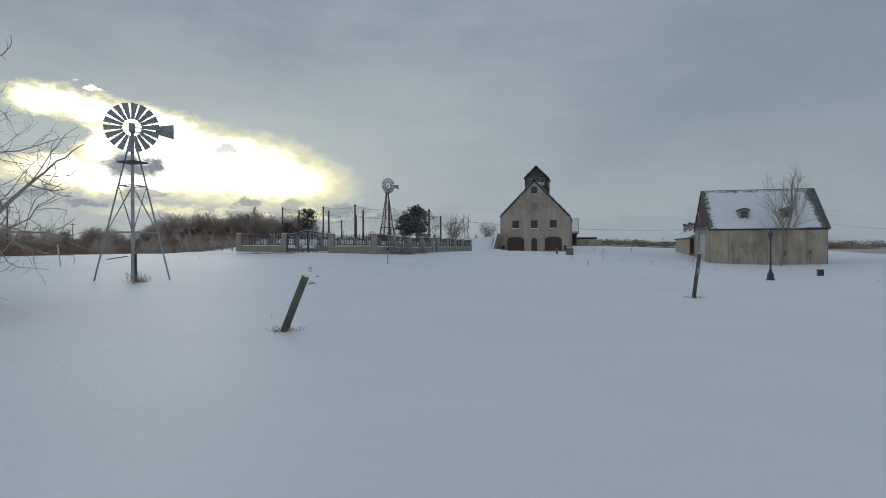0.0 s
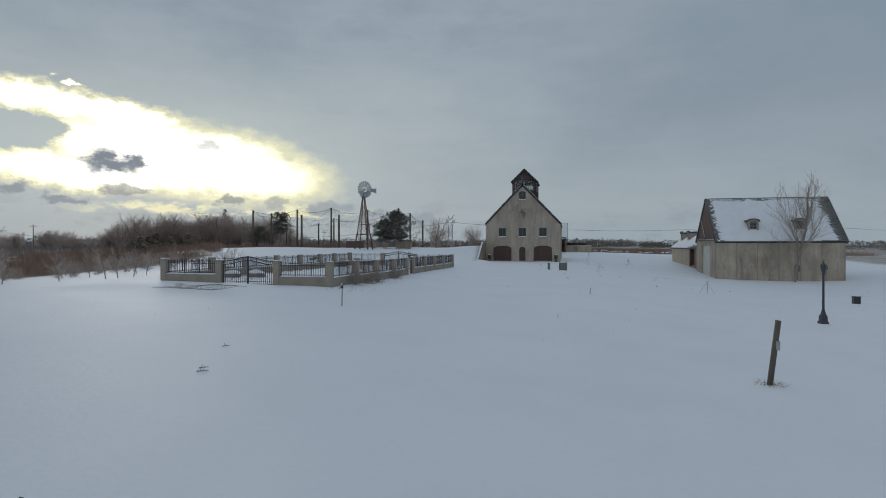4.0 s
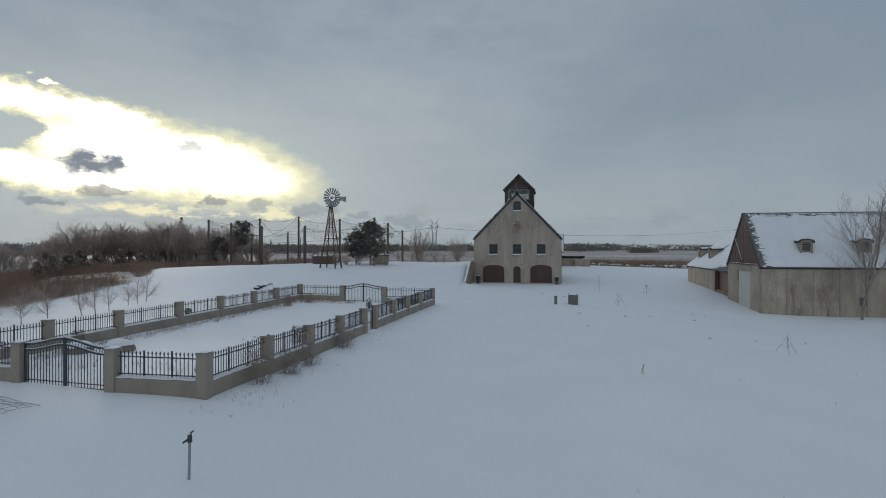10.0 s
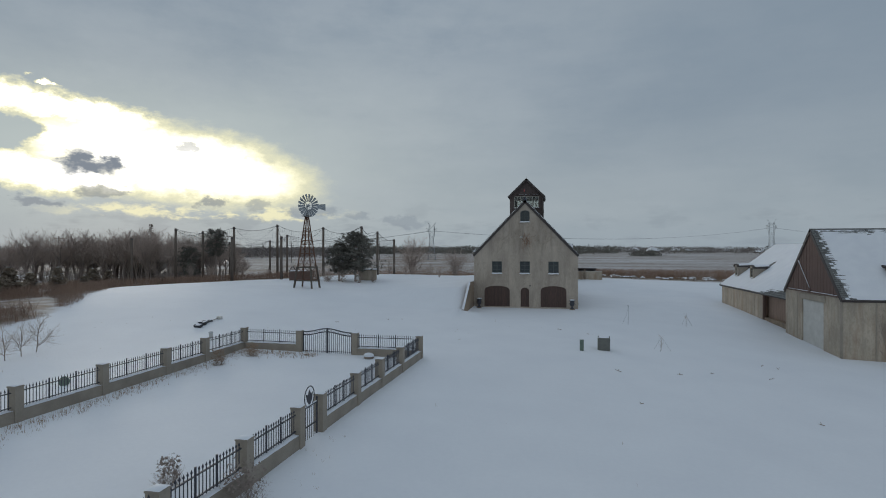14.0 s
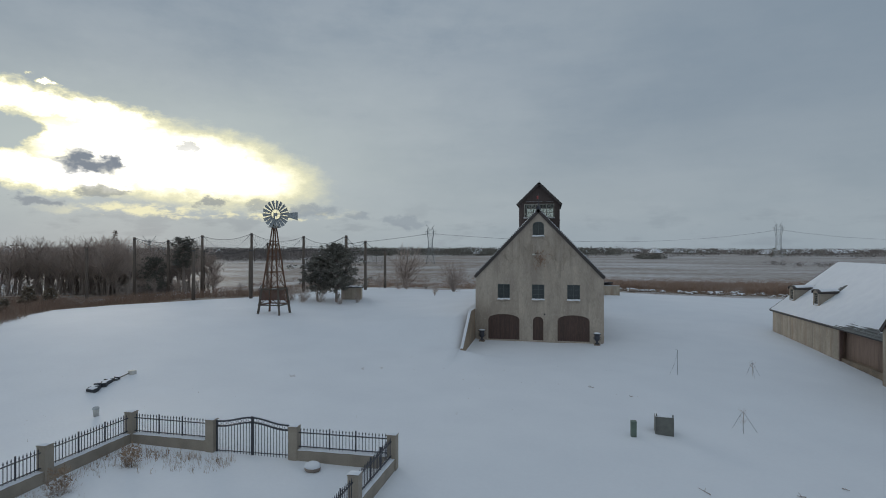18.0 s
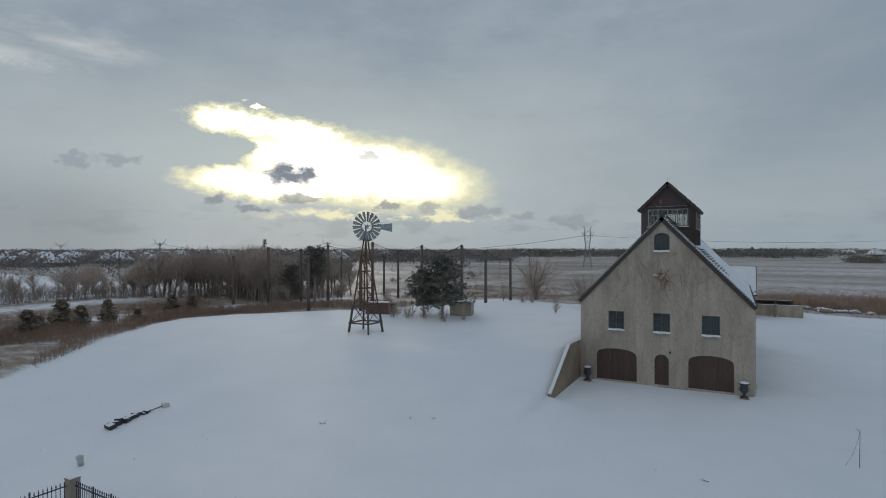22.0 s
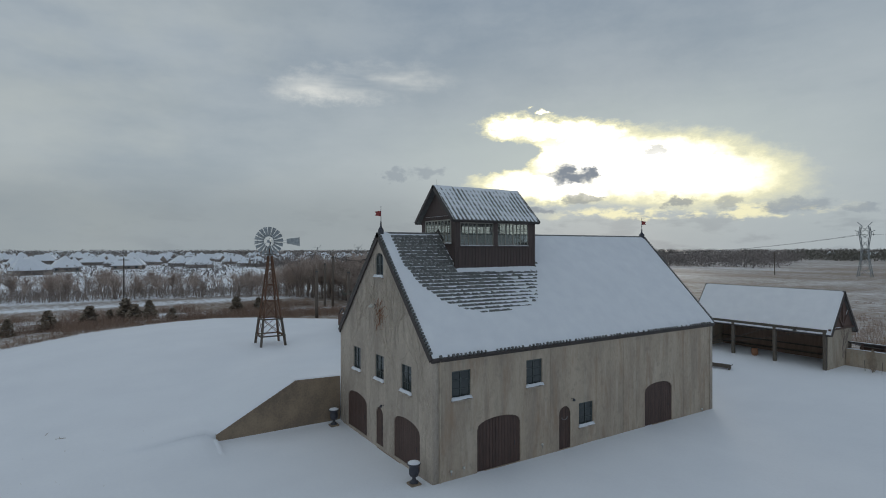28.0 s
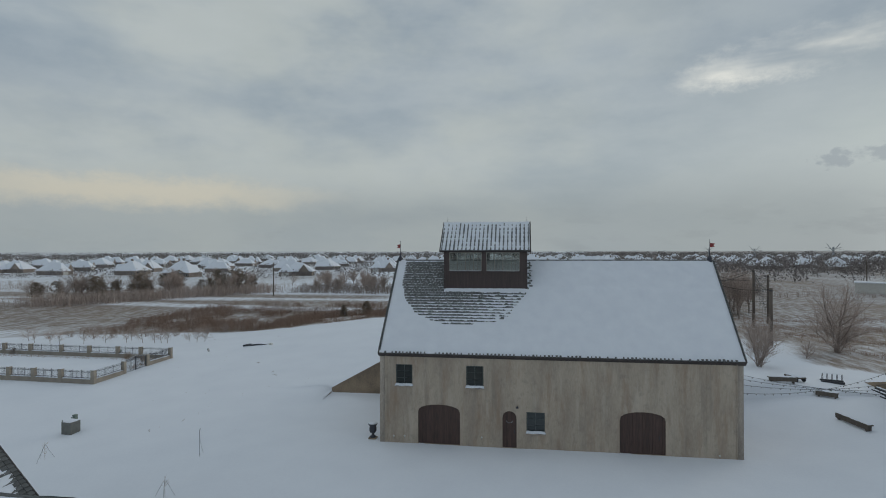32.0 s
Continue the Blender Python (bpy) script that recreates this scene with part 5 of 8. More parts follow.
for west in (True, False):
    mr = Matrix.Translation((LXM, 0, LR)) @ (Matrix.Rotation(math.pi - LS, 4, "Y") @ Matrix.Diagonal((1, 1, -1, 1)) if west else Matrix.Rotation(LS, 4, "Y"))
    part("roof", box(bmesh.new(), 0, LRUN, LY0, LY1 + 0.25, -0.14, 0.0, mr), TILE, lodge, "dark tile roof")
    part("fascia", box(bmesh.new(), LRUN + 0.002, LRUN + 0.08, LY0, LY1 + 0.25, -0.16, 0.02, mr), TRIM, lodge)
    part("rake_board", box(bmesh.new(), -0.02, LRUN + 0.02, LY1 + 0.252, LY1 + 0.31, -0.2, 0.04, mr), TRIM, lodge)

    def thin2(y, s):
        e = 0.5 * nz(y * 1.1, s * 1.1, 5.0)
        low = sm(s + e, LRUN - 1.1, LRUN - 0.1) * (1 - sm(y + e, -3.2, -0.8)) * 0.95
        slid = max(0.0, 1 - abs(y - 5.75 + e) / 0.5) * sm(s, 2.6, 3.4) * (1 - sm(s, 4.3, 4.8))
        slid2 = max(0.0, 1 - abs(y - 11.0 + e) / 0.45) * sm(s, 3.2, 3.8) * (1 - sm(s, 5.6, 6.6))
        return max(low, slid, slid2)

    part("roof_snow", slope_snow(mr, 0.03, LRUN - 0.02, LY0 + 0.05, LY1 + 0.22, 0.10, 0.22, thin2 if west else None, 5.0), SNOW, lodge, "smooth snow with bare patches", True)
    if west:
        tagged(part("tile_courses", courses(mr, LRUN, LY0 + 0.05, -0.6, lambda q: 1.0 if q > 0.8 else 0.0, seed=8, drop=0.1), TILE, lodge), kind="stuff")
        tagged(part("tile_courses", courses(mr, LRUN, 5.2, 6.2, lambda q: 1.0 if 0.36 < q < 0.62 else 0.0, seed=9, drop=0.2), TILE, lodge), kind="stuff")
part("ridge_cap", T((LXM, LY0, LR), (LXM, LY1 + 0.28, LR), 0.08, n=8), TILE, lodge)
for y in (5.75, 10.95):
    dormer(lodge, pose(19.98, y, 3.58, 0, 0, -90))
# ---- the open shed behind the barn ----
CX_, CXE, CYF, CYB, CZ, CEV, CRG = -11.2, 0.85, 39.0, 43.6, 0.95, 4.22, 7.45
canopy = thing("open_shed", "open-fronted brown timber shed with a smooth snow roof", "shed")
CYM = (CYF + CYB) / 2
part("back_wall", B(CX_, CXE - 0.3, CYB - 0.25, CYB, CZ - 0.6, CEV), SHEDWOOD, canopy, "brown boarded back wall")
part("end_wall", B(CXE - 0.28, CXE, CYF + 0.05, CYB, CZ - 0.8, CEV - 0.05), PANEL, canopy, "tan stucco end wall with dark vine stain")
part("end_wall", B(CX_, CX_ + 0.25, CYF + 0.05, CYB - 0.26, CZ - 0.6, CEV - 0.05), PANEL, canopy)
for x in (CX_ + 0.12, -7.25, -3.4, CXE - 0.16):
    part("post", B(x - 0.13, x + 0.13, CYF - 0.28, CYF - 0.02, ground_z(x, CYF) - 0.2, CEV - 0.2, 0.015), WOOD, canopy)
part("lintel_beam", B(CX_, CXE, CYF - 0.26, CYF - 0.04, CEV - 0.2, CEV + 0.02), WOOD, canopy)
part("rail", B(CX_ + 0.3, CXE - 0.3, CYB - 0.45, CYB - 0.26, CZ + 1.0, CZ + 1.12), WOOD, canopy)
part("bench_seat", B(CX_ + 0.6, CXE - 0.6, CYB - 0.8, CYB - 0.3, CZ + 0.42, CZ + 0.5), WOOD, canopy)
KS = math.atan2(CRG - CEV, CYM - CYF)
KRUN = math.hypot(CRG - CEV, CYM - CYF) + 0.45
for south in (True, False):
    mr = ridge_x(0, CYM, CRG, KS, south)
    part("roof", box(bmesh.new(), 0, KRUN, CX_ - 0.35, CXE + 0.35, -0.13, 0.0, mr), TILE, canopy, "dark shed roof")
    part("fascia", box(bmesh.new(), KRUN + 0.002, KRUN + 0.07, CX_ - 0.35, CXE + 0.35, -0.16, 0.02, mr), TRIM, canopy)
    for x in (CX_ - 0.41, CXE + 0.352):
        part("rake_board", box(bmesh.new(), -0.02, KRUN + 0.03, x, x + 0.06, -0.2, 0.04, mr), TRIM, canopy)
    part("roof_snow", slope_snow(mr, 0.02, KRUN - 0.01, CX_ - 0.34, CXE + 0.34, 0.10, 0.2, lambda y, s: sm(s + 0.5 * nz(y * 1.5, s * 2, 8.0), KRUN - 0.35, KRUN) * (1 - sm(abs(y + 3.5), 1.5, 3.0)), 9.0), SNOW, canopy, "smooth snow", True)
part("ridge_tiles", T((CX_ - 0.4, CYM, CRG), (CXE + 0.4, CYM, CRG), 0.08, n=8), TILE, canopy)
for x in (CXE - 0.1, CX_ + 0.02):
    part("gable_infill", sheet([(CYF, CEV), (CYB, CEV), (CYM, CRG - 0.15)], [], 0.08, facing("x", x + (0.16 if x > -5 else 0.0))), GABLE, canopy)
for a, b in (((CYF - 0.25, CEV + 0.05), (CYB + 0.25, CEV + 0.05)), ((CYM, CEV + 0.1), (CYM, CRG - 0.3)), ((CYM, CEV + 0.15), (CYM - 1.1, CEV + 1.5)), ((CYM, CEV + 0.15), (CYM + 1.1, CEV + 1.5))):
    part("truss_member", beam(bmesh.new(), (CXE + 0.20, *a), (CXE + 0.20, *b), 0.14), GABLE, canopy)
part("truss_snow", beam(beam(bmesh.new(), (CXE + 0.14, CYF + 0.3, CEV + 0.145), (CXE + 0.14, CYM - 0.4, CEV + 0.145), 0.12, 0.05), (CXE + 0.16, CYM + 0.18, CEV + 0.35), (CXE + 0.16, CYM + 1.1, CEV + 1.6), 0.07), SNOW, canopy)
gw = thing("garden_wall", "tan stucco garden wall running from the open shed", "wall", kind="structure")
part("wall", B(CXE + 0.02, 6.6, CYB - 1.3, CYB - 1.0, -0.4, 2.35, 0.015), PANEL, gw)
part("snow", snow_cap(CXE + 0.05, 6.6, CYB - 1.3, CYB - 1.0, 2.35, 0.06, 0.015, 0.14), SNOW, gw, "", True)
LEAN = Matrix.Translation((0, CYB - 0.8, 2.95)) @ Matrix.Rotation(radians(-13), 4, "X")
part("lean_to_roof", box(bmesh.new(), CXE + 0.02, 5.6, 0.0, 2.8, -0.10, 0.0, LEAN), TRIM, gw)
bm = snow_cap(CXE + 0.04, 5.58, 0.12, 2.78, 0.0, 0.08, 0.02, 0.2)
bmesh.ops.transform(bm, matrix=LEAN, verts=bm.verts)
part("lean_to_snow", bm, SNOW, gw, "", True)
part("lean_to_wall", B(CXE + 0.1, 5.5, CYB + 1.4, CYB + 1.6, 0.2, 2.26), GABLE, gw)
for x in (1.9, 3.6, 5.4):
    part("lean_to_post", B(x - 0.08, x + 0.08, CYB - 0.72, CYB - 0.56, 0.4, 2.82), GABLE, gw)
ramp = thing("ramp_wall", "low sloping concrete wall with steps beside the shed", "wall", kind="structure")
part("wall", sheet([(-16.0, 0.2), (CX_ - 0.1, 0.2), (CX_ - 0.1, 2.55), (-16.0, 1.35)], [], 0.25, facing("y", 39.4)), STAINED, ramp)
for k in range(4):
    part("step", B(-13.6 + 0.1 * k, CX_ - 0.15, 38.85 - 0.3 * k - 0.3, 38.85 - 0.3 * k, 0.4, 1.55 - 0.17 * k, 0.01), RUBBER, ramp)
    part("step_snow", snow_cap(-13.55 + 0.1 * k, CX_ - 0.2, 38.85 - 0.3 * k - 0.28, 38.85 - 0.3 * k - 0.01, 1.55 - 0.17 * k, 0.05, 0.01, 0.1), SNOW, ramp, "", True)
for x, y, lab, mat, r in ((-9.8, 38.7, "white fire extinguisher-sized bottle by the shed post", WHITE, 0.12), (-5.6, 39.6, "red-brown clay pot in the open shed", ORANGE, 0.28), (-5.9, 40.1, "dark barrel in the open shed", RUBBER, 0.3)):
    z = ground_z(x, y)
    pt = thing("pot", lab, "pot", pose(x, y, z))
    part("body", lathe([(r * 0.7, -0.05), (r, 0.15), (r, 0.5), (r * 0.8, 0.62)], 14), mat, pt, "", True)
    part("rim", lathe([(r * 0.85, 0.60), (r * 0.95, 0.64), (r * 0.8, 0.68)], 14), mat, pt)

# ---- picnic corner behind the barn ----
def snowy_bench(x, y, rz, length, label):
    z = ground_z(x, y)
    b = thing("bench", label, "bench", pose(x, y, z, 0, 0, rz), "benches behind the barn")
    part("seat", B(-length / 2, length / 2, -0.2, 0.2, 0.36, 0.44, 0.01), WOOD, b)
    part("side_board", B(-length / 2, length / 2, -0.225, -0.202, 0.10, 0.42), WOOD, b)
    for s in (-1, 1):
        part("leg", B(s * (length / 2 - 0.2) - 0.05, s * (length / 2 - 0.2) + 0.05, -0.18, 0.18, -0.1, 0.359), WOOD, b)
    part("snow", snow_cap(-length / 2, length / 2, -0.2, 0.2, 0.44, 0.08, 0.02, 0.1), SNOW, b, "", True)


snowy_bench(-5.35, 32.5, 10, 2.9, "low dark wooden bench under a thick ridge of snow")
snowy_bench(-11.5, 33.9, 56, 1.5, "low dark wooden bench with snow along its seat")
snowy_bench(-12.6, 31.0, 86, 2.1, "grey wooden bench covered with snow")
cart = thing("garden_cart", "small dark garden cart with a snowy load", "cart", pose(-13.9, 32.6, ground_z(-13.9, 32.6), 0, 0, 20))
part("bed", B(-0.8, 0.8, -0.35, 0.35, 0.3, 0.42, 0.02), WOOD, cart)
for x in (-0.5, 0.5):
    part("wheel", T((x, -0.42, 0.18), (x, -0.34, 0.18), 0.2, n=14), RUBBER, cart)
    part("wheel", T((x, 0.34, 0.18), (x, 0.42, 0.18), 0.2, n=14), RUBBER, cart)
part("snow", snow_cap(-0.78, 0.78, -0.33, 0.33, 0.42, 0.12, 0.03, 0.15), SNOW, cart, "", True)
sw = thing("bike_rack", "small dark looped metal rack with snow on top", "rack", pose(-14.9, 36.0, ground_z(-14.9, 36.0), 0, 0, 70))
for k in range(5):
    bm = bmesh.new()
    for j in range(8):
        a0, a1 = math.pi * j / 8, math.pi * (j + 1) / 8
        tube(bm, (k * 0.35 - 0.7, 0.35 * math.cos(a0), 0.15 + 0.6 * math.sin(a0)), (k * 0.35 - 0.7, 0.35 * math.cos(a1), 0.15 + 0.6 * math.sin(a1)), 0.02, n=5)
    part("hoop", bm, IRON, sw)
for y in (-0.35, 0.35):
    part("runner", B(-0.85, 0.85, y - 0.06, y + 0.06, -0.05, 0.16), RUBBER, sw)
part("snow", snow_cap(-0.7, 0.7, -0.16, 0.16, 0.74, 0.06, 0.01, 0.1), SNOW, sw, "", True)


def string_lights(p, q, sag, n, group):
    p, q = Vector(p), Vector(q)
    s = thing("string_lights", "sagging cable with small round bulbs behind the barn", "lights", Matrix.Translation(p), group)
    bm, pts = bmesh.new(), []
    for k in range(n + 1):
        t = k / n
        pts.append((q - p) * t - Vector((0, 0, 4 * sag * t * (1 - t))))
    rows = [[bm.verts.new(Vector(a) + Vector((0.012 * math.cos(i * 1.571), 0, 0.012 * math.sin(i * 1.571)))) for i in range(4)] for a in pts]
    for a, b in zip(rows, rows[1:]):
        for i in range(4):
            bm.faces.new((a[i], a[(i + 1) % 4], b[(i + 1) % 4], b[i]))
    part("cable", bm, RUBBER, s)
    bulb = None
    for a in pts[1:-1]:
        if bulb is None:
            bulb = part("bulb", lathe([(0.012, 0.0), (0.028, -0.04), (0.032, -0.07), (0.012, -0.10)], 8), BULB, s, "", True)
            bulb.matrix_basis = Matrix.Translation(a)
        else:
            again(bulb, Matrix.Translation(a))


for k in range(4):
    string_lights((-1.2 - 3.0 * k, BL + 0.13, 3.7), (CX_ + 1.0 + 3.2 * k, CYF - 0.3, 4.0), 0.75, 22, "string lights behind the barn")

# ---- iron fence on a low wall ----
fence = thing("garden_fence", "black iron railing on low stucco walls with square pillars", "fence")
EASTX = lambda y: -11.83 + (y + 59.05) * 0.0400
WESTX = lambda y: -22.2 - (-31.4 - y) * 0.024
east_y = [-59.2, -55.7, -52.45, -49.2, -46.2, -44.55, -41.25, -38.3, -35.15, -31.45]
west_y = [-31.4, -35.3, -38.4, -42.3, -46.2, -50.6, -54.4, -58.75]
pillars = [(EASTX(y), y) for y in east_y] + [(WESTX(y), y) for y in west_y] + [(-18.85, -59.05), (-15.0, -59.3), (-14.75, -31.45), (-18.35, -31.5)]
PZ = lambda x, y: 0.5 * (ground_z(x, y) - FENCE_RISE) + 0.5 * (-0.08 + 0.012 * (-11 - x)) + 0.05 * sm(-y, 50, 59) * sm(x, -19, -12)
first = None
for x, y in pillars:
    z = PZ(x, y)
    if first is None:
        first = part("pillar", B(-0.18, 0.18, -0.18, 0.18, -0.6, 1.47, 0.012), PILLAR, fence)
        cap = part("cap", B(-0.195, 0.195, -0.195, 0.195, 1.471, 1.515, 0.012), PILLAR, first)
        sc = part("cap_snow", snow_cap(-0.19, 0.19, -0.19, 0.19, 1.515, 0.05, 0.012, 0.08), SNOW, first, "", True)
        first.matrix_basis = pose(x, y, z)
    else:
        p = again(first, pose(x, y, z))
        again(cap, Matrix.Identity(4), p), again(sc, Matrix.Identity(4), p)


def picket_mesh(h, r=0.0125):
    bm = T((0, 0, 0), (0, 0, h - 0.12), r, r, 4)
    tube(bm, (0, 0, h - 0.12), (0, 0, h - 0.07), 0.012, 0.028, 4, False)
    tube(bm, (0, 0, h - 0.07), (0, 0, h), 0.028, 0.002, 4, False)
    return bm


PICK = None


def railing(a, b, near):
    """A low wall with a railing on it between two pillars."""
    global PICK
    (xa, ya), (xb, yb) = a, b
    za, zb = PZ(xa, ya), PZ(xb, yb)
    ang = math.degrees(math.atan2(yb - ya, xb - xa))
    span = math.hypot(xb - xa, yb - ya)
    m = pose(xa, ya, 0, 0, 0, ang)
    zg = (za + zb) / 2
    lw = part("low_wall", B(0.16, span - 0.16, -0.14, 0.14, zg - 0.7, zg + 0.63, 0.012), PILLAR, fence)
    lw.matrix_basis = m
    part("wall_snow", snow_cap(0.18, span - 0.18, -0.15, 0.15, zg + 0.63, 0.075, 0.02, 0.1), SNOW, lw, "", True)
    bm = bmesh.new()
    for z in (0.73, 1.27):
        box(bm, 0.17, span - 0.17, -0.02, 0.02, zg + z, zg + z + 0.035)
    rail = part("rail", bm, IRON, fence)
    rail.matrix_basis = m
    n = max(2, int((span - 0.5) / 0.135))
    joined = Tubes()
    for k in range(n + 1):
        x = 0.27 + (span - 0.54) * k / n
        heavy = k in (round(n / 3), round(2 * n / 3))
        if heavy:
            o = part("post", T((x, 0, zg + 0.6), (x, 0, zg + 1.50), 0.032, 0.030, 8), IRON, rail)
            continue
        if near:
            if PICK is None:
                PICK = part("picket", picket_mesh(0.83, 0.014), IRON, rail)
                PICK.matrix_basis = Matrix.Translation((x, 0, zg + 0.65))
            else:
                again(PICK, Matrix.Translation((x, 0, zg + 0.65)), rail)
        else:
            joined.add((x, 0, zg + 0.65), (x, 0, zg + 1.36), 0.014, 0.014)
            joined.add((x, 0, zg + 1.35), (x, 0, zg + 1.48), 0.028, 0.002)
    if not near:
        tagged(joined.mesh("pickets", IRON, rail), kind="stuff")


E = [(EASTX(y), y) for y in east_y]
W = [(WESTX(y), y) for y in west_y]
for i, (a, b) in enumerate(zip(E, E[1:])):
    if i != 4:
        railing(a, b, i < 6)
railing((-15.0, -59.3), E[0], True)
railing(W[-1], (-18.85, -59.05), True)
railing((-14.75, -31.45), E[-1], True)
railing(W[0], (-18.35, -31.5), True)
for a, b in zip(W, W[1:]):
    railing(a, b, False)


def gate(a, b, label, crown, lift=0.0):
    """A pair of iron leaves with a curved top rail, highest where they meet."""
    (xa, ya), (xb, yb) = a, b
    span = math.hypot(xb - xa, yb - ya)
    z = (PZ(xa, ya) + PZ(xb, yb)) / 2 + 0.10 + lift
    g = thing("iron_gate", label, "gate", pose(xa, ya, z, 0, 0, math.degrees(math.atan2(yb - ya, xb - xa))), "gates of the fence")
    top = lambda u: 1.38 + crown * (0.5 - 0.5 * math.cos(math.pi * u)) ** 1.2
    half = span / 2 - 0.25
    for s in (0, 1):
        f = (lambda u: 0.24 + half * u) if s == 0 else (lambda u: span - 0.24 - half * u)
        bm = bmesh.new()
        for k in range(16):
            u0, u1 = k / 16, (k + 1) / 16
            for dz in (0.0, -0.2):
                beam(bm, (f(u0), 0, top(u0) + dz), (f(u1), 0, top(u1) + dz), 0.06, 0.055)
        beam(bm, (f(0), 0, 0.05), (f(1), 0, 0.05), 0.05), beam(bm, (f(0), 0, 0.2), (f(1), 0, 0.2), 0.03)
        beam(bm, (f(0), 0, 0.03), (f(0), 0, top(0)), 0.05), beam(bm, (f(0.99), 0, 0.0), (f(0.99), 0, top(1) + 0.05), 0.06)
        leaf = part("gate_leaf", bm, IRON, g)
        bars = bmesh.new()
        n = int(half / 0.125)
        for k in range(1, n):
            u = k / n
            tube(bars, (f(u), 0, 0.06), (f(u), 0, top(u) - 0.2), 0.014, n=4)
        tagged(part("bars", bars, IRON, leaf), kind="stuff")
        for k in range(7):
            u = (k + 0.5) / 7
            curl = bmesh.new()
            for j in range(8):
                a0, a1 = 2 * math.pi * j / 8, 2 * math.pi * (j + 1) / 8
                tube(curl, (f(u) + 0.08 * math.cos(a0), 0, top(u) - 0.1 + 0.07 * math.sin(a0)), (f(u) + 0.08 * math.cos(a1), 0, top(u) - 0.1 + 0.07 * math.sin(a1)), 0.011, n=4, caps=False)
            part("scroll", curl, IRON, leaf)
        sn = bmesh.new()
        for k in range(16):
            u0, u1 = k / 16, (k + 1) / 16
            beam(sn, (f(u0), 0, top(u0) + 0.035), (f(u1), 0, top(u1) + 0.035), 0.03, 0.035)
            if crown > 0.23:
                beam(sn, (f(u0), 0, top(u0) - 0.165), (f(u1), 0, top(u1) - 0.165), 0.025, 0.03)
        part("snow", sn, SNOW, leaf)


gate((-18.85, -59.05), (-15.0, -59.3), "black double iron gate with snowy scrollwork top", 0.24)
gate((-18.35, -31.5), (-14.75, -31.45), "black double iron gate with a bowed top rail", 0.22)
pg = thing("garden_gate", "narrow black iron gate with a round leaf ornament on top", "gate", pose(EASTX(-46.2), -46.2, PZ(EASTX(-46.2), -46.2), 0, 0, 88))
bm = bmesh.new()
for x in (0.26, 1.38):
    beam(bm, (x, 0, 0.0), (x, 0, 1.5), 0.045)
for z in (0.05, 0.62, 1.3):
    beam(bm, (0.26, 0, z), (1.38, 0, z), 0.04)
part("gate_frame", bm, IRON, pg)
for k in range(1, 8):
    part("bar", T((0.26 + 0.14 * k, 0, 0.05), (0.26 + 0.14 * k, 0, 1.3), 0.011, n=4), IRON, pg)
bm = bmesh.new()
for j in range(16):
    a0, a1 = 2 * math.pi * j / 16, 2 * math.pi * (j + 1) / 16
    tube(bm, (0.82 + 0.36 * math.cos(a0), 0, 1.62 + 0.36 * math.sin(a0)), (0.82 + 0.36 * math.cos(a1), 0, 1.62 + 0.36 * math.sin(a1)), 0.02, n=5, caps=False)
part("ring", bm, IRON, pg)
part("leaf_ornament", sheet([(0.82, 1.32), (1.0, 1.5), (1.06, 1.74), (0.93, 1.68), (0.82, 1.86), (0.71, 1.68), (0.58, 1.74), (0.64, 1.5)], [], 0.025, facing("y", 0.012)), IRON, pg)
part("snow", beam(bmesh.new(), (0.3, 0, 1.335), (1.34, 0, 1.335), 0.03), SNOW, pg)
# boulders and a green pot inside the fence
for x, y, r in ((-14.0, -56.2, 0.26), (-13.6, -32.3, 0.26), (-21.1, -54.5, 0.5), (-19.8, -53.7, 0.55)):
    rk = thing("boulder", "rounded pale boulder under a cap of snow", "boulder", pose(x, y, ground_z(x, y)), "boulders in the fenced garden")
    for nm, mt, up in (("stone", ROCK, 0.0), ("snow", SNOW, 0.10)):
        bm = bmesh.new()
        bmesh.ops.create_icosphere(bm, subdivisions=3, radius=r)
        for v in bm.verts:
            v.co = Vector((v.co.x * 1.15, v.co.y, v.co.z * 0.62)) * (1 + 0.18 * nz(v.co.x * 1.6 + x, v.co.y * 1.6, v.co.z * 1.6))
            v.co.z += up + 0.08
        if up:
            bmesh.ops.delete(bm, geom=[v for v in bm.verts if v.co.z < r * 0.42], context="VERTS")
        part(nm, bm, mt, rk, "", True)
gp = thing("plant_pot", "overturned dark green plastic pot in the snow", "pot", pose(-25.9, -40.8, ground_z(-25.9, -40.8) + 0.15, 80, 0, 30))
part("body", lathe([(0.16, 0), (0.22, 0.3), (0.24, 0.32), (0.21, 0.32)], 14), GREENBOX, gp, "", True)


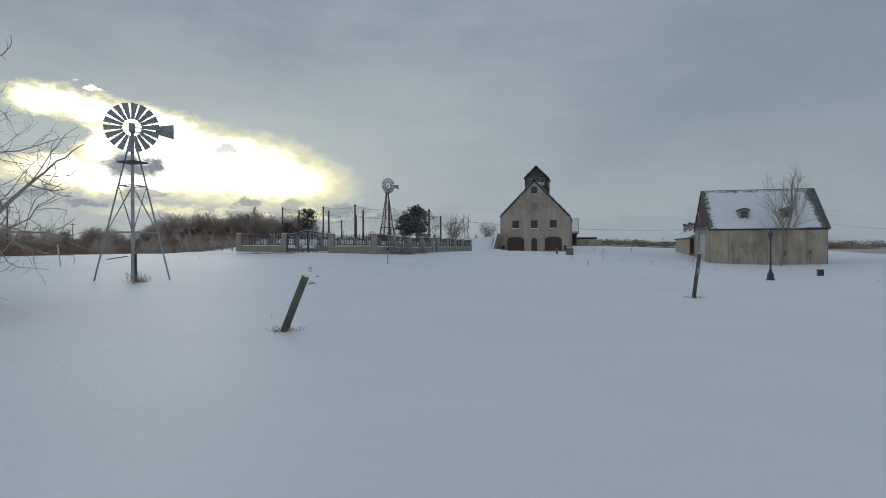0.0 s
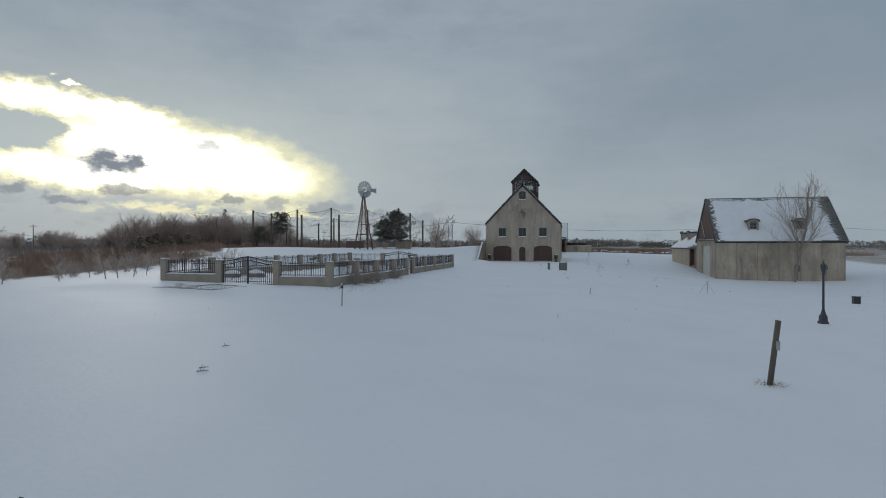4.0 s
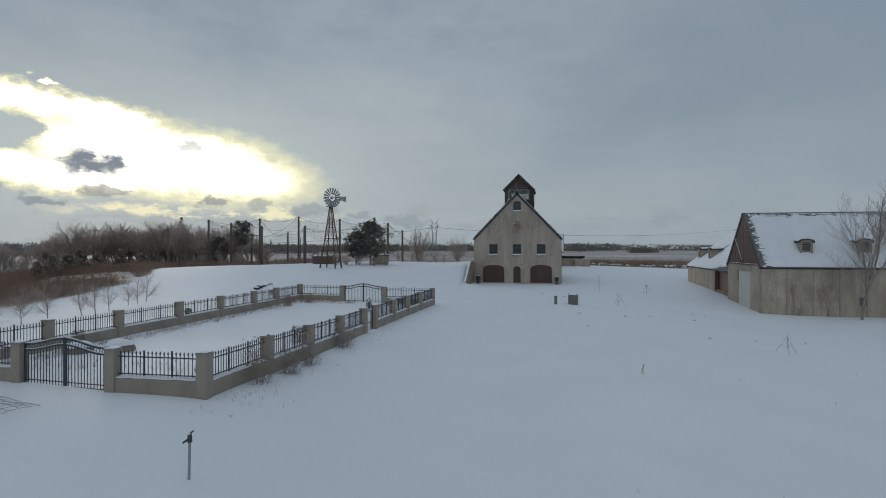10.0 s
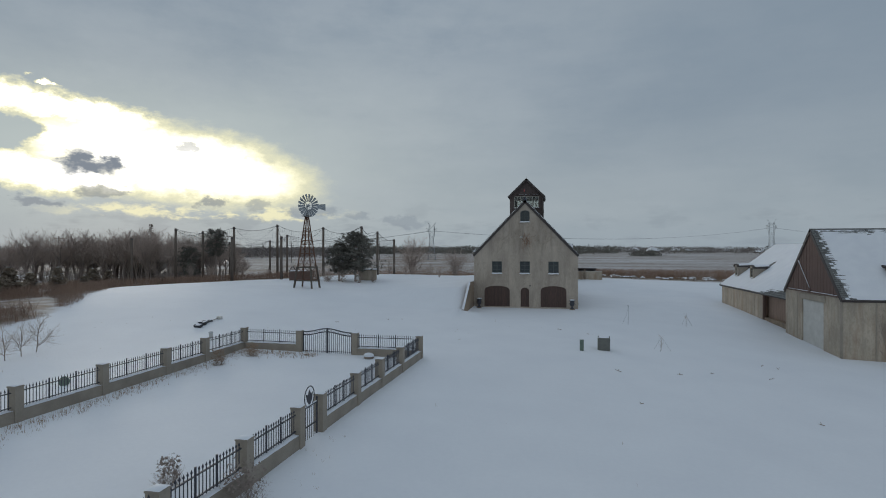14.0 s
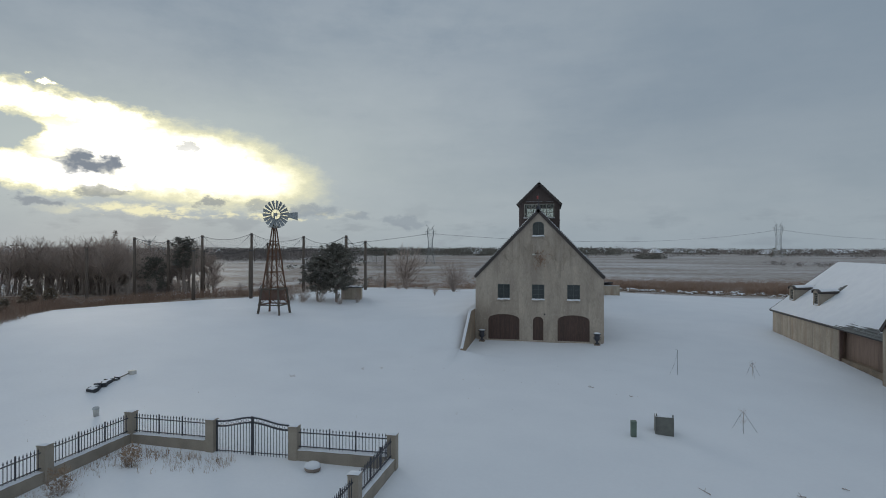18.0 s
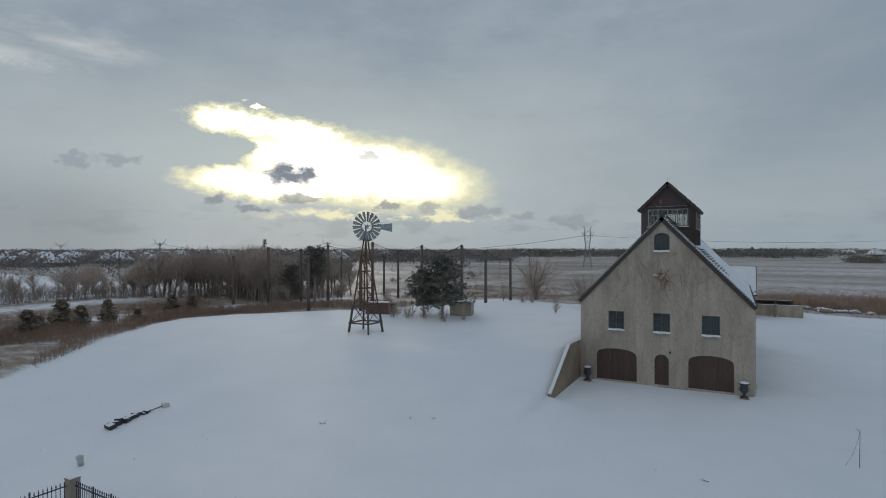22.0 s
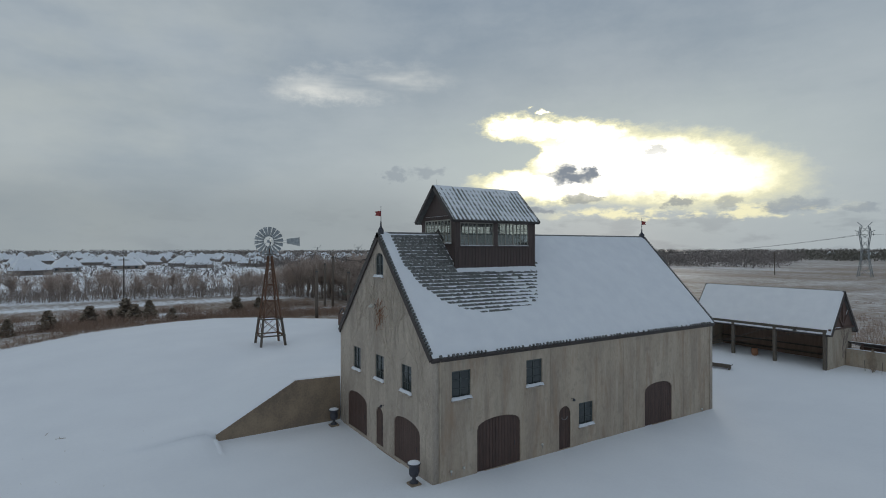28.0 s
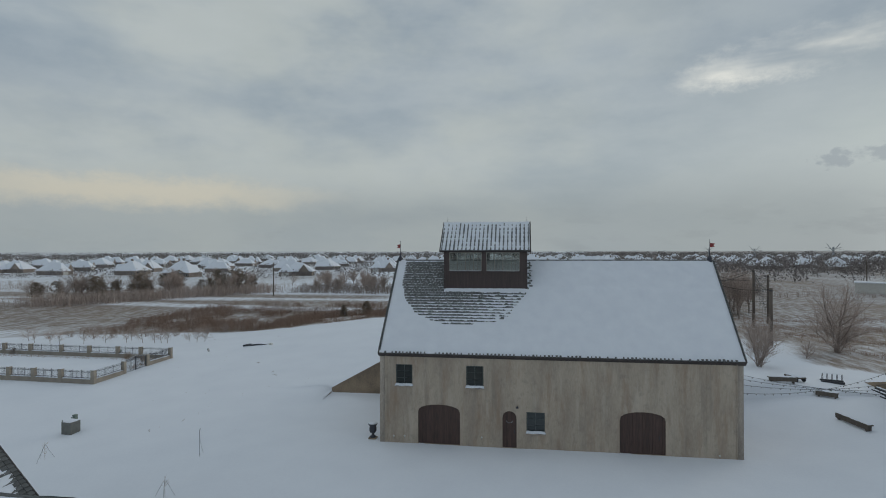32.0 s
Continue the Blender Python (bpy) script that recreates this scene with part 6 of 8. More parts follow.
# ---- windmills ----
def windmill(x, y, z, hub, spread, wheel_r, tower, label, vane_turn, blades, girts, platform, face=0.0, head_tall=0.5, pump=True, vane_long=1.45):
    w = thing("windmill", label, "windmill", pose(x, y, z), "farm windmills")
    top = hub - head_tall
    half = lambda h: spread / 2 * (1 - h / top) + 0.07
    for sx, sy in ((-1, -1), (1, -1), (1, 1), (-1, 1)):
        part("leg", beam(bmesh.new(), (sx * half(-0.3), sy * half(-0.3), -0.3), (sx * half(top), sy * half(top), top), 0.06 if wheel_r < 1 else 0.12), tower, w)
    cor = [(-1, -1), (1, -1), (1, 1), (-1, 1)]
    hs = [top * g for g in girts]
    for h in hs:
        for (ax, ay), (bx, by) in zip(cor, cor[1:] + cor[:1]):
            part("girt", beam(bmesh.new(), (ax * half(h), ay * half(h), h), (bx * half(h), by * half(h), h), 0.04 if wheel_r < 1 else 0.09), tower, w)
    for h0, h1 in zip(hs, hs[1:]):
        for (ax, ay), (bx, by) in zip(cor, cor[1:] + cor[:1]):
            bm = T((ax * half(h0), ay * half(h0), h0), (bx * half(h1), by * half(h1), h1), 0.014 if wheel_r < 1 else 0.03, n=5)
            tube(bm, (bx * half(h0), by * half(h0), h0), (ax * half(h1), ay * half(h1), h1), 0.014 if wheel_r < 1 else 0.03, n=5)
            part("cross_brace", bm, tower, w)
    if wheel_r > 1:
        for sx, sy in cor:
            part("base_post", beam(bmesh.new(), (sx * half(-0.3) * 1.04, sy * half(-0.3) * 1.04, -0.3), (sx * half(hs[1]) * 1.04, sy * half(hs[1]) * 1.04, hs[1] + 0.1), 0.17), WOOD, w, "thick grey weathered base post")
        for h in hs[:2]:
            for (ax, ay), (bx, by) in zip(cor, cor[1:] + cor[:1]):
                part("base_rail", beam(bmesh.new(), (ax * half(h) * 1.12, ay * half(h) * 1.12, h), (bx * half(h) * 1.12, by * half(h) * 1.12, h), 0.13), WOOD, w)
    if platform:
        part("platform", B(-0.40, 0.40, -0.35, 0.35, platform, platform + 0.06, 0.01) if wheel_r < 1 else B(-0.5, 0.5, -0.5, 0.5, platform, platform + 0.07, 0.01), WOOD, w)
    if pump:
        part("pump_pipe", T((0, 0, -0.3), (0, 0, top), 0.07, 0.055, 10), GALV, w, "thick galvanised centre pipe")
    if pump:
        part("pump_handle", T((-0.12, -0.1, 1.02), (-0.75, -0.45, 0.90), 0.022, 0.016, 6), IRON, w, "dark curved pump handle")
        part("pump_body", T((0.12, 0.0, -0.2), (0.12, 0.0, 1.1), 0.06, 0.05, 8), IRON, w)
        weeds, wr = Tubes(), random.Random(2)
        for k in range(110):
            b = Vector((0.55 + wr.gauss(0, 0.16), -0.35 + wr.gauss(0, 0.14), 0.05))
            weeds.add(b, b + Vector((wr.gauss(0, 0.14), wr.gauss(0, 0.14), 0.12 + 0.32 * wr.random())), 0.006, 0.003, 3)
        tagged(weeds.mesh("dry_weeds", DRYGRASS, w, "tan dry weeds round the tower's foot"), kind="stuff")
    part("mast", T((0, 0, top - 0.3), (0, 0, hub), 0.05 if wheel_r < 1 else 0.08, n=8), GALV, w)
    off = 0.28 * max(1, wheel_r * 0.6)
    head = thing_part("wheel", w, pose(off * math.sin(radians(face)), -off * math.cos(radians(face)), hub, 0, 0, face))
    part("gearbox", B(-0.1, 0.1, -0.12, 0.3, -0.14, 0.16, 0.03), GALV, head)
    part("hub", T((0, -0.16, 0), (0, 0.1, 0), 0.09 * wheel_r + 0.03, n=12), GALV, head)
    for rr in (0.42, 0.80):
        bm = bmesh.new()
        for k in range(28):
            a0, a1 = 2 * math.pi * k / 28, 2 * math.pi * (k + 1) / 28
            tube(bm, (wheel_r * rr * math.cos(a0), -0.06, wheel_r * rr * math.sin(a0)), (wheel_r * rr * math.cos(a1), -0.06, wheel_r * rr * math.sin(a1)), 0.012 * max(1, wheel_r), n=4, caps=False)
        part("ring", bm, GALV, head)
    blade = None
    for k in range(blades):
        a = 360.0 * k / blades + 5
        if blade is None:
            bm = bmesh.new()
            pts = [(0.34, 0.055), (0.66, 0.085), (1.0, 0.128)]
            rows = []
            for q, hw in pts:
                rows.append([bm.verts.new((wheel_r * (u * hw), 0.035 * wheel_r * (1 - u * u) - 0.10 + 0.34 * wheel_r * hw * u + o, wheel_r * q)) for o in (0.0, 0.012) for u in (-1, -0.33, 0.33, 1)])
            for ra, rb in zip(rows, rows[1:]):
                for o in (0, 4):
                    for i in range(3):
                        bm.faces.new((ra[o + i], ra[o + i + 1], rb[o + i + 1], rb[o + i]))
            for r in (rows[0], rows[-1]):
                for i in range(3):
                    bm.faces.new((r[i], r[i + 1], r[5 + i], r[4 + i]))
            blade = part("blade", bm, GALV, head, "curved sheet-metal blade")
            blade.matrix_basis = pose(0, 0, 0, 0, a, 0)
        else:
            again(blade, pose(0, 0, 0, 0, a, 0))
    for k in range(5):
        a = 2 * math.pi * k / 5
        part("spoke", T((0.03 * math.cos(a), -0.06, 0.03 * math.sin(a)), (wheel_r * 0.8 * math.cos(a), -0.06, wheel_r * 0.8 * math.sin(a)), 0.012 * max(1, wheel_r), n=4), GALV, head)
    L = wheel_r * vane_long
    vane = sheet([(L * 0.58, -0.15 * wheel_r), (L * 1.05, -0.33 * wheel_r), (L * 1.05, 0.28 * wheel_r), (L * 0.58, 0.17 * wheel_r)], [], 0.02, facing("y", 0.01))
    v = part("tail_vane", vane, GALV, w, "sheet-metal tail vane")
    v.matrix_basis = pose(0, 0.05, hub, 0, 0, vane_turn)
    for dz in (-0.1, 0.08):
        part("vane_arm", T((0, 0, dz * wheel_r), (L * 0.62, 0, dz * wheel_r), 0.016 * max(1, wheel_r * 0.8), n=5), GALV, v)


def thing_part(name, parent, m):
    """A part that carries pieces: its own small mesh is the axle."""
    o = part(name, T((0, -0.2, 0), (0, 0.25, 0), 0.03, n=8), GALV, parent)
    o.matrix_basis = m
    return o


windmill(-14.36, -77.52, -0.80, 5.84, 1.66, 0.92, GALV, "small galvanised farm windmill on a slim braced steel tower", 30, 18, (0.36, 0.69), 4.55, 42)
windmill(-33.1, 1.0, ground_z(-33.1, 1.0), 10.35, 2.15, 1.45, RUST, "tall rusty braced windmill tower with a grey wheel and vane", 62, 18, (0.10, 0.27, 0.45, 0.62, 0.78), 9.0, 56, 0.7, False, 1.9)

# ---- posts, hydrant, lamp, boxes, stakes ----
def leaning_post(x, y, lean_x, lean_y, length, r, label):
    z = ground_z(x, y)
    p = thing("wooden_post", label, "post", pose(x, y, z), "leaning posts")
    d = Vector((lean_x, lean_y, 1.0)).normalized()
    bm = T(d * -0.4, d * length, r * 1.05, r, 12)
    bmesh.ops.bevel(bm, geom=[e for e in bm.edges if all(v.co.dot(d) > length - 0.1 for v in e.verts)], offset=0.01, segments=1, affect="EDGES")
    part("shaft", bm, WOOD, p, "", True)
    part("snow", T(d * length, d * (length + 0.03), r * 0.9, r * 0.6, 10), SNOW, p)
    tw = Tubes()
    rnd = random.Random(int(x * 10))
    for k in range(60):
        a, q = rnd.random() * 6.28, 0.1 + 0.35 * rnd.random()
        b = (q * math.cos(a), q * math.sin(a), 0.01)
        tw.add(b, (b[0] + rnd.gauss(0, 0.06), b[1] + rnd.gauss(0, 0.06), 0.04 + 0.08 * rnd.random()), 0.006, 0.003, 3)
    tw.mesh("grass_tuft", DRYGRASS, p, "dry grass round the foot")
    return p


lp = leaning_post(-4.45, -83.4, 0.45, -0.03, 1.40, 0.085, "leaning grey wooden post with a wire loop")
bm = bmesh.new()
for k in range(6):
    tube(bm, (0.62 + 0.04 * math.cos(k), 0.1, 1.42 + 0.05 * math.sin(k)), (0.62 + 0.04 * math.cos(k + 1), 0.1, 1.42 + 0.05 * math.sin(k + 1)), 0.006, n=4)
part("wire", bm, IRON, lp)
lp = leaning_post(6.66, -70.2, 0.13, 0.04, 1.85, 0.075, "slightly leaning grey wooden post with a small metal box")
part("metal_box", B(0.14, 0.24, -0.08, 0.05, 1.0, 1.25, 0.01), GALV, lp)
hy = thing("yard_hydrant", "dark metal yard hydrant on a thin standpipe", "hydrant", pose(-9.3, -63.4, ground_z(-9.3, -63.4)))
part("pipe", T((0, 0, -0.3), (0.03, 0, 0.85), 0.03, n=8), GALV, hy)
part("head", T((0.03, 0, 0.83), (0.03, 0, 1.0), 0.055, 0.045, 10), IRON, hy)
part("spout", T((0.03, 0, 0.92), (-0.1, -0.06, 0.82), 0.025, n=6), IRON, hy)
part("handle", beam(bmesh.new(), (0.02, 0, 1.0), (0.1, 0.04, 1.08), 0.03), IRON, hy)
part("snow", lathe([(0.05, 1.0), (0.04, 1.05), (0.01, 1.07)], 8), SNOW, hy)
LZ0 = ground_z(13.7, -56.2)
sl = thing("street_lamp", "black cast-iron lantern post standing in the snow", "lamp", pose(13.7, -56.2, LZ0))
part("base", lathe([(0.26, -0.1), (0.26, 0.12), (0.21, 0.16), (0.20, 0.42), (0.13, 0.5), (0.10, 0.62)], 8), IRON, sl)
part("post", lathe([(0.095, 0.6), (0.06, 0.75), (0.055, 1.5), (0.048, 2.52), (0.08, 2.56), (0.05, 2.62)], 12), IRON, sl, "", True)
part("lantern", lathe([(0.07, 2.62), (0.15, 2.95), (0.16, 2.97), (0.05, 3.1), (0.02, 3.2), (0.005, 3.28)], 6), IRON, sl)
part("glass", lathe([(0.075, 2.66), (0.14, 2.93), (0.12, 2.94)], 6), WHITE, sl, "milky lantern glass")
part("foot_snow", lathe([(0.42, -0.05), (0.34, 0.02), (0.22, 0.05)], 14), SNOW, sl, "", True)
bn = thing("utility_box", "short dark utility pedestal half buried in snow", "utility box", pose(22.25, -40.6, ground_z(22.25, -40.6)))
part("case", B(-0.22, 0.22, -0.2, 0.2, -0.2, 0.52, 0.03), RUBBER, bn)
part("lid", B(-0.235, 0.235, -0.215, 0.215, 0.521, 0.56, 0.015), RUBBER, bn)
part("snow", snow_cap(-0.23, 0.23, -0.21, 0.21, 0.56, 0.05, 0.01, 0.1), SNOW, bn, "", True)
tb = thing("transformer_box", "grey-green metal transformer box with snow on its lid", "utility box", pose(0.62, -23.35, ground_z(0.62, -23.35), 0, 0, -6))
part("case", B(-0.42, 0.42, -0.42, 0.42, -0.3, 0.86, 0.03), GREYBOX, tb)
part("door", B(-0.37, 0.37, -0.445, -0.422, 0.02, 0.8, 0.008), GREYBOX, tb)
part("snow", snow_cap(-0.42, 0.42, -0.42, 0.42, 0.86, 0.07, 0.015, 0.1), SNOW, tb, "", True)
for sx in (-1, 1):
    part("corner_lug", B(sx * 0.37 - 0.03, sx * 0.37 + 0.03, -0.39, -0.34, 0.861, 1.0), GREYBOX, tb)
pd = thing("cable_pedestal", "small pale green cable pedestal", "utility box", pose(-0.95, -24.45, ground_z(-0.95, -24.45)))
part("case", B(-0.13, 0.13, -0.13, 0.13, -0.2, 0.66, 0.03), GREENBOX, pd)
part("cap", B(-0.14, 0.14, -0.14, 0.14, 0.661, 0.73, 0.02), GREENBOX, pd)
bk = thing("bucket", "white tilted bucket in the snow", "bucket", pose(-26.2, -29.0, ground_z(-26.2, -29.0) + 0.05, 12, 8, 0))
part("body", lathe([(0.12, -0.05), (0.14, 0.34), (0.15, 0.36), (0.13, 0.36)], 14), WHITE, bk, "", True)
part("rim", lathe([(0.145, 0.33), (0.155, 0.345), (0.145, 0.37)], 14), GALV, bk)


def stakes(x, y, legs, label, seed):
    z = ground_z(x, y)
    s = thing("plant_stakes", label, "stakes", pose(x, y, z), "staked saplings")
    rnd = random.Random(seed)
    for k in range(legs):
        a = 6.28 * k / legs + rnd.random() * 0.5
        q = 0.5 + 0.2 * rnd.random()
        part("stake", T((q * math.cos(a), q * math.sin(a), -0.05), (0.03 * math.cos(a), 0.03 * math.sin(a), 0.95), 0.008, 0.006, 5), IRON, s)
    t = Tubes()
    for k in range(12):
        h = 0.3 + 0.7 * rnd.random()
        a = rnd.random() * 6.28
        t.add((0, 0, h), (0.22 * math.cos(a), 0.22 * math.sin(a), h + 0.18), 0.008, 0.004, 3)
    t.add((0, 0, 0), (0.05, 0.03, 1.15), 0.012, 0.006, 5)
    t.mesh("sapling", TWIG, s, "bare sapling")


stakes(4.8, -21.4, 3, "bare sapling held by thin leaning stakes", 1)
stakes(9.2, -9.6, 3, "small bare sapling with wire stakes", 2)
st = thing("garden_stake", "thin iron rod with a sagging wire standing in snow", "stake", pose(3.95, -10.9, ground_z(3.95, -10.9)))
part("rod", T((0, 0, -0.2), (0.02, 0, 1.7), 0.013, 0.010, 6), IRON, st)
bm = bmesh.new()
for k in range(8):
    f = lambda u: (-0.55 * u ** 1.6, -0.1 * u, 1.7 - 1.7 * u)
    tube(bm, f(k / 8), f((k + 1) / 8), 0.006, n=4)
part("wire", bm, IRON, st)
part("hook", T((0.02, 0, 1.7), (-0.12, 0, 1.78), 0.012), IRON, st)

stakes(12.4, -38.5, 3, "bare sapling held by thin leaning stakes", 5)
rs = thing("sprinkler_riser", "short white pipe riser with a dark sprinkler head in the snow", "sprinkler", pose(2.6, -48.8, ground_z(2.6, -48.8)))
part("pipe", T((0, 0, -0.1), (0.01, 0, 0.28), 0.05, 0.045, 10), WHITE, rs)
part("head", T((0.01, 0, 0.28), (0.06, 0.02, 0.46), 0.022, 0.014, 8), IRON, rs)
part("foot_snow", lathe([(0.16, -0.02), (0.12, 0.03), (0.06, 0.05)], 12), SNOW, rs, "", True)
ws = thing("marker_stake", "white marker stake leaning at the edge of the lawn", "stake", pose(-21.6, -74.3, ground_z(-21.6, -74.3), 4, -6, 0))
part("shaft", B(-0.03, 0.03, -0.015, 0.015, -0.2, 1.05, 0.005), WHITE, ws)
part("cap", B(-0.033, 0.033, -0.018, 0.018, 1.051, 1.10), REDFLAG, ws)
rnd = random.Random(61)
for k in range(16):
    x, y = ((8.6, -27.5), (5.5, -31.0), (12.0, -24.0), (-2.0, -16.0), (-20.0, -20.0), (2.0, -34.0), (14.0, -33.0), (-17.0, -15.0))[k % 8]
    x, y = x + rnd.gauss(0, 1.6), y + rnd.gauss(0, 1.6)
    fb = thing("fallen_twig", "small dark twig lying on the snow", "twig", pose(x, y, ground_z(x, y), 0, 0, rnd.random() * 360), "twigs on the lawn")
    tw, q = Tubes(), 0.10 + 0.16 * rnd.random()
    tw.add((-q, 0, 0.02), (q, 0.04, 0.06), 0.020, 0.010, 5), tw.add((0, 0.01, 0.04), (0.07, -0.10, 0.13), 0.012, 0.006, 4)
    tw.mesh("wood", BARK, fb)

# a heap of dark crates with a pole, and a flat roll of wire mesh
wr = thing("crate_heap", "row of dark plastic crates and a pole in the snow", "crates", pose(-29.45, -24.7, ground_z(-29.45, -24.7), 0, 0, 82))
crate_rnd = random.Random(9)
for k in range(9):
    x, y = -1.15 + 0.27 * k, 0.10 * k - 0.1 + crate_rnd.gauss(0, 0.12)
    w, d, h = 0.16 + 0.12 * crate_rnd.random(), 0.14 + 0.16 * crate_rnd.random(), 0.12 + 0.20 * crate_rnd.random() * (1.3 - 0.1 * k)
    c = part("crate", B(-w, w, -d, d, -0.08, h, 0.02), RUBBER, wr)
    c.matrix_basis = pose(x, y, 0.02, crate_rnd.gauss(0, 7), crate_rnd.gauss(0, 7), crate_rnd.random() * 50)
    part("snow", snow_cap(-w * 0.9, w * 0.8, -d * 0.9, d * 0.7, h, 0.05, 0.02, 0.08), SNOW, c, "", True)
part("pole", T((0.4, 0.3, 0.1), (2.0, 0.7, 0.22), 0.03), WOOD, wr)
part("block", B(1.9, 2.25, 0.45, 0.8, -0.05, 0.36, 0.05), WHITE, wr, "pale snowy block")
wm_ = thing("wire_mesh", "rusty sheets of wire mesh lying half curled on snow", "wire mesh", pose(-18.3, -61.6, ground_z(-18.3, -61.6), 0, 0, -14))
mesh_t = Tubes()
hz = lambda x, y: 0.04 + 0.20 * max(0.0, 0.9 - abs(y - 0.4)) * (0.6 + 0.4 * math.sin(x * 1.3)) + 0.05 * nz(x, y)
for i in range(17):
    x = -2.4 + 0.3 * i
    for j in range(9):
        y = -1.1 + 0.27 * j
        if j < 8:
            mesh_t.add((x, y, hz(x, y)), (x, y + 0.27, hz(x, y + 0.27)), 0.006, 0.006, 3)
        if i < 16:
            mesh_t.add((x, y, hz(x, y)), (x + 0.3, y, hz(x + 0.3, y)), 0.006, 0.006, 3)
tagged(mesh_t.mesh("wires", RUST, wm_), kind="stuff")
for x, y, s in ((-8.33, -74.76, 0.16), (-8.50, -74.48, 0.13), (-9.39, -72.21, 0.11)):
    br = thing("fallen_branch", "short dark fallen branch on the snow", "branch", pose(x, y, ground_z(x, y)), "fallen branches")
    t = Tubes()
    t.add((-s, 0, 0.02), (s, 0.05, 0.05), 0.016, 0.010, 5), t.add((0.04, 0.02, 0.03), (0.09, -0.07, 0.10), 0.010, 0.005, 4)
    t.add((-0.05, 0.01, 0.03), (-0.07, 0.06, 0.11), 0.010, 0.005, 4)
    t.mesh("wood", BARK, br)

# wooden bin by the tall windmill
sh = thing("wooden_bin", "long brown wooden bin with a little snowy gable on its lid", "bin", pose(-39.4, 12.6, ground_z(-39.4, 12.6), 0, 0, 24))
for k in range(5):
    part("board", B(-1.75, 1.75, -0.75, -0.70, -0.2 + 0.29 * k, 0.08 + 0.29 * k, 0.005), GABLE, sh)
part("body", B(-1.74, 1.74, -0.698, 0.75, -0.2, 1.22), GABLE, sh)
part("lid", B(-1.82, 1.82, -0.82, 0.82, 1.261, 1.33, 0.01), GABLE, sh)
part("snow", snow_cap(-1.8, 1.0, -0.1, 0.8, 1.33, 0.10, 0.03, 0.15), SNOW, sh, "", True)
for s in (-1, 1):
    part("gable_board", beam(bmesh.new(), (-1.25 + s * 0.52, -0.55, 1.36), (-1.25 + s * 0.04, -0.55, 2.05), 0.10), TRIM, sh)
part("gable_snow", beam(bmesh.new(), (-1.70, -0.46, 1.46), (-1.30, -0.46, 2.06), 0.08), SNOW, sh)


# ---- plants ----
def grow(seed, height, spread=0.55, levels=5, trunk=0.12, lean=0.0, first=0.25, droop=0.0, stems=1, fan=3, rise=0.16):
    """A bare winter tree: a trunk with limbs, and a crown of ever thinner twigs."""
    rnd = random.Random(seed)
    wood, twigs = Tubes(), Tubes()

    def limb(p, d, length, r, level):
        steps = 3 if level < 2 else 2
        q, dd = Vector(p), Vector(d)
        for s in range(steps):
            bend = Vector((rnd.gauss(0, 1), rnd.gauss(0, 1), rnd.gauss(0.25 - droop, 0.6))) * (0.06 + 0.06 * level)
            dd = (dd + bend).normalized()
            q2 = q + dd * (length / steps)
            r2 = r * (1 - 0.28 * (s + 1) / steps)
            (wood if level < 2 else twigs).add(q, q2, r * (1 - 0.28 * s / steps), r2, 6 if level < 2 else (4 if level < 3 else 3))
            if level + 1 < levels and (level > 0 or s + 1 > 3 * first):
                for k in range(fan if level < levels - 2 else fan - 1):
                    a = rnd.random() * 6.28
                    side = dd.orthogonal().normalized()
                    side.rotate(Matrix.Rotation(a, 3, dd))
                    nd = (dd * (1.0 - spread * 0.55) + side * spread * (0.8 + 0.6 * rnd.random()) + Vector((0, 0, rise - droop))).normalized()
                    t = rnd.random()
                    limb(q.lerp(q2, t), nd, length * (0.50 + 0.24 * rnd.random()), r2 * (0.50 + 0.15 * rnd.random()), level + 1)
            q, r_end = q2, r2
        if level + 1 < levels:
            limb(q, dd, length * 0.6, r * 0.66, level + 1)

    for k in range(stems):
        a = 6.28 * k / stems + rnd.random()
        tilt = 0.22 if stems > 1 else 0.0
        limb((0.12 * math.cos(a) * (stems > 1), 0.12 * math.sin(a) * (stems > 1), -0.25), Vector((tilt * math.cos(a) + lean, tilt * math.sin(a), 1)).normalized(), height * 0.47, trunk / (1 + 0.25 * (stems - 1)), 0)
    return wood, twigs


def tree(name, label, category, x, y, seed, height, group="", turn=0.0, z=None, bark=None, twig=None, **kw):
    wood, twigs = grow(seed, height, **kw)
    t = thing(name, label, category, pose(x, y, ground_z(x, y) if z is None else z, 0, 0, turn), group)
    wood.mesh("trunk", bark or BARK, t, "", True)
    twigs.mesh("crown", twig or TWIG, t)
    return t


PALEBARK = material("pale_birch_bark", (0.34, 0.295, 0.26), (0.21, 0.18, 0.158), rough=0.9, scale=4, fine=30, bump=0.4)
PALETWIG = material("pale_twigs", (0.40, 0.345, 0.30), (0.28, 0.24, 0.21), rough=0.95, scale=3, fine=20, bump=0.1)
tree("bare_tree", "slender pale bare tree before the garage wall", "tree", 26.0, -19.0, 17, 11.4, bark=PALEBARK, twig=PALETWIG, trunk=0.12, spread=0.48, stems=1, levels=6, fan=2, first=0.6, rise=0.5)
tree("bare_tree", "spreading dark bare oak with fine drooping twigs", "tree", -12.9, -85.2, 5, 7.0, trunk=0.15, spread=0.85, levels=6, first=0.2, droop=0.05, fan=2)
tree("bare_tree", "spreading bare tree at the field edge", "tree", -30.6, 44.6, 21, 8.2, trunk=0.22, spread=0.75, stems=3, levels=5, fan=2)
tree("bare_tree", "bushy bare tree by the barn's corner", "tree", -19.5, 32.0, 23, 5.2, trunk=0.11, spread=0.55, stems=4, levels=5, fan=2)
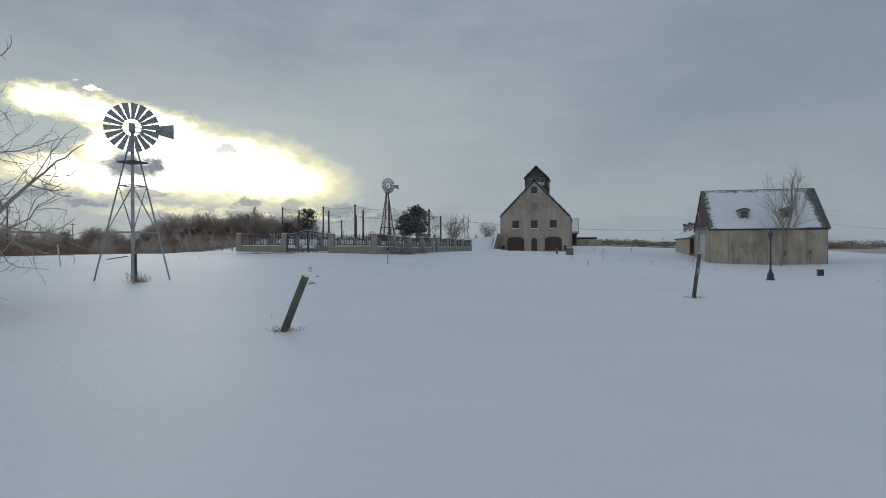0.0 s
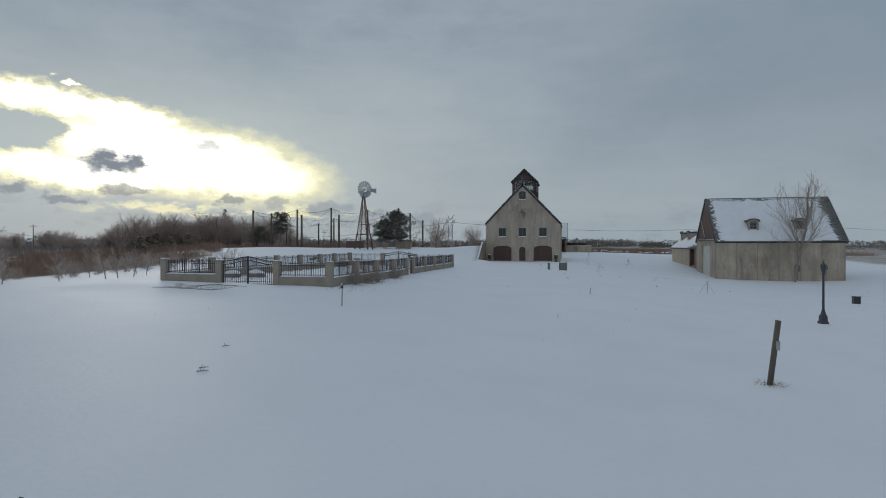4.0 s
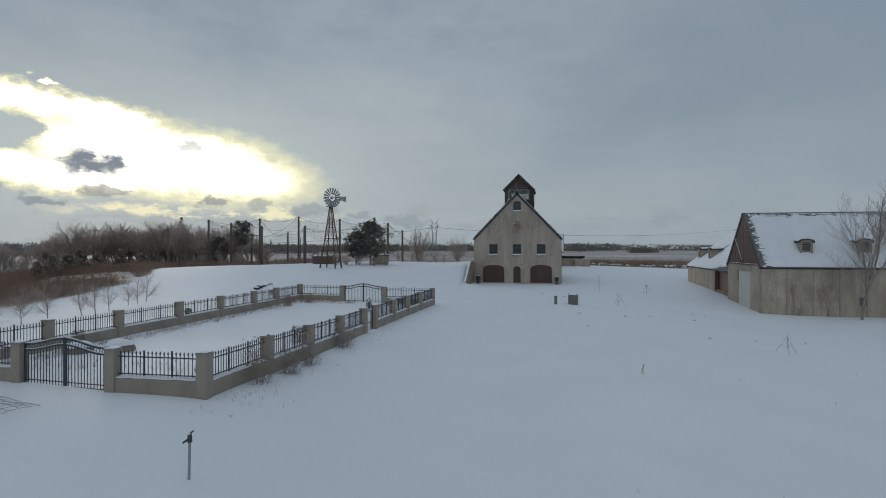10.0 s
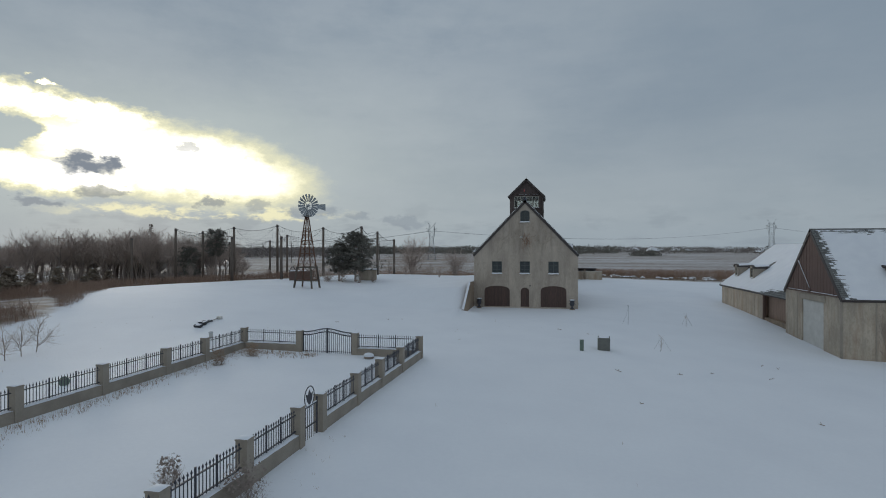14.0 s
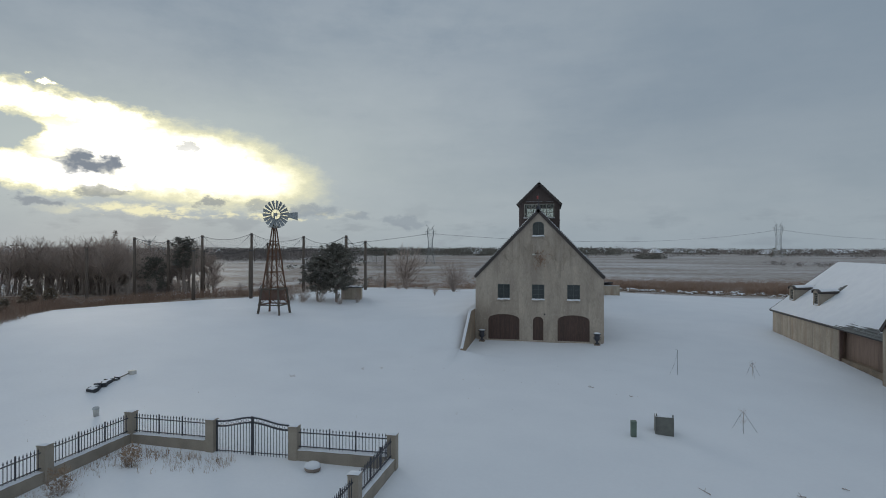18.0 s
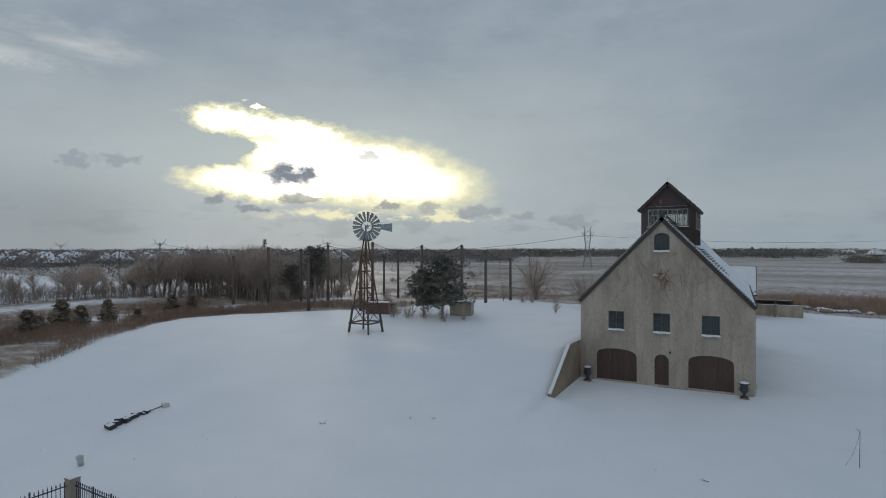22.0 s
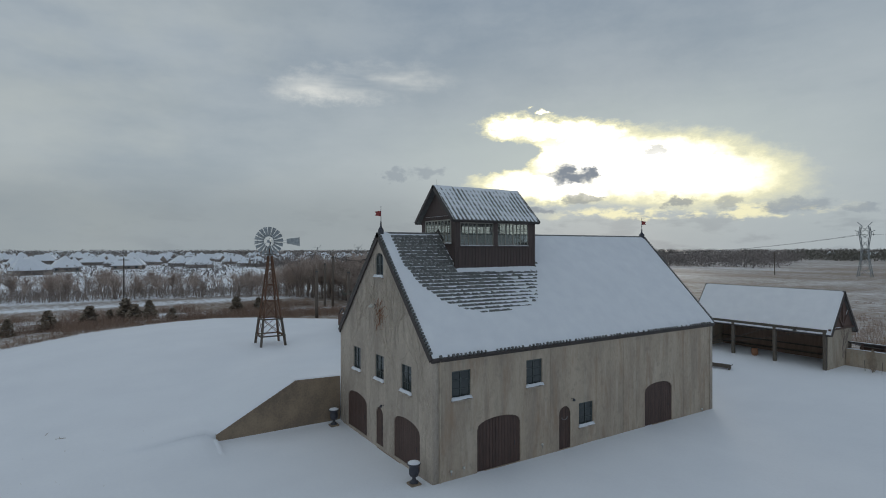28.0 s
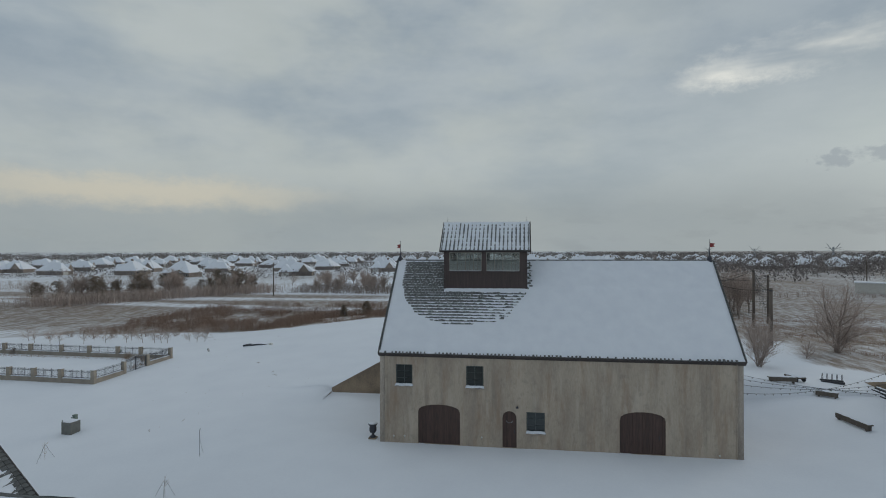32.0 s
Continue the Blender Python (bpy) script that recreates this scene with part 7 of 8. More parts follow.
tree("sapling", "thin bare sapling in the lawn", "tree", -20.5, 22.5, 25, 2.1, trunk=0.03, spread=0.5, levels=4)
for k, (x, y, h) in enumerate(((-33.0, 36.5, 3.6), (-29.5, 35.5, 2.2), (-28.2, 36.0, 2.4), (-46.0, 24.0, 3.0), (-50.0, 22.5, 2.4), (-36.5, 21.0, 3.2), (-25.5, 39.0, 2.8))):
    tree("sapling", "small bare tree in the orchard", "tree", x, y, 40 + k, h, "orchard saplings", trunk=0.05, spread=0.7, levels=4)
# a row of small trees along the field edge, beside the fence's west side
ROW = []
rnd = random.Random(8)
for k, (x, y) in enumerate(((-30.4, -55.5), (-30.6, -54.2), (-31.8, -51.5), (-32.8, -49.0), (-33.6, -46.2), (-34.0, -44.0), (-33.5, -41.8), (-33.5, -40.7), (-33.3, -39.7), (-34.2, -36.8), (-34.2, -35.8), (-34.4, -34.7), (-35.6, -47.0), (-34.8, -52.5), (-31.0, -58.5), (-32.5, -61.0))):
    h = 2.3 + 0.7 * rnd.random()
    if len(ROW) < 4:
        ROW.append(tree("bare_tree", "small bare spreading tree in a row by the field", "tree", x, y, 60 + k, 2.6, "row of small trees", trunk=0.036, spread=0.78, stems=1, levels=5, fan=2, first=0.4, rise=0.12))
    else:
        c = copy_thing(ROW[k % 4], pose(x, y, ground_z(x, y), 0, 0, rnd.random() * 360))
        c.scale = (h / 2.6,) * 3
SHRUB = None
for k in range(14):
    y = -60 + 2.1 * k
    x = float(np.interp(y, (-60, -50, -40, -31), (-34.0, -37.5, -41.0, -45.5))) - 2.5 * rnd.random()
    if SHRUB is None or k == 7:
        SHRUB = tree("bare_shrub", "low spreading bare shrub in snow", "shrub", x, y, 90 + k, 1.6, "shrubs along the field edge", trunk=0.03, spread=0.75, stems=3, levels=4, fan=2)
    else:
        c = copy_thing(SHRUB, pose(x, y, ground_z(x, y), 0, 0, rnd.random() * 360))
        c.scale = (0.7 + 0.6 * rnd.random(),) * 3
for k, (x, y, h) in enumerate(((-11.1, -57.1, 1.7), (-10.95, -55.4, 0.9), (-10.9, -53.8, 1.35), (-10.85, -50.2, 1.25), (-13.5, -49.6, 0.8), (-22.6, -53.0, 0.7), (-21.0, -36.0, 0.9), (-20.4, -33.5, 0.8))):
    wood, twigs = grow(90 + k, h, trunk=0.022, spread=0.7, stems=6, levels=4, fan=2)
    t = thing("rose_bush", "brown leafless bush by the fence wall", "shrub", pose(x, y, ground_z(x, y)), "bushes by the fence")
    wood.mesh("stem", BARK, t)
    lf = random.Random(k)
    for _ in range(260):
        a, q, zz = lf.random() * 6.28, 0.40 * h * math.sqrt(lf.random()), h * (0.3 + 0.65 * lf.random())
        c = Vector((q * math.cos(a), q * math.sin(a), zz))
        e = [Vector((lf.gauss(0, 0.035), lf.gauss(0, 0.035), lf.gauss(0, 0.035))) for _ in range(3)]
        twigs.tri(c + e[0], c + e[1], c + e[2])
    twigs.mesh("crown", DRYGRASS if k in (6, 7) else BARK, t)


# a dark creeper on the open shed's end wall, and a staked young cypress before the garden wall
cv = thing("climbing_vine", "dark leafless creeper spread over the shed's end wall", "vine", pose(CXE + 0.01, 41.81, 1.86))
cv_rnd, cv_t = random.Random(3), Tubes()


def creep(y, z, a, length, r, level):
    for _ in range(4):
        a += cv_rnd.gauss(0, 0.28)
        y2, z2 = y + length / 4 * math.sin(a), z + length / 4 * math.cos(a)
        cv_t.add((0.02, y, z), (0.025, y2, z2), r, r * 0.85, 4)
        if level < 4:
            creep(y2, z2, a + cv_rnd.choice((-1, 1)) * (0.5 + 0.4 * cv_rnd.random()), length * 0.62, r * 0.7, level + 1)
        y, z, r = y2, z2, r * 0.85


creep(0, -0.3, 0.0, 1.9, 0.05, 1)
cv_t.mesh("stem", BARK, cv)
cy = thing("young_cypress", "small brownish young cypress tied to two stakes", "tree", pose(3.32, 41.0, ground_z(3.32, 41.0)))
cw, cl = Tubes(), Tubes()
cw.add((0, 0, -0.1), (0.02, 0, 1.6), 0.03, 0.01, 6)
for _ in range(520):
    zz = 1.75 * cv_rnd.random()
    q, a = 0.34 * math.sin(math.pi * min(1.0, zz / 1.9 + 0.12)) * math.sqrt(cv_rnd.random()), 6.28 * cv_rnd.random()
    c = Vector((q * math.cos(a), q * math.sin(a), 0.12 + zz))
    cl.tri(*[c + Vector((cv_rnd.gauss(0, 0.04), cv_rnd.gauss(0, 0.04), cv_rnd.gauss(0.02, 0.08))) for _ in range(3)])
cw.mesh("trunk", BARK, cy)
cl.mesh("crown", JUNIPER, cy)
for sx in (-0.55, 0.6):
    part("stake", T((sx, 0.1, -0.1), (sx * 1.1, 0.1, 0.95), 0.018), IRON, cy)


def conifer(seed, height, width, mat, clumps, needle=0.22, open_=0.0):
    """Trunk with tiers of needle sprays, uneven in outline."""
    rnd = random.Random(seed)
    wood, leaf = Tubes(), Tubes()
    wood.add((0, 0, -0.2), (0.05, 0, height * 0.95), height * 0.022 + 0.03, 0.02, 7)
    for k in range(clumps):
        t = rnd.random() ** 0.8
        z = height * (0.10 + 0.88 * t)
        reach = width / 2 * (1 - t) ** 0.75 * (0.6 + 0.5 * rnd.random()) * (1 + 0.35 * nz(seed, z * 1.3, rnd.random() * 2)) + 0.08
        a = rnd.random() * 6.28
        d = Vector((math.cos(a), math.sin(a), 0.18 - 0.3 * rnd.random()))
        tip = Vector((0, 0, z)) + d * reach
        wood.add((0, 0, z), tip, 0.016, 0.006, 3)
        for j in range(9):
            c = Vector((0, 0, z)) + d * reach * (0.35 + 0.7 * rnd.random() * (1 - open_ * 0.3))
            for _ in range(2):
                e = [Vector((rnd.gauss(0, needle), rnd.gauss(0, needle), rnd.gauss(0, needle * 0.55))) for _ in range(3)]
                leaf.tri(c + e[0], c + e[1], c + e[2])
    return wood, leaf


def conifer_thing(name, label, x, y, seed, height, width, mat, clumps, group="", needle=0.22, snow=0):
    wood, leaf = conifer(seed, height, width, mat, clumps, needle)
    t = thing(name, label, "tree", pose(x, y, ground_z(x, y), 0, 0, seed * 37), group)
    wood.mesh("trunk", BARK, t)
    leaf.mesh("crown", mat, t)
    if snow:
        rnd, s = random.Random(seed + 1), Tubes()
        for k in range(snow):
            tt = rnd.random()
            q, a = width / 2 * (1 - tt) ** 0.75 * rnd.random(), rnd.random() * 6.28
            c = Vector((q * math.cos(a), q * math.sin(a), height * (0.15 + 0.85 * tt) + 0.1))
            e = [Vector((rnd.gauss(0, 0.12), rnd.gauss(0, 0.12), rnd.gauss(0, 0.03))) for _ in range(3)]
            s.tri(c + e[0], c + e[1], c + e[2])
        s.mesh("snow", SNOW, t, "flecks of snow")
    return t


def pine(name, label, x, y, seed, height, width, stems, clear, clumps, group="pines", snow=0.3, mat=None, cone=False):
    """A shaggy pine: bare lower stems, irregular limbs and tufts of long needles, with gaps between."""
    rnd = random.Random(seed)
    wood, leaf, white = Tubes(), Tubes(), Tubes()
    tips = []
    for k in range(stems):
        a = 6.28 * k / stems + rnd.random()
        foot = Vector((0.3 * width * math.cos(a), 0.3 * width * math.sin(a), -0.2)) * (stems > 1)
        h = height * (1.0 if k == 0 else 0.78 + 0.2 * rnd.random())
        top = foot + Vector((rnd.gauss(0, 0.2), rnd.gauss(0, 0.2), h))
        wood.add(foot, top, 0.05 + 0.018 * h, 0.03, 7)
        n = clumps // stems
        for j in range(n):
            t = clear + (1 - clear) * (j + rnd.random()) / n
            p = foot.lerp(top, t)
            u = (t - clear) / (1 - clear)
            reach = width * (0.36 if stems > 1 else 0.5) * (0.35 + 0.65 * math.sin(math.pi * (0.22 + 0.70 * u))) * (0.45 + 0.75 * rnd.random())
            if cone:
                reach = width * 0.5 * (1 - u * u) ** 0.6 * (0.30 + 0.75 * rnd.random()) * (0.72 + 0.75 * nz(3 * math.cos(k + j), u * 5, seed)) + 0.25
            b = rnd.random() * 6.28
            q = p + Vector((math.cos(b), math.sin(b), (0.30 if cone else 0.22) - 0.45 * (1 - u) * rnd.random())) * reach
            wood.add(p, q, 0.035, 0.012, 4)
            for _ in range(5):
                tips.append(p.lerp(q, 0.35 + 0.6 * rnd.random()) + Vector((rnd.gauss(0, 0.22), rnd.gauss(0, 0.22), rnd.gauss(0.05, 0.16))))
    for c in tips:
        for _ in range(22):
            d = Vector((rnd.gauss(0, 1), rnd.gauss(0, 1), rnd.gauss(0.25, 0.7))).normalized()
            o = d.orthogonal().normalized()
            o.rotate(Matrix.Rotation(rnd.random() * 6.28, 3, d))
            r = 0.20 + 0.26 * rnd.random()
            leaf.tri(c - d * 0.06 - o * 0.012, c + d * r * 0.5 + o * 0.024, c + d * r, c + d * r * 0.5 - o * 0.024)
        if rnd.random() < snow:
            for _ in range(3):
                w = c + Vector((rnd.gauss(0, 0.15), rnd.gauss(0, 0.15), 0.10))
                white.tri(*[w + Vector((rnd.gauss(0, 0.10), rnd.gauss(0, 0.10), rnd.gauss(0, 0.025))) for _ in range(3)])
    t = thing(name, label, "tree", pose(x, y, ground_z(x, y), 0, 0, seed * 37), group)
    wood.mesh("trunk", BARK, t)
    leaf.mesh("crown", mat or NEEDLE, t)
    tagged(white.mesh("snow", SNOW, t, "flecks of snow"), kind="stuff")
    return t


pine("pine_tree", "broad shaggy dark pine with bare lower stems and flecks of snow", -31.2, 13.3, 3, 6.9, 10.6, 1, 0.22, 230, snow=0.16, cone=True)
pine("pine_tree", "lower shaggy pine close to its taller neighbour", -33.8, 13.4, 9, 5.2, 8.0, 1, 0.24, 130, snow=0.12, cone=True)
pine("pine_tree", "dark pine with a high rounded crown on a bare trunk", -64.7, 29.3, 6, 9.4, 5.4, 1, 0.52, 100, snow=0.1)
pine("pine_tree", "dark pine among the leafless trees", -71.5, 31.0, 7, 6.4, 5.0, 1, 0.2, 90, snow=0.1)
for x, y, k in ((-36.4, 10.6, 1.1), (-35.2, 12.4, 1.5), (-34.6, 11.0, 0.9), (-33.0, 12.2, 1.2), (-37.2, 13.2, 1.3), (-30.0, 11.6, 1.0), (-28.6, 13.4, 0.9)):
    c = copy_thing(SHRUB, pose(x, y, ground_z(x, y), 0, 0, 97 * x))
    c.scale = (k, k, k * 1.25)
conifer_thing("larch", "thin brown leafless conifer taller than the wood", -85.3, 37.4, 8, 12.2, 5.0, TWIG, 150, "", 0.10, 0)
ph = thing("pump_house", "small tan stucco pump house behind the pines", "shed", pose(-30.6, 17.2, ground_z(-30.6, 17.2), 0, 0, 15))
part("wall", B(-1.3, 1.3, -1.0, 1.0, -0.3, 1.5, 0.02), PANEL, ph)
part("roof", B(-1.45, 1.45, -1.15, 1.15, 1.501, 1.6, 0.02), TRIM, ph)
part("snow", snow_cap(-1.45, 1.45, -1.15, 1.15, 1.6, 0.09, 0.02, 0.2), SNOW, ph, "", True)
JUN = None
rnd = random.Random(12)
spots = [(-60.5, -18.9), (-62.8, -14.6), (-65.6, -12.3), (-65.0, -10.4), (-63.2, -9.4), (-61.0, -7.8), (-60.0, -5.1), (-68.4, 5.0), (-69.0, 8.6), (-58.6, -22.6)]
for k, (x, y) in enumerate(spots):
    s = 0.75 + 0.6 * rnd.random()
    if k % 8 == 0:
        JUN = conifer_thing("juniper", "squat brownish-green juniper bush dusted with snow", x, y, 30 + k, 2.5, 2.0, JUNIPER, 150, "junipers along the lawn edge", 0.15, 160)
    else:
        c = copy_thing(JUN, pose(x, y, ground_z(x, y), 0, 0, rnd.random() * 360))
        c.scale = (s, s, s * (0.85 + 0.3 * rnd.random()))

# the bare wood west of the lawn, and belts of trees beyond
wood_kinds = [tree("bare_tree", "tall dark bare tree in the leafless wood", "tree", -80 - 7 * k, 30 + 4 * k, 200 + k, 8.6, "trees of the bare wood", trunk=0.13, spread=0.42 + 0.06 * k, levels=5, stems=1, fan=2 + (k == 1), first=0.45 + 0.15 * (k % 2), rise=0.42) for k in range(4)]
rnd = random.Random(20)


def plant(x, y, h, kinds=wood_kinds):
    c = copy_thing(rnd.choice(kinds), pose(x, y, ground_z(x, y), 0, 0, rnd.random() * 360))
    c.scale = (h / 8.6 * (1.15 + 0.5 * rnd.random()),) * 2 + (h / 8.6,)


def wood_edge(x):
    """Near edge of the wood's tall part, as y over x."""
    return float(np.interp(x, (-108, -103, -98, -89, -80, -72), (22, 25, 28, 31, 31, 25)))


def west_edge(y):
    """Near edge of the wood's low western part, as x over y."""
    return float(np.interp(y, (-62, -8, 0, 12, 24), (-122, -117, -115.5, -112, -107)))


for k in range(104):
    x = -73 - 33 * rnd.random()
    y = wood_edge(x) + 0.5 + 24 * rnd.random() ** 1.4
    plant(x, y, 7.6 + 2.8 * rnd.random())
for k in range(112):
    y = -62 + 92 * rnd.random()
    plant(west_edge(y) - 1 - 26 * rnd.random() ** 1.4, y, 4.4 + 2.4 * rnd.random())
for k in range(10):
    y = -230 + 370 * rnd.random()
    plant(-140 - 40 * rnd.random(), y, 4.0 + 4.0 * rnd.random())
for k in range(8):
    plant(-60 - 22 * rnd.random(), 25 + 9 * rnd.random(), 3.0 + 3.0 * rnd.random())
# a denser copse beyond the brown field
for k in range(28):
    u = rnd.random()
    plant(-76 - 48 * u - 6 * rnd.random(), -104 + 34 * u - 12 * rnd.random(), 5.0 + 3.5 * rnd.random())
CEDAR = None
for k in range(22):
    u = rnd.random()
    x, y, h = -78 - 52 * u - 4 * rnd.random(), -103 + 32 * u - 10 * rnd.random(), 3.6 + 3.4 * rnd.random()
    if CEDAR is None or k == 10:
        CEDAR = pine("cedar_tree", "dark greyish cedar in the copse beyond the field", x, y, 70 + k, 5.0, 4.4, 1, 0.08, 46, "cedars of the copse", 0.15, JUNIPER)
    else:
        c = copy_thing(CEDAR, pose(x, y, ground_z(x, y), 0, 0, rnd.random() * 360))
        c.scale = (h / 5.0,) * 3


def thicket(name, label, inside, count, height, mat, seed, blades=3, spread=0.25, thick=0.012):
    """Very many thin upright stems: brush that nobody could count."""
    rnd, t = random.Random(seed), Tubes()
    made = 0
    while made < count:
        x, y = inside(rnd)
        if x is None:
            continue
        z, h = ground_z(x, y), height * (0.45 + 0.8 * rnd.random())
        for k in range(blades):
            a, q = rnd.random() * 6.28, spread * rnd.random()
            b = Vector((x + q * math.cos(a), y + q * math.sin(a), z - 0.05))
            tip = b + Vector((rnd.gauss(0, 0.16) * h, rnd.gauss(0, 0.16) * h, h * (0.6 + 0.5 * rnd.random())))
            w = Vector((math.cos(a + 1.5), math.sin(a + 1.5), 0)) * thick * (1 + h)
            t.tri(b - w, b + w, tip)
            if h > 0.9:
                mid = b.lerp(tip, 0.5)
                for _ in range(2):
                    e = mid + Vector((rnd.gauss(0, 0.22) * h, rnd.gauss(0, 0.22) * h, 0.35 * h))
                    t.tri(mid - w * 0.6, mid + w * 0.6, e)
        made += 1
    return tagged(t.mesh(name, mat), label, name.replace("_", " "), kind="stuff")


def where_field(x0, x1, y0, y1, least):
    def pick(rnd):
        x, y = x0 + (x1 - x0) * rnd.random(), y0 + (y1 - y0) * rnd.random()
        return (x, y) if field_share(x, y) > least and nz(x * 0.12, y * 0.12, 4.0) > -0.18 else (None, None)
    return pick


thicket("brush", "reddish-brown leafless brush west of the lawn", where_field(-86, -34, -62, 22, 0.5), 13000, 1.3, BRUSH, 31, 4, 0.6, 0.0055)
thicket("dry_grass", "tall tan dry grass at the edges of the lawn", where_field(-100, -32, -62, 30, 0.25), 14000, 0.42, DRYGRASS, 32, 4, 0.4, 0.006)
thicket("dry_grass", "low tan and brown grass along the lawn's western edge", where_field(-66, -38, -34, 10, 0.4), 9000, 0.34, BRUSH, 45, 4, 0.4, 0.007)
thicket("undergrowth", "dark leafless undergrowth of the bare wood", lambda r: (lambda x: (x, wood_edge(x) + 22 * r.random() ** 1.2))(-72 - 36 * r.random()), 1000, 2.8, BARK, 33, 3, 0.8, 0.009)
thicket("hedge_brush", "tangled brown brush along the far edge of the lawn", lambda r: (-14 + 84 * r.random(), 57 + 28 * r.random() ** 1.5), 1700, 1.7, TWIG, 34, 4, 0.6, 0.009)
thicket("dry_grass", "pale dry grass along the far edge of the lawn", lambda r: (-14 + 84 * r.random(), 54.5 + 26 * r.random() ** 1.6), 4200, 0.85, DRYGRASS, 46, 4, 0.6, 0.009)
thicket("dry_grass", "tan dry grass over the northern field", where_field(-60, 70, 44, 120, 0.5), 6500, 0.45, DRYGRASS, 35, 4, 0.5, 0.014)
thicket("undergrowth", "dark leafless undergrowth of the western wood", lambda r: (lambda y: (west_edge(y) - 24 * r.random() ** 1.2, y))(-62 + 92 * r.random()), 2400, 2.8, BARK, 39, 3, 0.9, 0.009)
thicket("copse_brush", "dense grey-brown leafless brush of the copse", lambda r: (lambda u: (-76 - 50 * u + r.gauss(0, 3), -98 + 33 * u - 14 * r.random()))(r.random()), 2200, 3.4, TWIG, 44, 3, 0.8, 0.010)
thicket("road_brush", "brown brush along the snowy road", lambda r: (-122 - 40 * r.random() ** 2, -200 + 330 * r.random()), 1800, 1.8, TWIG, 36, 3, 0.8, 0.014)
thicket("brush", "red-brown brush along the lawn's northern edge", lambda r: (lambda x, y: (x, y) if nz(x * 0.16, y * 0.16, 2.0) > -0.22 else (None, None))(2 + 62 * r.random(), 56.5 + 26 * r.random() ** 1.5), 7500, 1.7, BRUSH, 47, 4, 0.7, 0.0065)
thicket("brush", "tan brush on the rough bank beyond the barn", lambda r: (lambda x, y: (x, y) if nz(x * 0.16, y * 0.16, 6.0) > 0.0 else (None, None))(-75 + 62 * r.random(), 47 + 44 * r.random()), 7500, 0.5, BRUSH, 48, 4, 0.7, 0.010)
thicket("weed_stalks", "dry weed stalks standing in the lawn snow", lambda r: (-11.0 + r.gauss(0.5, 0.6), -60.5 + 16 * r.random() ** 1.5), 140, 0.20, DRYGRASS, 37, 3, 0.15, 0.005)
thicket("dry_weeds", "tan dry weeds along the foot of the fence wall", lambda r: (WESTX(-45) + 0.5 + abs(r.gauss(0, 0.55)), -58.5 + 27 * r.random()), 800, 0.28, DRYGRASS, 41, 4, 0.2, 0.006)
thicket("dry_weeds", "tan dry weeds inside the fence by the iron gate", lambda r: (-21.5 + 9 * r.random(), -57.6 + abs(r.gauss(0, 1.4))), 90, 0.35, DRYGRASS, 42, 4, 0.2, 0.006)
thicket("dry_weeds", "tan dry weeds along the northern fence wall", lambda r: (-21.9 + 5 * r.random(), -32.1 - abs(r.gauss(0, 0.7))), 260, 0.35, DRYGRASS, 43, 4, 0.2, 0.006)
thicket("weed_stalks", "sparse dry stalks in the snow", lambda r: (lambda x, y: (x, y) if nz(x * 0.05, y * 0.05, 9) > 0.05 else (None, None))(-40 + 70 * r.random(), -90 + 80 * r.random()), 330, 0.18, DRYGRASS, 38, 2, 0.08, 0.005)

# lumps of snowy earth at the lawn's far edge
for k in range(40):
    x, y = 4 + 36 * rnd.random(), 52.5 + 5.5 * rnd.random()
    lump = thing("earth_heap", "low heap of earth and rubble under snow", "heap", pose(x, y, ground_z(x, y), 0, 0, rnd.random() * 360), "earth heaps")
    r = 0.3 + 0.5 * rnd.random()
    for nm, mt, k2 in (("earth", ROCK, 0.0), ("snow", SNOW, 0.07)):
        bm = bmesh.new()
        bmesh.ops.create_icosphere(bm, subdivisions=3, radius=r)
        for v in bm.verts:
            v.co = Vector((v.co.x * 1.4, v.co.y, v.co.z * 0.7)) * (1 + 0.45 * nz(v.co.x * 1.3 + x, v.co.y * 1.3 + y, v.co.z * 2) + 0.45 * nz(v.co.x * 4 + x, v.co.y * 4, v.co.z * 4))
            v.co.z += k2
        if k2:
            bmesh.ops.delete(bm, geom=[v for v in bm.verts if v.co.z < r * 0.38 + 0.8 * r * nz(v.co.x * 5, v.co.y * 5, x)], context="VERTS")
        part(nm, bm, mt, lump, "", True)

for k in range(16):
    x, y = 3 + 58 * rnd.random(), 57.5 + 16 * rnd.random() ** 1.4
    c = copy_thing(SHRUB, pose(x, y, ground_z(x, y), 0, 0, 360 * rnd.random()))
    k2 = 1.0 + 0.7 * rnd.random()
    c.scale = (k2 * 1.2, k2 * 1.2, k2)

# ---- tall net poles ----
tops = [(-66.5, 20.4, 10.1), (-58.4, 25.2, 10.5), (-50.8, 26.7, 10.9), (-42.5, 27.7, 10.4), (-34.2, 24.4, 10.4), (-33.5, 30.9, 9.7), (-32.6, 38.5, 8.4),
        (-59.3, 47.0, 9.6), (-66.1, 52.0, 8.5), (-72.5, 46.0, 8.1), (-66.0, 27.2, 9.85)]
lone_poles = [(-50.4, 11.9, 8.45), (-43.2, 13.6, 8.5), (-77.5, 23.0, 8.6)]
for x, y, z in tops + lone_poles:
    g = ground_z(x, y)
    p = thing("net_pole", "tall dark wooden pole that carries netting", "pole", pose(x, y, g), "net poles")
    part("shaft", T((0, 0, -0.4), (0, 0, z - g), 0.24, 0.19, 10), POLEWOOD, p, "", True)
    part("collar", T((0, 0, z - g - 0.35), (0, 0, z - g - 0.25), 0.22, 0.22, 10), IRON, p)
net = thing("netting", "sagging dark netting slung between the tall poles", "netting")
ring = tops + [tops[0]]
cables = Tubes()
mesh_net = Tubes()
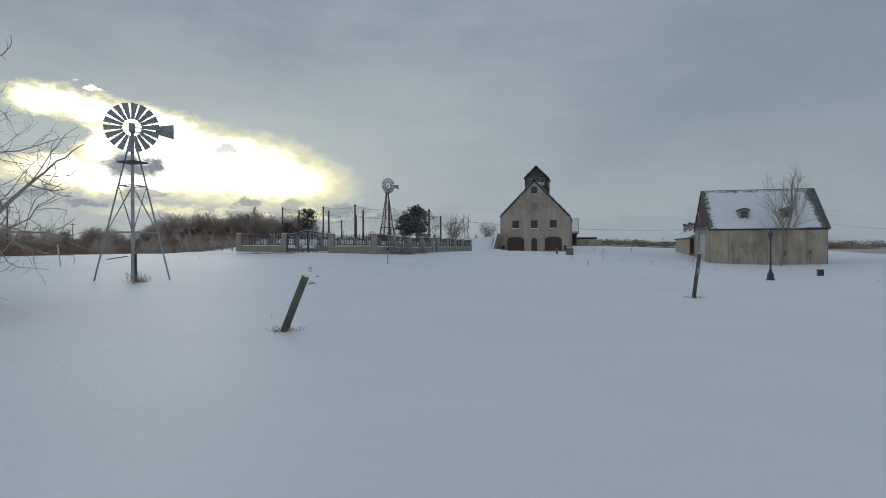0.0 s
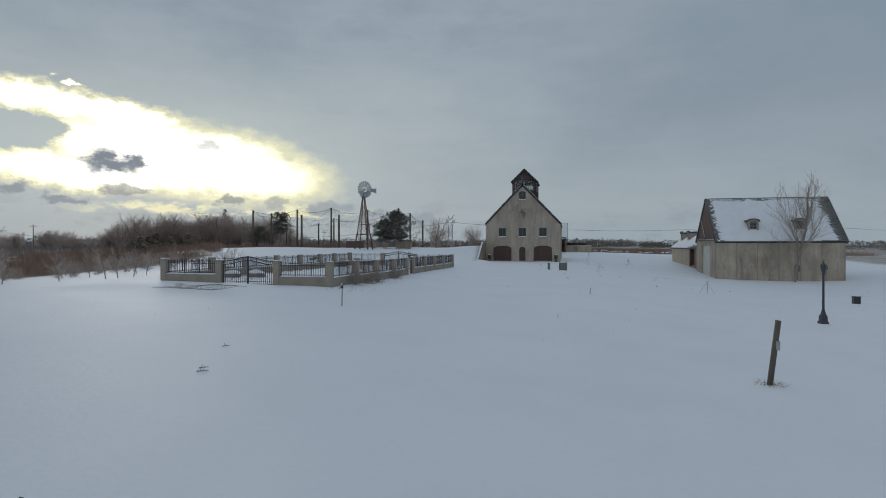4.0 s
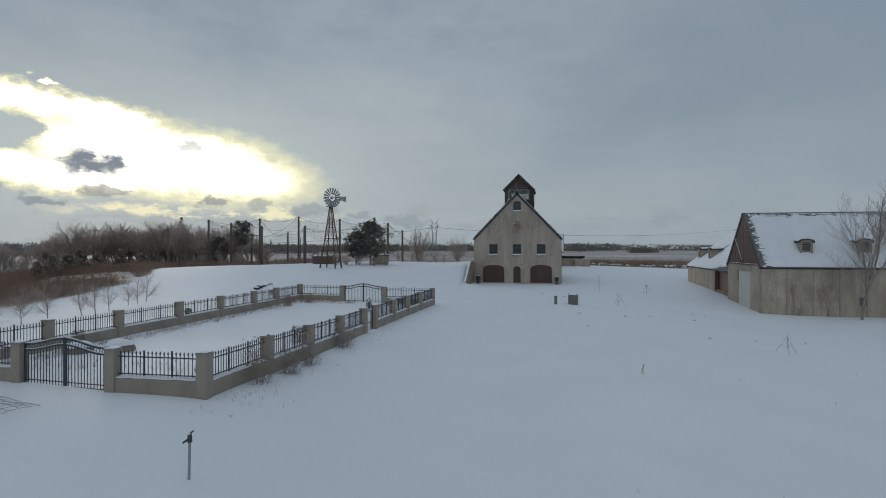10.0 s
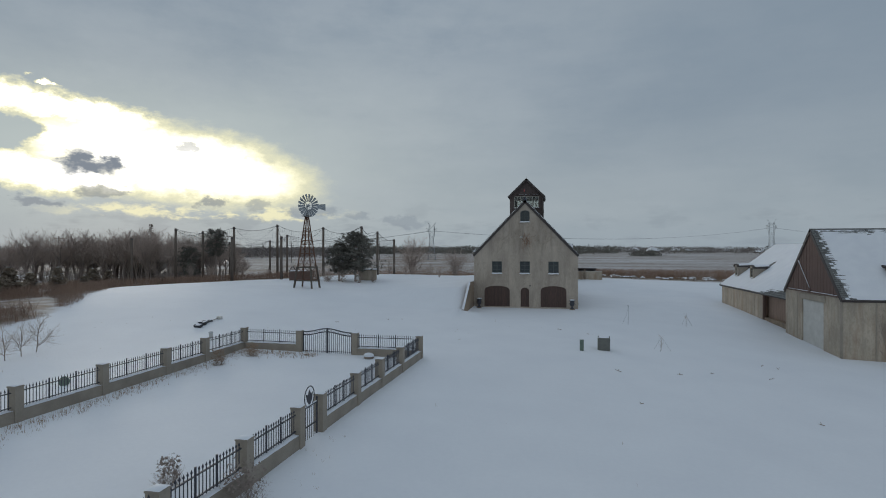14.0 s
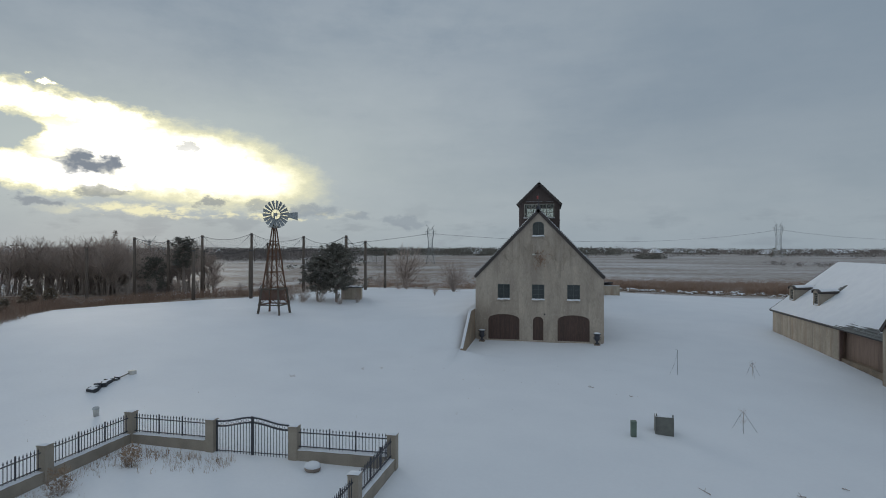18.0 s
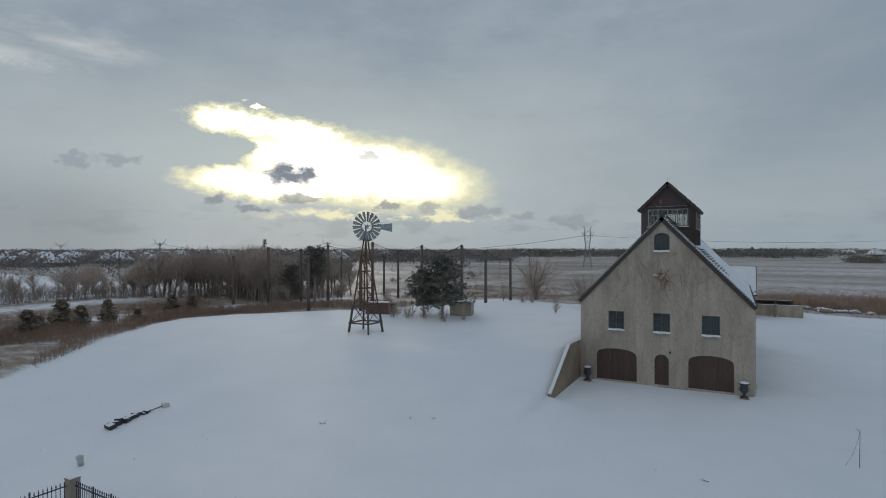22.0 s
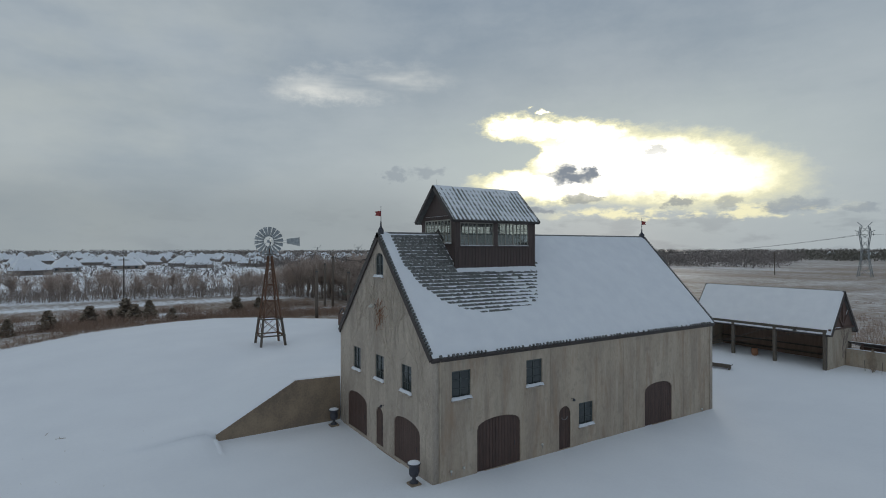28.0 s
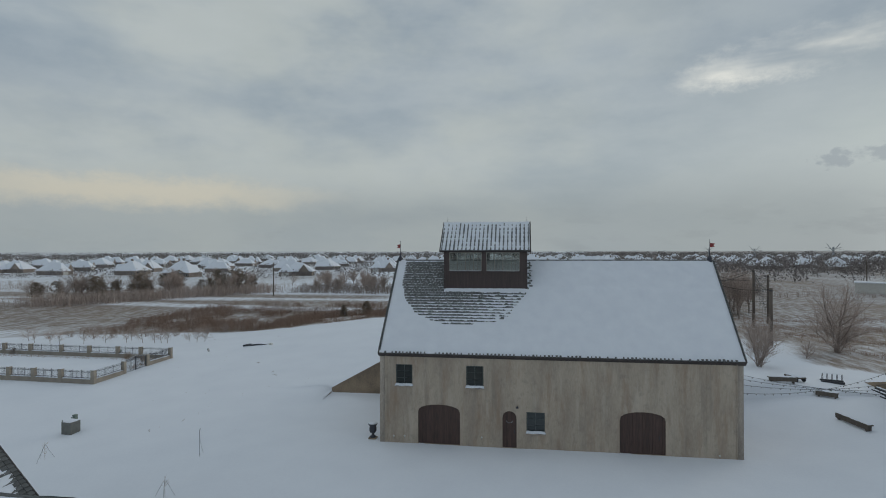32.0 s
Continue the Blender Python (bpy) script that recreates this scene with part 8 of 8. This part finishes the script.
for (xa, ya, za), (xb, yb, zb) in zip(ring, ring[1:]):
    a, b = Vector((xa, ya, za - 0.1)), Vector((xb, yb, zb - 0.1))
    n = 26
    row = [a.lerp(b, k / n) - Vector((0, 0, 1.1 * 4 * (k / n) * (1 - k / n) * (0.8 + 0.4 * nz(xa, ya)))) for k in range(n + 1)]
    for p, q in zip(row, row[1:]):
        cables.add(p, q, 0.035, 0.035, 4)
    for j in range(1, 13):
        for p, q in zip(row, row[1:]):
            dz = 0.27 * j * (0.8 + 0.2 * math.sin(0.9 * p.x))
            mesh_net.add(p - Vector((0, 0, dz)), q - Vector((0, 0, 0.27 * j * (0.8 + 0.2 * math.sin(0.9 * q.x)))), 0.006, 0.006, 3)
    for p in row:
        mesh_net.add(p, p - Vector((0, 0, 3.24 * (0.8 + 0.2 * math.sin(0.9 * p.x)))), 0.006, 0.006, 3)
for i, j in ((0, 8), (1, 8), (2, 7), (3, 7), (4, 7), (5, 10), (1, 9), (2, 9)):
    a, b = Vector(tops[i]), Vector(tops[j])
    n = 14
    row = [a.lerp(b, k / n) - Vector((0, 0, 1.9 * 4 * (k / n) * (1 - k / n))) for k in range(n + 1)]
    for p, q in zip(row, row[1:]):
        cables.add(p, q, 0.022, 0.022, 4)
tagged(cables.mesh("cables", NETTING, net), kind="stuff")
mesh_net.mesh("net", NETTING, net)

# ---- pylons and lines ----
def pylon(x, y, height, turn):
    g = ground_z(x, y)
    p = thing("power_pylon", "grey lattice power pylon far across the field", "pylon", pose(x, y, g, 0, 0, turn), "power pylons")
    slim = height > 20
    if slim:
        half = lambda h: height * float(np.interp(h / height, (0, 0.34, 0.55, 0.80, 0.92, 1.0), (0.105, 0.058, 0.050, 0.080, 0.062, 0.03)))
        hs = [height * q for q in (0, 0.17, 0.34, 0.45, 0.55, 0.68, 0.80, 0.92)]
    else:
        half = lambda h: height * (0.09 * (1 - h / (height * 0.62)) + 0.02 if h < height * 0.62 else 0.02 + 0.02 * (h / height - 0.62))
        hs = [height * q for q in (0, 0.16, 0.31, 0.44, 0.54, 0.62, 0.72, 0.84)]
    bm = bmesh.new()
    cor = [(-1, -1), (1, -1), (1, 1), (-1, 1)]
    for h0, h1 in zip(hs, hs[1:]):
        for (ax, ay), (bx, by) in zip(cor, cor[1:] + cor[:1]):
            beam(bm, (ax * half(h0), ay * half(h0), h0), (ax * half(h1), ay * half(h1), h1), 0.20)
            beam(bm, (ax * half(h0), ay * half(h0), h0), (bx * half(h1), by * half(h1), h1), 0.10)
            beam(bm, (bx * half(h0), by * half(h0), h0), (ax * half(h1), ay * half(h1), h1), 0.10)
    part("tower", bm, GALV, p)
    for s in (-1, 1):
        if slim:
            part("arm", beam(beam(bmesh.new(), (s * half(hs[6]) * 0.6, 0, hs[6]), (s * height * 0.15, 0, height * 0.85), 0.2), (s * half(hs[7]) * 0.6, 0, hs[7]), (s * height * 0.11, 0, height), 0.2), GALV, p)
        else:
            part("arm", beam(beam(bmesh.new(), (0, 0, height * 0.62), (s * height * 0.30, 0, height), 0.3), (s * height * 0.02, 0, height * 0.74), (s * height * 0.36, 0, height * 0.82), 0.24), GALV, p)
        part("insulator", T((s * height * 0.12, 0, height * 0.81), (s * height * 0.12, 0, height * 0.75), 0.12, n=6), GALV, p)


PYLONS = [(-69.0, 241.0, 21.5, 10), (205.0, 505.0, 34.0, -5), (-340.0, 356.0, 18.5, 20), (-439.0, 254.0, 17.5, 30), (-620.0, 266.0, 17.5, 60), (-760.0, 262.0, 17.5, 60), (560.0, 800.0, 34.0, 0)]
for p in PYLONS:
    pylon(*p)
line = Tubes()
order = [PYLONS[4], PYLONS[3], PYLONS[2], PYLONS[0], PYLONS[1], PYLONS[6]]
for (xa, ya, ha, _), (xb, yb, hb, _) in zip(order, order[1:]):
    for off in (-0.8, 0.8):
        a, b = Vector((xa, ya + off * 2, ground_z(xa, ya) + ha * 0.78)), Vector((xb, yb + off * 2, ground_z(xb, yb) + hb * 0.78))
        row = [a.lerp(b, k / 24) - Vector((0, 0, 7.5 * 4 * (k / 24) * (1 - k / 24))) for k in range(25)]
        for p, q in zip(row, row[1:]):
            line.add(p, q, 0.05, 0.05, 3)
pl = thing("power_lines", "thin power lines sagging between the pylons", "cables")
tagged(line.mesh("wires", NETTING, pl), kind="stuff")
for x, y in ((-150.0, 115.0), (-120.0, 170.0), (-95.0, 225.0), (-176.0, 62.0), (-112.0, -9.0), (-113.0, 42.0), (-112.0, -62.0), (-200.0, 227.0), (-176.0, 243.0)):
    g = ground_z(x, y)
    p = thing("utility_pole", "wooden utility pole with a cross-arm", "pole", pose(x, y, g, 0, 0, 60), "utility poles")
    part("shaft", T((0, 0, -0.3), (0, 0, 9.5), 0.17, 0.12, 8), POLEWOOD, p)
    part("cross_arm", B(-1.1, 1.1, -0.07, 0.07, 8.9, 9.05), POLEWOOD, p)


# ---- houses of the far estate ----
def house(seed):
    rnd = random.Random(seed)
    w, d, h, r = 5.6 + 1.8 * rnd.random(), 4.8 + 1.5 * rnd.random(), 2.2, 4.6 + 1.9 * rnd.random()
    t = thing("house", "brick family house under a snowy hipped roof", "house", pose(0, 0, 0), "houses of the far estate")
    bm = B(-w, w, -d, d, -1.0, h)
    part("wall", bm, HOUSEWALL, t)

    def hip(x0, x1, y0, y1, z0, rise, mat_snow, name):
        bm = bmesh.new()
        e = 0.5
        cx = [(x0 - e, y0 - e), (x1 + e, y0 - e), (x1 + e, y1 + e), (x0 - e, y1 + e)]
        k = min(x1 - x0, y1 - y0) / 2
        ra, rb = (((x0 + k, (y0 + y1) / 2), (x1 - k, (y0 + y1) / 2)) if x1 - x0 > y1 - y0 else (((x0 + x1) / 2, y0 + k), ((x0 + x1) / 2, y1 - k)))
        v = [bm.verts.new((*p, z0)) for p in cx] + [bm.verts.new((*ra, z0 + rise)), bm.verts.new((*rb, z0 + rise))]
        low = [bm.verts.new((*p, z0 - 0.25)) for p in cx]
        if x1 - x0 > y1 - y0:
            faces = ((0, 1, 5, 4), (1, 2, 5), (2, 3, 4, 5), (3, 0, 4))
        else:
            faces = ((0, 1, 4), (1, 2, 5, 4), (2, 3, 5), (3, 0, 4, 5))
        for f in faces:
            bm.faces.new([v[i] for i in f])
        for i in range(4):
            bm.faces.new((v[i], v[(i + 1) % 4], low[(i + 1) % 4], low[i]))
        bm.faces.new(low[::-1])
        return part(name, bm, mat_snow, t)

    hip(-w, w, -d, d, h + 0.26, r, SNOW, "roof")
    s = 1 if rnd.random() > 0.5 else -1
    x0, x1 = sorted((s * w * 0.35, s * (w * 0.35 + 6)))
    part("wing_wall", B(x0, x1, -d - 4, -d + 0.01, -1.0, h - 0.01), HOUSEWALL, t)
    hip(x0, x1, -d - 4, 0.5, h + 0.25, r * 0.75, SNOW, "wing_roof")
    gx = -s * w * 0.45
    part("gable", sheet([(gx - 2.6, h), (gx + 2.6, h), (gx, h + 3.6)], [], 0.4, facing("y", -d - 0.4)), HOUSEWALL, t)
    bm = bmesh.new()
    for q in (-1, 1):
        quadface(bm, (gx, -d - 1.0, h + 3.8), (gx + q * 3.1, -d - 1.0, h + 0.1), (gx + q * 3.1, -d * 0.2, h + 0.1), (gx, -d * 0.2, h + 3.8))
    part("gable_roof", bm, SNOW, t)
    part("chimney", B(-s * w * 0.1 - 0.5, -s * w * 0.1 + 0.5, -0.5, 0.5, h + r * 0.6, h + r + 1.0), HOUSEWALL, t)
    for x in (-w * 0.75, -w * 0.2, w * 0.1, w * 0.75):
        for sy in (1,):
            part("window", B(x - 0.7, x + 0.7, sy * (d + 0.03) - 0.04, sy * (d + 0.03) + 0.04, 0.6, 1.9), PANE, t)
    part("garage_door", B((x0 + x1) / 2 - 1.8, (x0 + x1) / 2 + 1.8, -d - 4.06, -d - 4.0, -0.5, 1.8), WHITE, t)
    return t


models = [house(k) for k in range(6)]
rnd = random.Random(77)
spots = []
spots.extend(((-239, 242), (-88, 620)))
tries = 0
while len(spots) < 240 and tries < 6000:
    tries += 1
    q = rnd.random()
    if q < 0.74:
        x, y = -200 - 480 * rnd.random() ** 1.1, -360 + 560 * rnd.random()
    elif q < 0.93:
        x, y = -330 - 400 * rnd.random(), 120 + 330 * rnd.random()
    else:
        x, y = -320 + 1000 * rnd.random(), 720 + 600 * rnd.random()
    if x > float(np.interp(y, (-160, -70, 0, 60, 300), (-200, -235, -330, -345, -330))) and y < 400:
        continue
    if all((x - a) ** 2 + (y - b) ** 2 > 36 ** 2 for a, b in spots):
        spots.append((x, y))
for k, (x, y) in enumerate(spots):
    m_ = pose(x, y, ground_z(x, y), 0, 0, rnd.choice((0, 90, 180, 270)) + rnd.gauss(8, 8))
    if k < len(models):
        models[k].matrix_basis = m_
    else:
        copy_thing(rnd.choice(models), m_)
barn_far = thing("farm_shed", "pale metal farm shed with a silo out in the field", "shed", pose(-140.0, 112.0, ground_z(-140, 112), 0, 0, 60))
part("wall", B(-5, 5, -3, 3, -0.3, 3.0), WHITE, barn_far)
part("roof", B(-5.3, 5.3, -3.3, 3.3, 3.001, 3.3), SNOW, barn_far)
part("silo", T((8, 0, -0.2), (8, 0, 7.0), 1.5, n=16), WHITE, barn_far)


# ---- creeper on the garage wall ----
vine_rnd = random.Random(41)
for x in (21.4, 23.8):
    cr = thing("wall_creeper", "dark leafless creeper fanned out over a garage wall panel", "vine", pose(x, GY0 - 0.008, GZ), "creepers on the garage wall")
    t = Tubes()

    def spread_out(px, pz, a, length, r, level):
        for _ in range(5):
            qx, qz = px + length / 5 * math.sin(a), pz + length / 5 * math.cos(a)
            if abs(qx) > 1.02 or qz > GE - GZ - 0.1:
                return
            t.add((px, 0, pz), (qx, 0, qz), r, r * 0.9, 3)
            px, pz, r = qx, qz, r * 0.9
            a += vine_rnd.gauss(-0.05 * a, 0.22)
            if level < 4 and vine_rnd.random() < 0.72:
                spread_out(px, pz, a + vine_rnd.choice((-1, 1)) * (0.4 + 0.5 * vine_rnd.random()), length * (0.55 + 0.2 * vine_rnd.random()), r * 0.7, level + 1)

    for k in range(7):
        spread_out(vine_rnd.gauss(0, 0.12), -0.1, vine_rnd.gauss(0, 0.28), 3.0, 0.018, 0)
    tagged(t.mesh("stems", BARK, cr), kind="stuff")


# ---- far woods on the horizon and among the houses ----
def far_woods(name, label, count, place, seed, size):
    rnd, t = random.Random(seed), Tubes()
    for k in range(count):
        x, y, big = place(rnd)
        z, h = ground_z(x, y), size * big * (0.6 + 0.7 * rnd.random())
        for _ in range(48):
            c = Vector((x + rnd.gauss(0, 0.5) * h, y + rnd.gauss(0, 0.5) * h, z + h * (0.02 + 0.85 * rnd.random() ** 0.9)))
            e = [Vector((rnd.gauss(0, 0.06) * h, rnd.gauss(0, 0.06) * h, rnd.gauss(0, 0.085) * h)) for _ in range(3)]
            t.tri(c + e[0], c + e[1], c + e[2])
    return tagged(t.mesh(name, FARTWIG if "bare" in label else NEEDLE), label, "woods", kind="stuff")


def between_houses(r):
    while True:
        x, y = -185 - 440 * r.random(), -360 + 560 * r.random()
        if all((x - a) ** 2 + (y - b) ** 2 > 196 for a, b in spots):
            return x, y, 0.75


def polar(lo, hi, r0, r1, grow_by=0.0):
    def pick(rnd):
        a, r = radians(lo + (hi - lo) * rnd.random()), r0 + (r1 - r0) * rnd.random()
        return -10 - math.sin(a) * r, math.cos(a) * r, 1 + grow_by * r / 1000
    return pick


far_woods("far_wood", "bare brown woods along the horizon", 4200, polar(-75, 185, 620, 1500, 0.25), 51, 7.0)
far_woods("far_wood", "bare brown belt of trees beyond the fields", 1700, polar(22, 78, 315, 640, 0.1), 57, 6.5)
far_woods("far_wood", "dark belt of pines across the northern field", 420, polar(-8, 23, 545, 760, 0.1), 58, 8.5)
far_woods("far_wood", "dark evergreen woods far off", 1300, polar(-75, 185, 560, 1300, 0.2), 52, 7.0)
far_woods("estate_trees", "bare trees between the far houses", 1300, between_houses, 53, 5.0)
far_woods("far_copse", "dark evergreen copse across the northern field", 60, lambda r: (66 + 18 * r.random(), 395 + 30 * r.random(), 0.65), 54, 7.0)
far_woods("far_copse", "bare brown copse across the northern field", 170, lambda r: (105 + 120 * r.random(), 215 + 50 * r.random(), 0.5), 55, 4.5)

# ---- roof tiles bared below the cupola ----
tile_near = None
rest = bmesh.new()
made = 0
rnd = random.Random(5)
s = 0.12
while s < 6.7:
    y = 0.3
    shift = 0.13 if round(s / 0.25) % 2 else 0.0
    while y < 10.3:
        yy = y + shift
        if bare(yy + 0.12, s) > 0.10 and not (CY0 - 0.1 < yy < CY1 and s < 3.05):
            tilt = radians(-5.5 + 1.5 * rnd.random())
            m_ = ROOF_R @ Matrix.Translation((s, yy, 0.015)) @ Matrix.Rotation(tilt, 4, "Y") @ Matrix.Rotation(radians(rnd.gauss(0, 0.8)), 4, "Z")
            if made < 300 and yy < 6.2:
                if tile_near is None:
                    tile_near = part("tile", B(0, 0.28, 0.006, 0.244, 0.0, 0.030), TILE, roof)
                    tile_near.matrix_basis = m_
                else:
                    again(tile_near, m_)
                made += 1
            else:
                box(rest, 0, 0.28, 0.006, 0.244, 0.0, 0.030, m_)
        y += 0.25
    s += 0.25
for k in range(42):
    for mr in (ROOF_R, ROOF_L):
        box(rest, 0.05 + 0.20 * k, 0.16 + 0.20 * k, -0.13, 0.03, 0.0, 0.115, mr)
        box(rest, 0.05 + 0.20 * k, 0.16 + 0.20 * k, BL + 0.06, BL + 0.17, 0.0, 0.115, mr)
for k in range(92):
    if rnd.random() > 0.15:
        y = 0.1 + 0.25 * k
        hh = 0.03 + 0.09 * max(0.0, nz(y * 1.7, 3.0)) + 0.05 * rnd.random()
        box(rest, RUN - 0.10, RUN + 0.06, y, y + 0.06 + 0.08 * rnd.random(), 0.0, 0.03 + hh, ROOF_R)
tagged(part("tiles", rest, TILE, roof), kind="stuff")
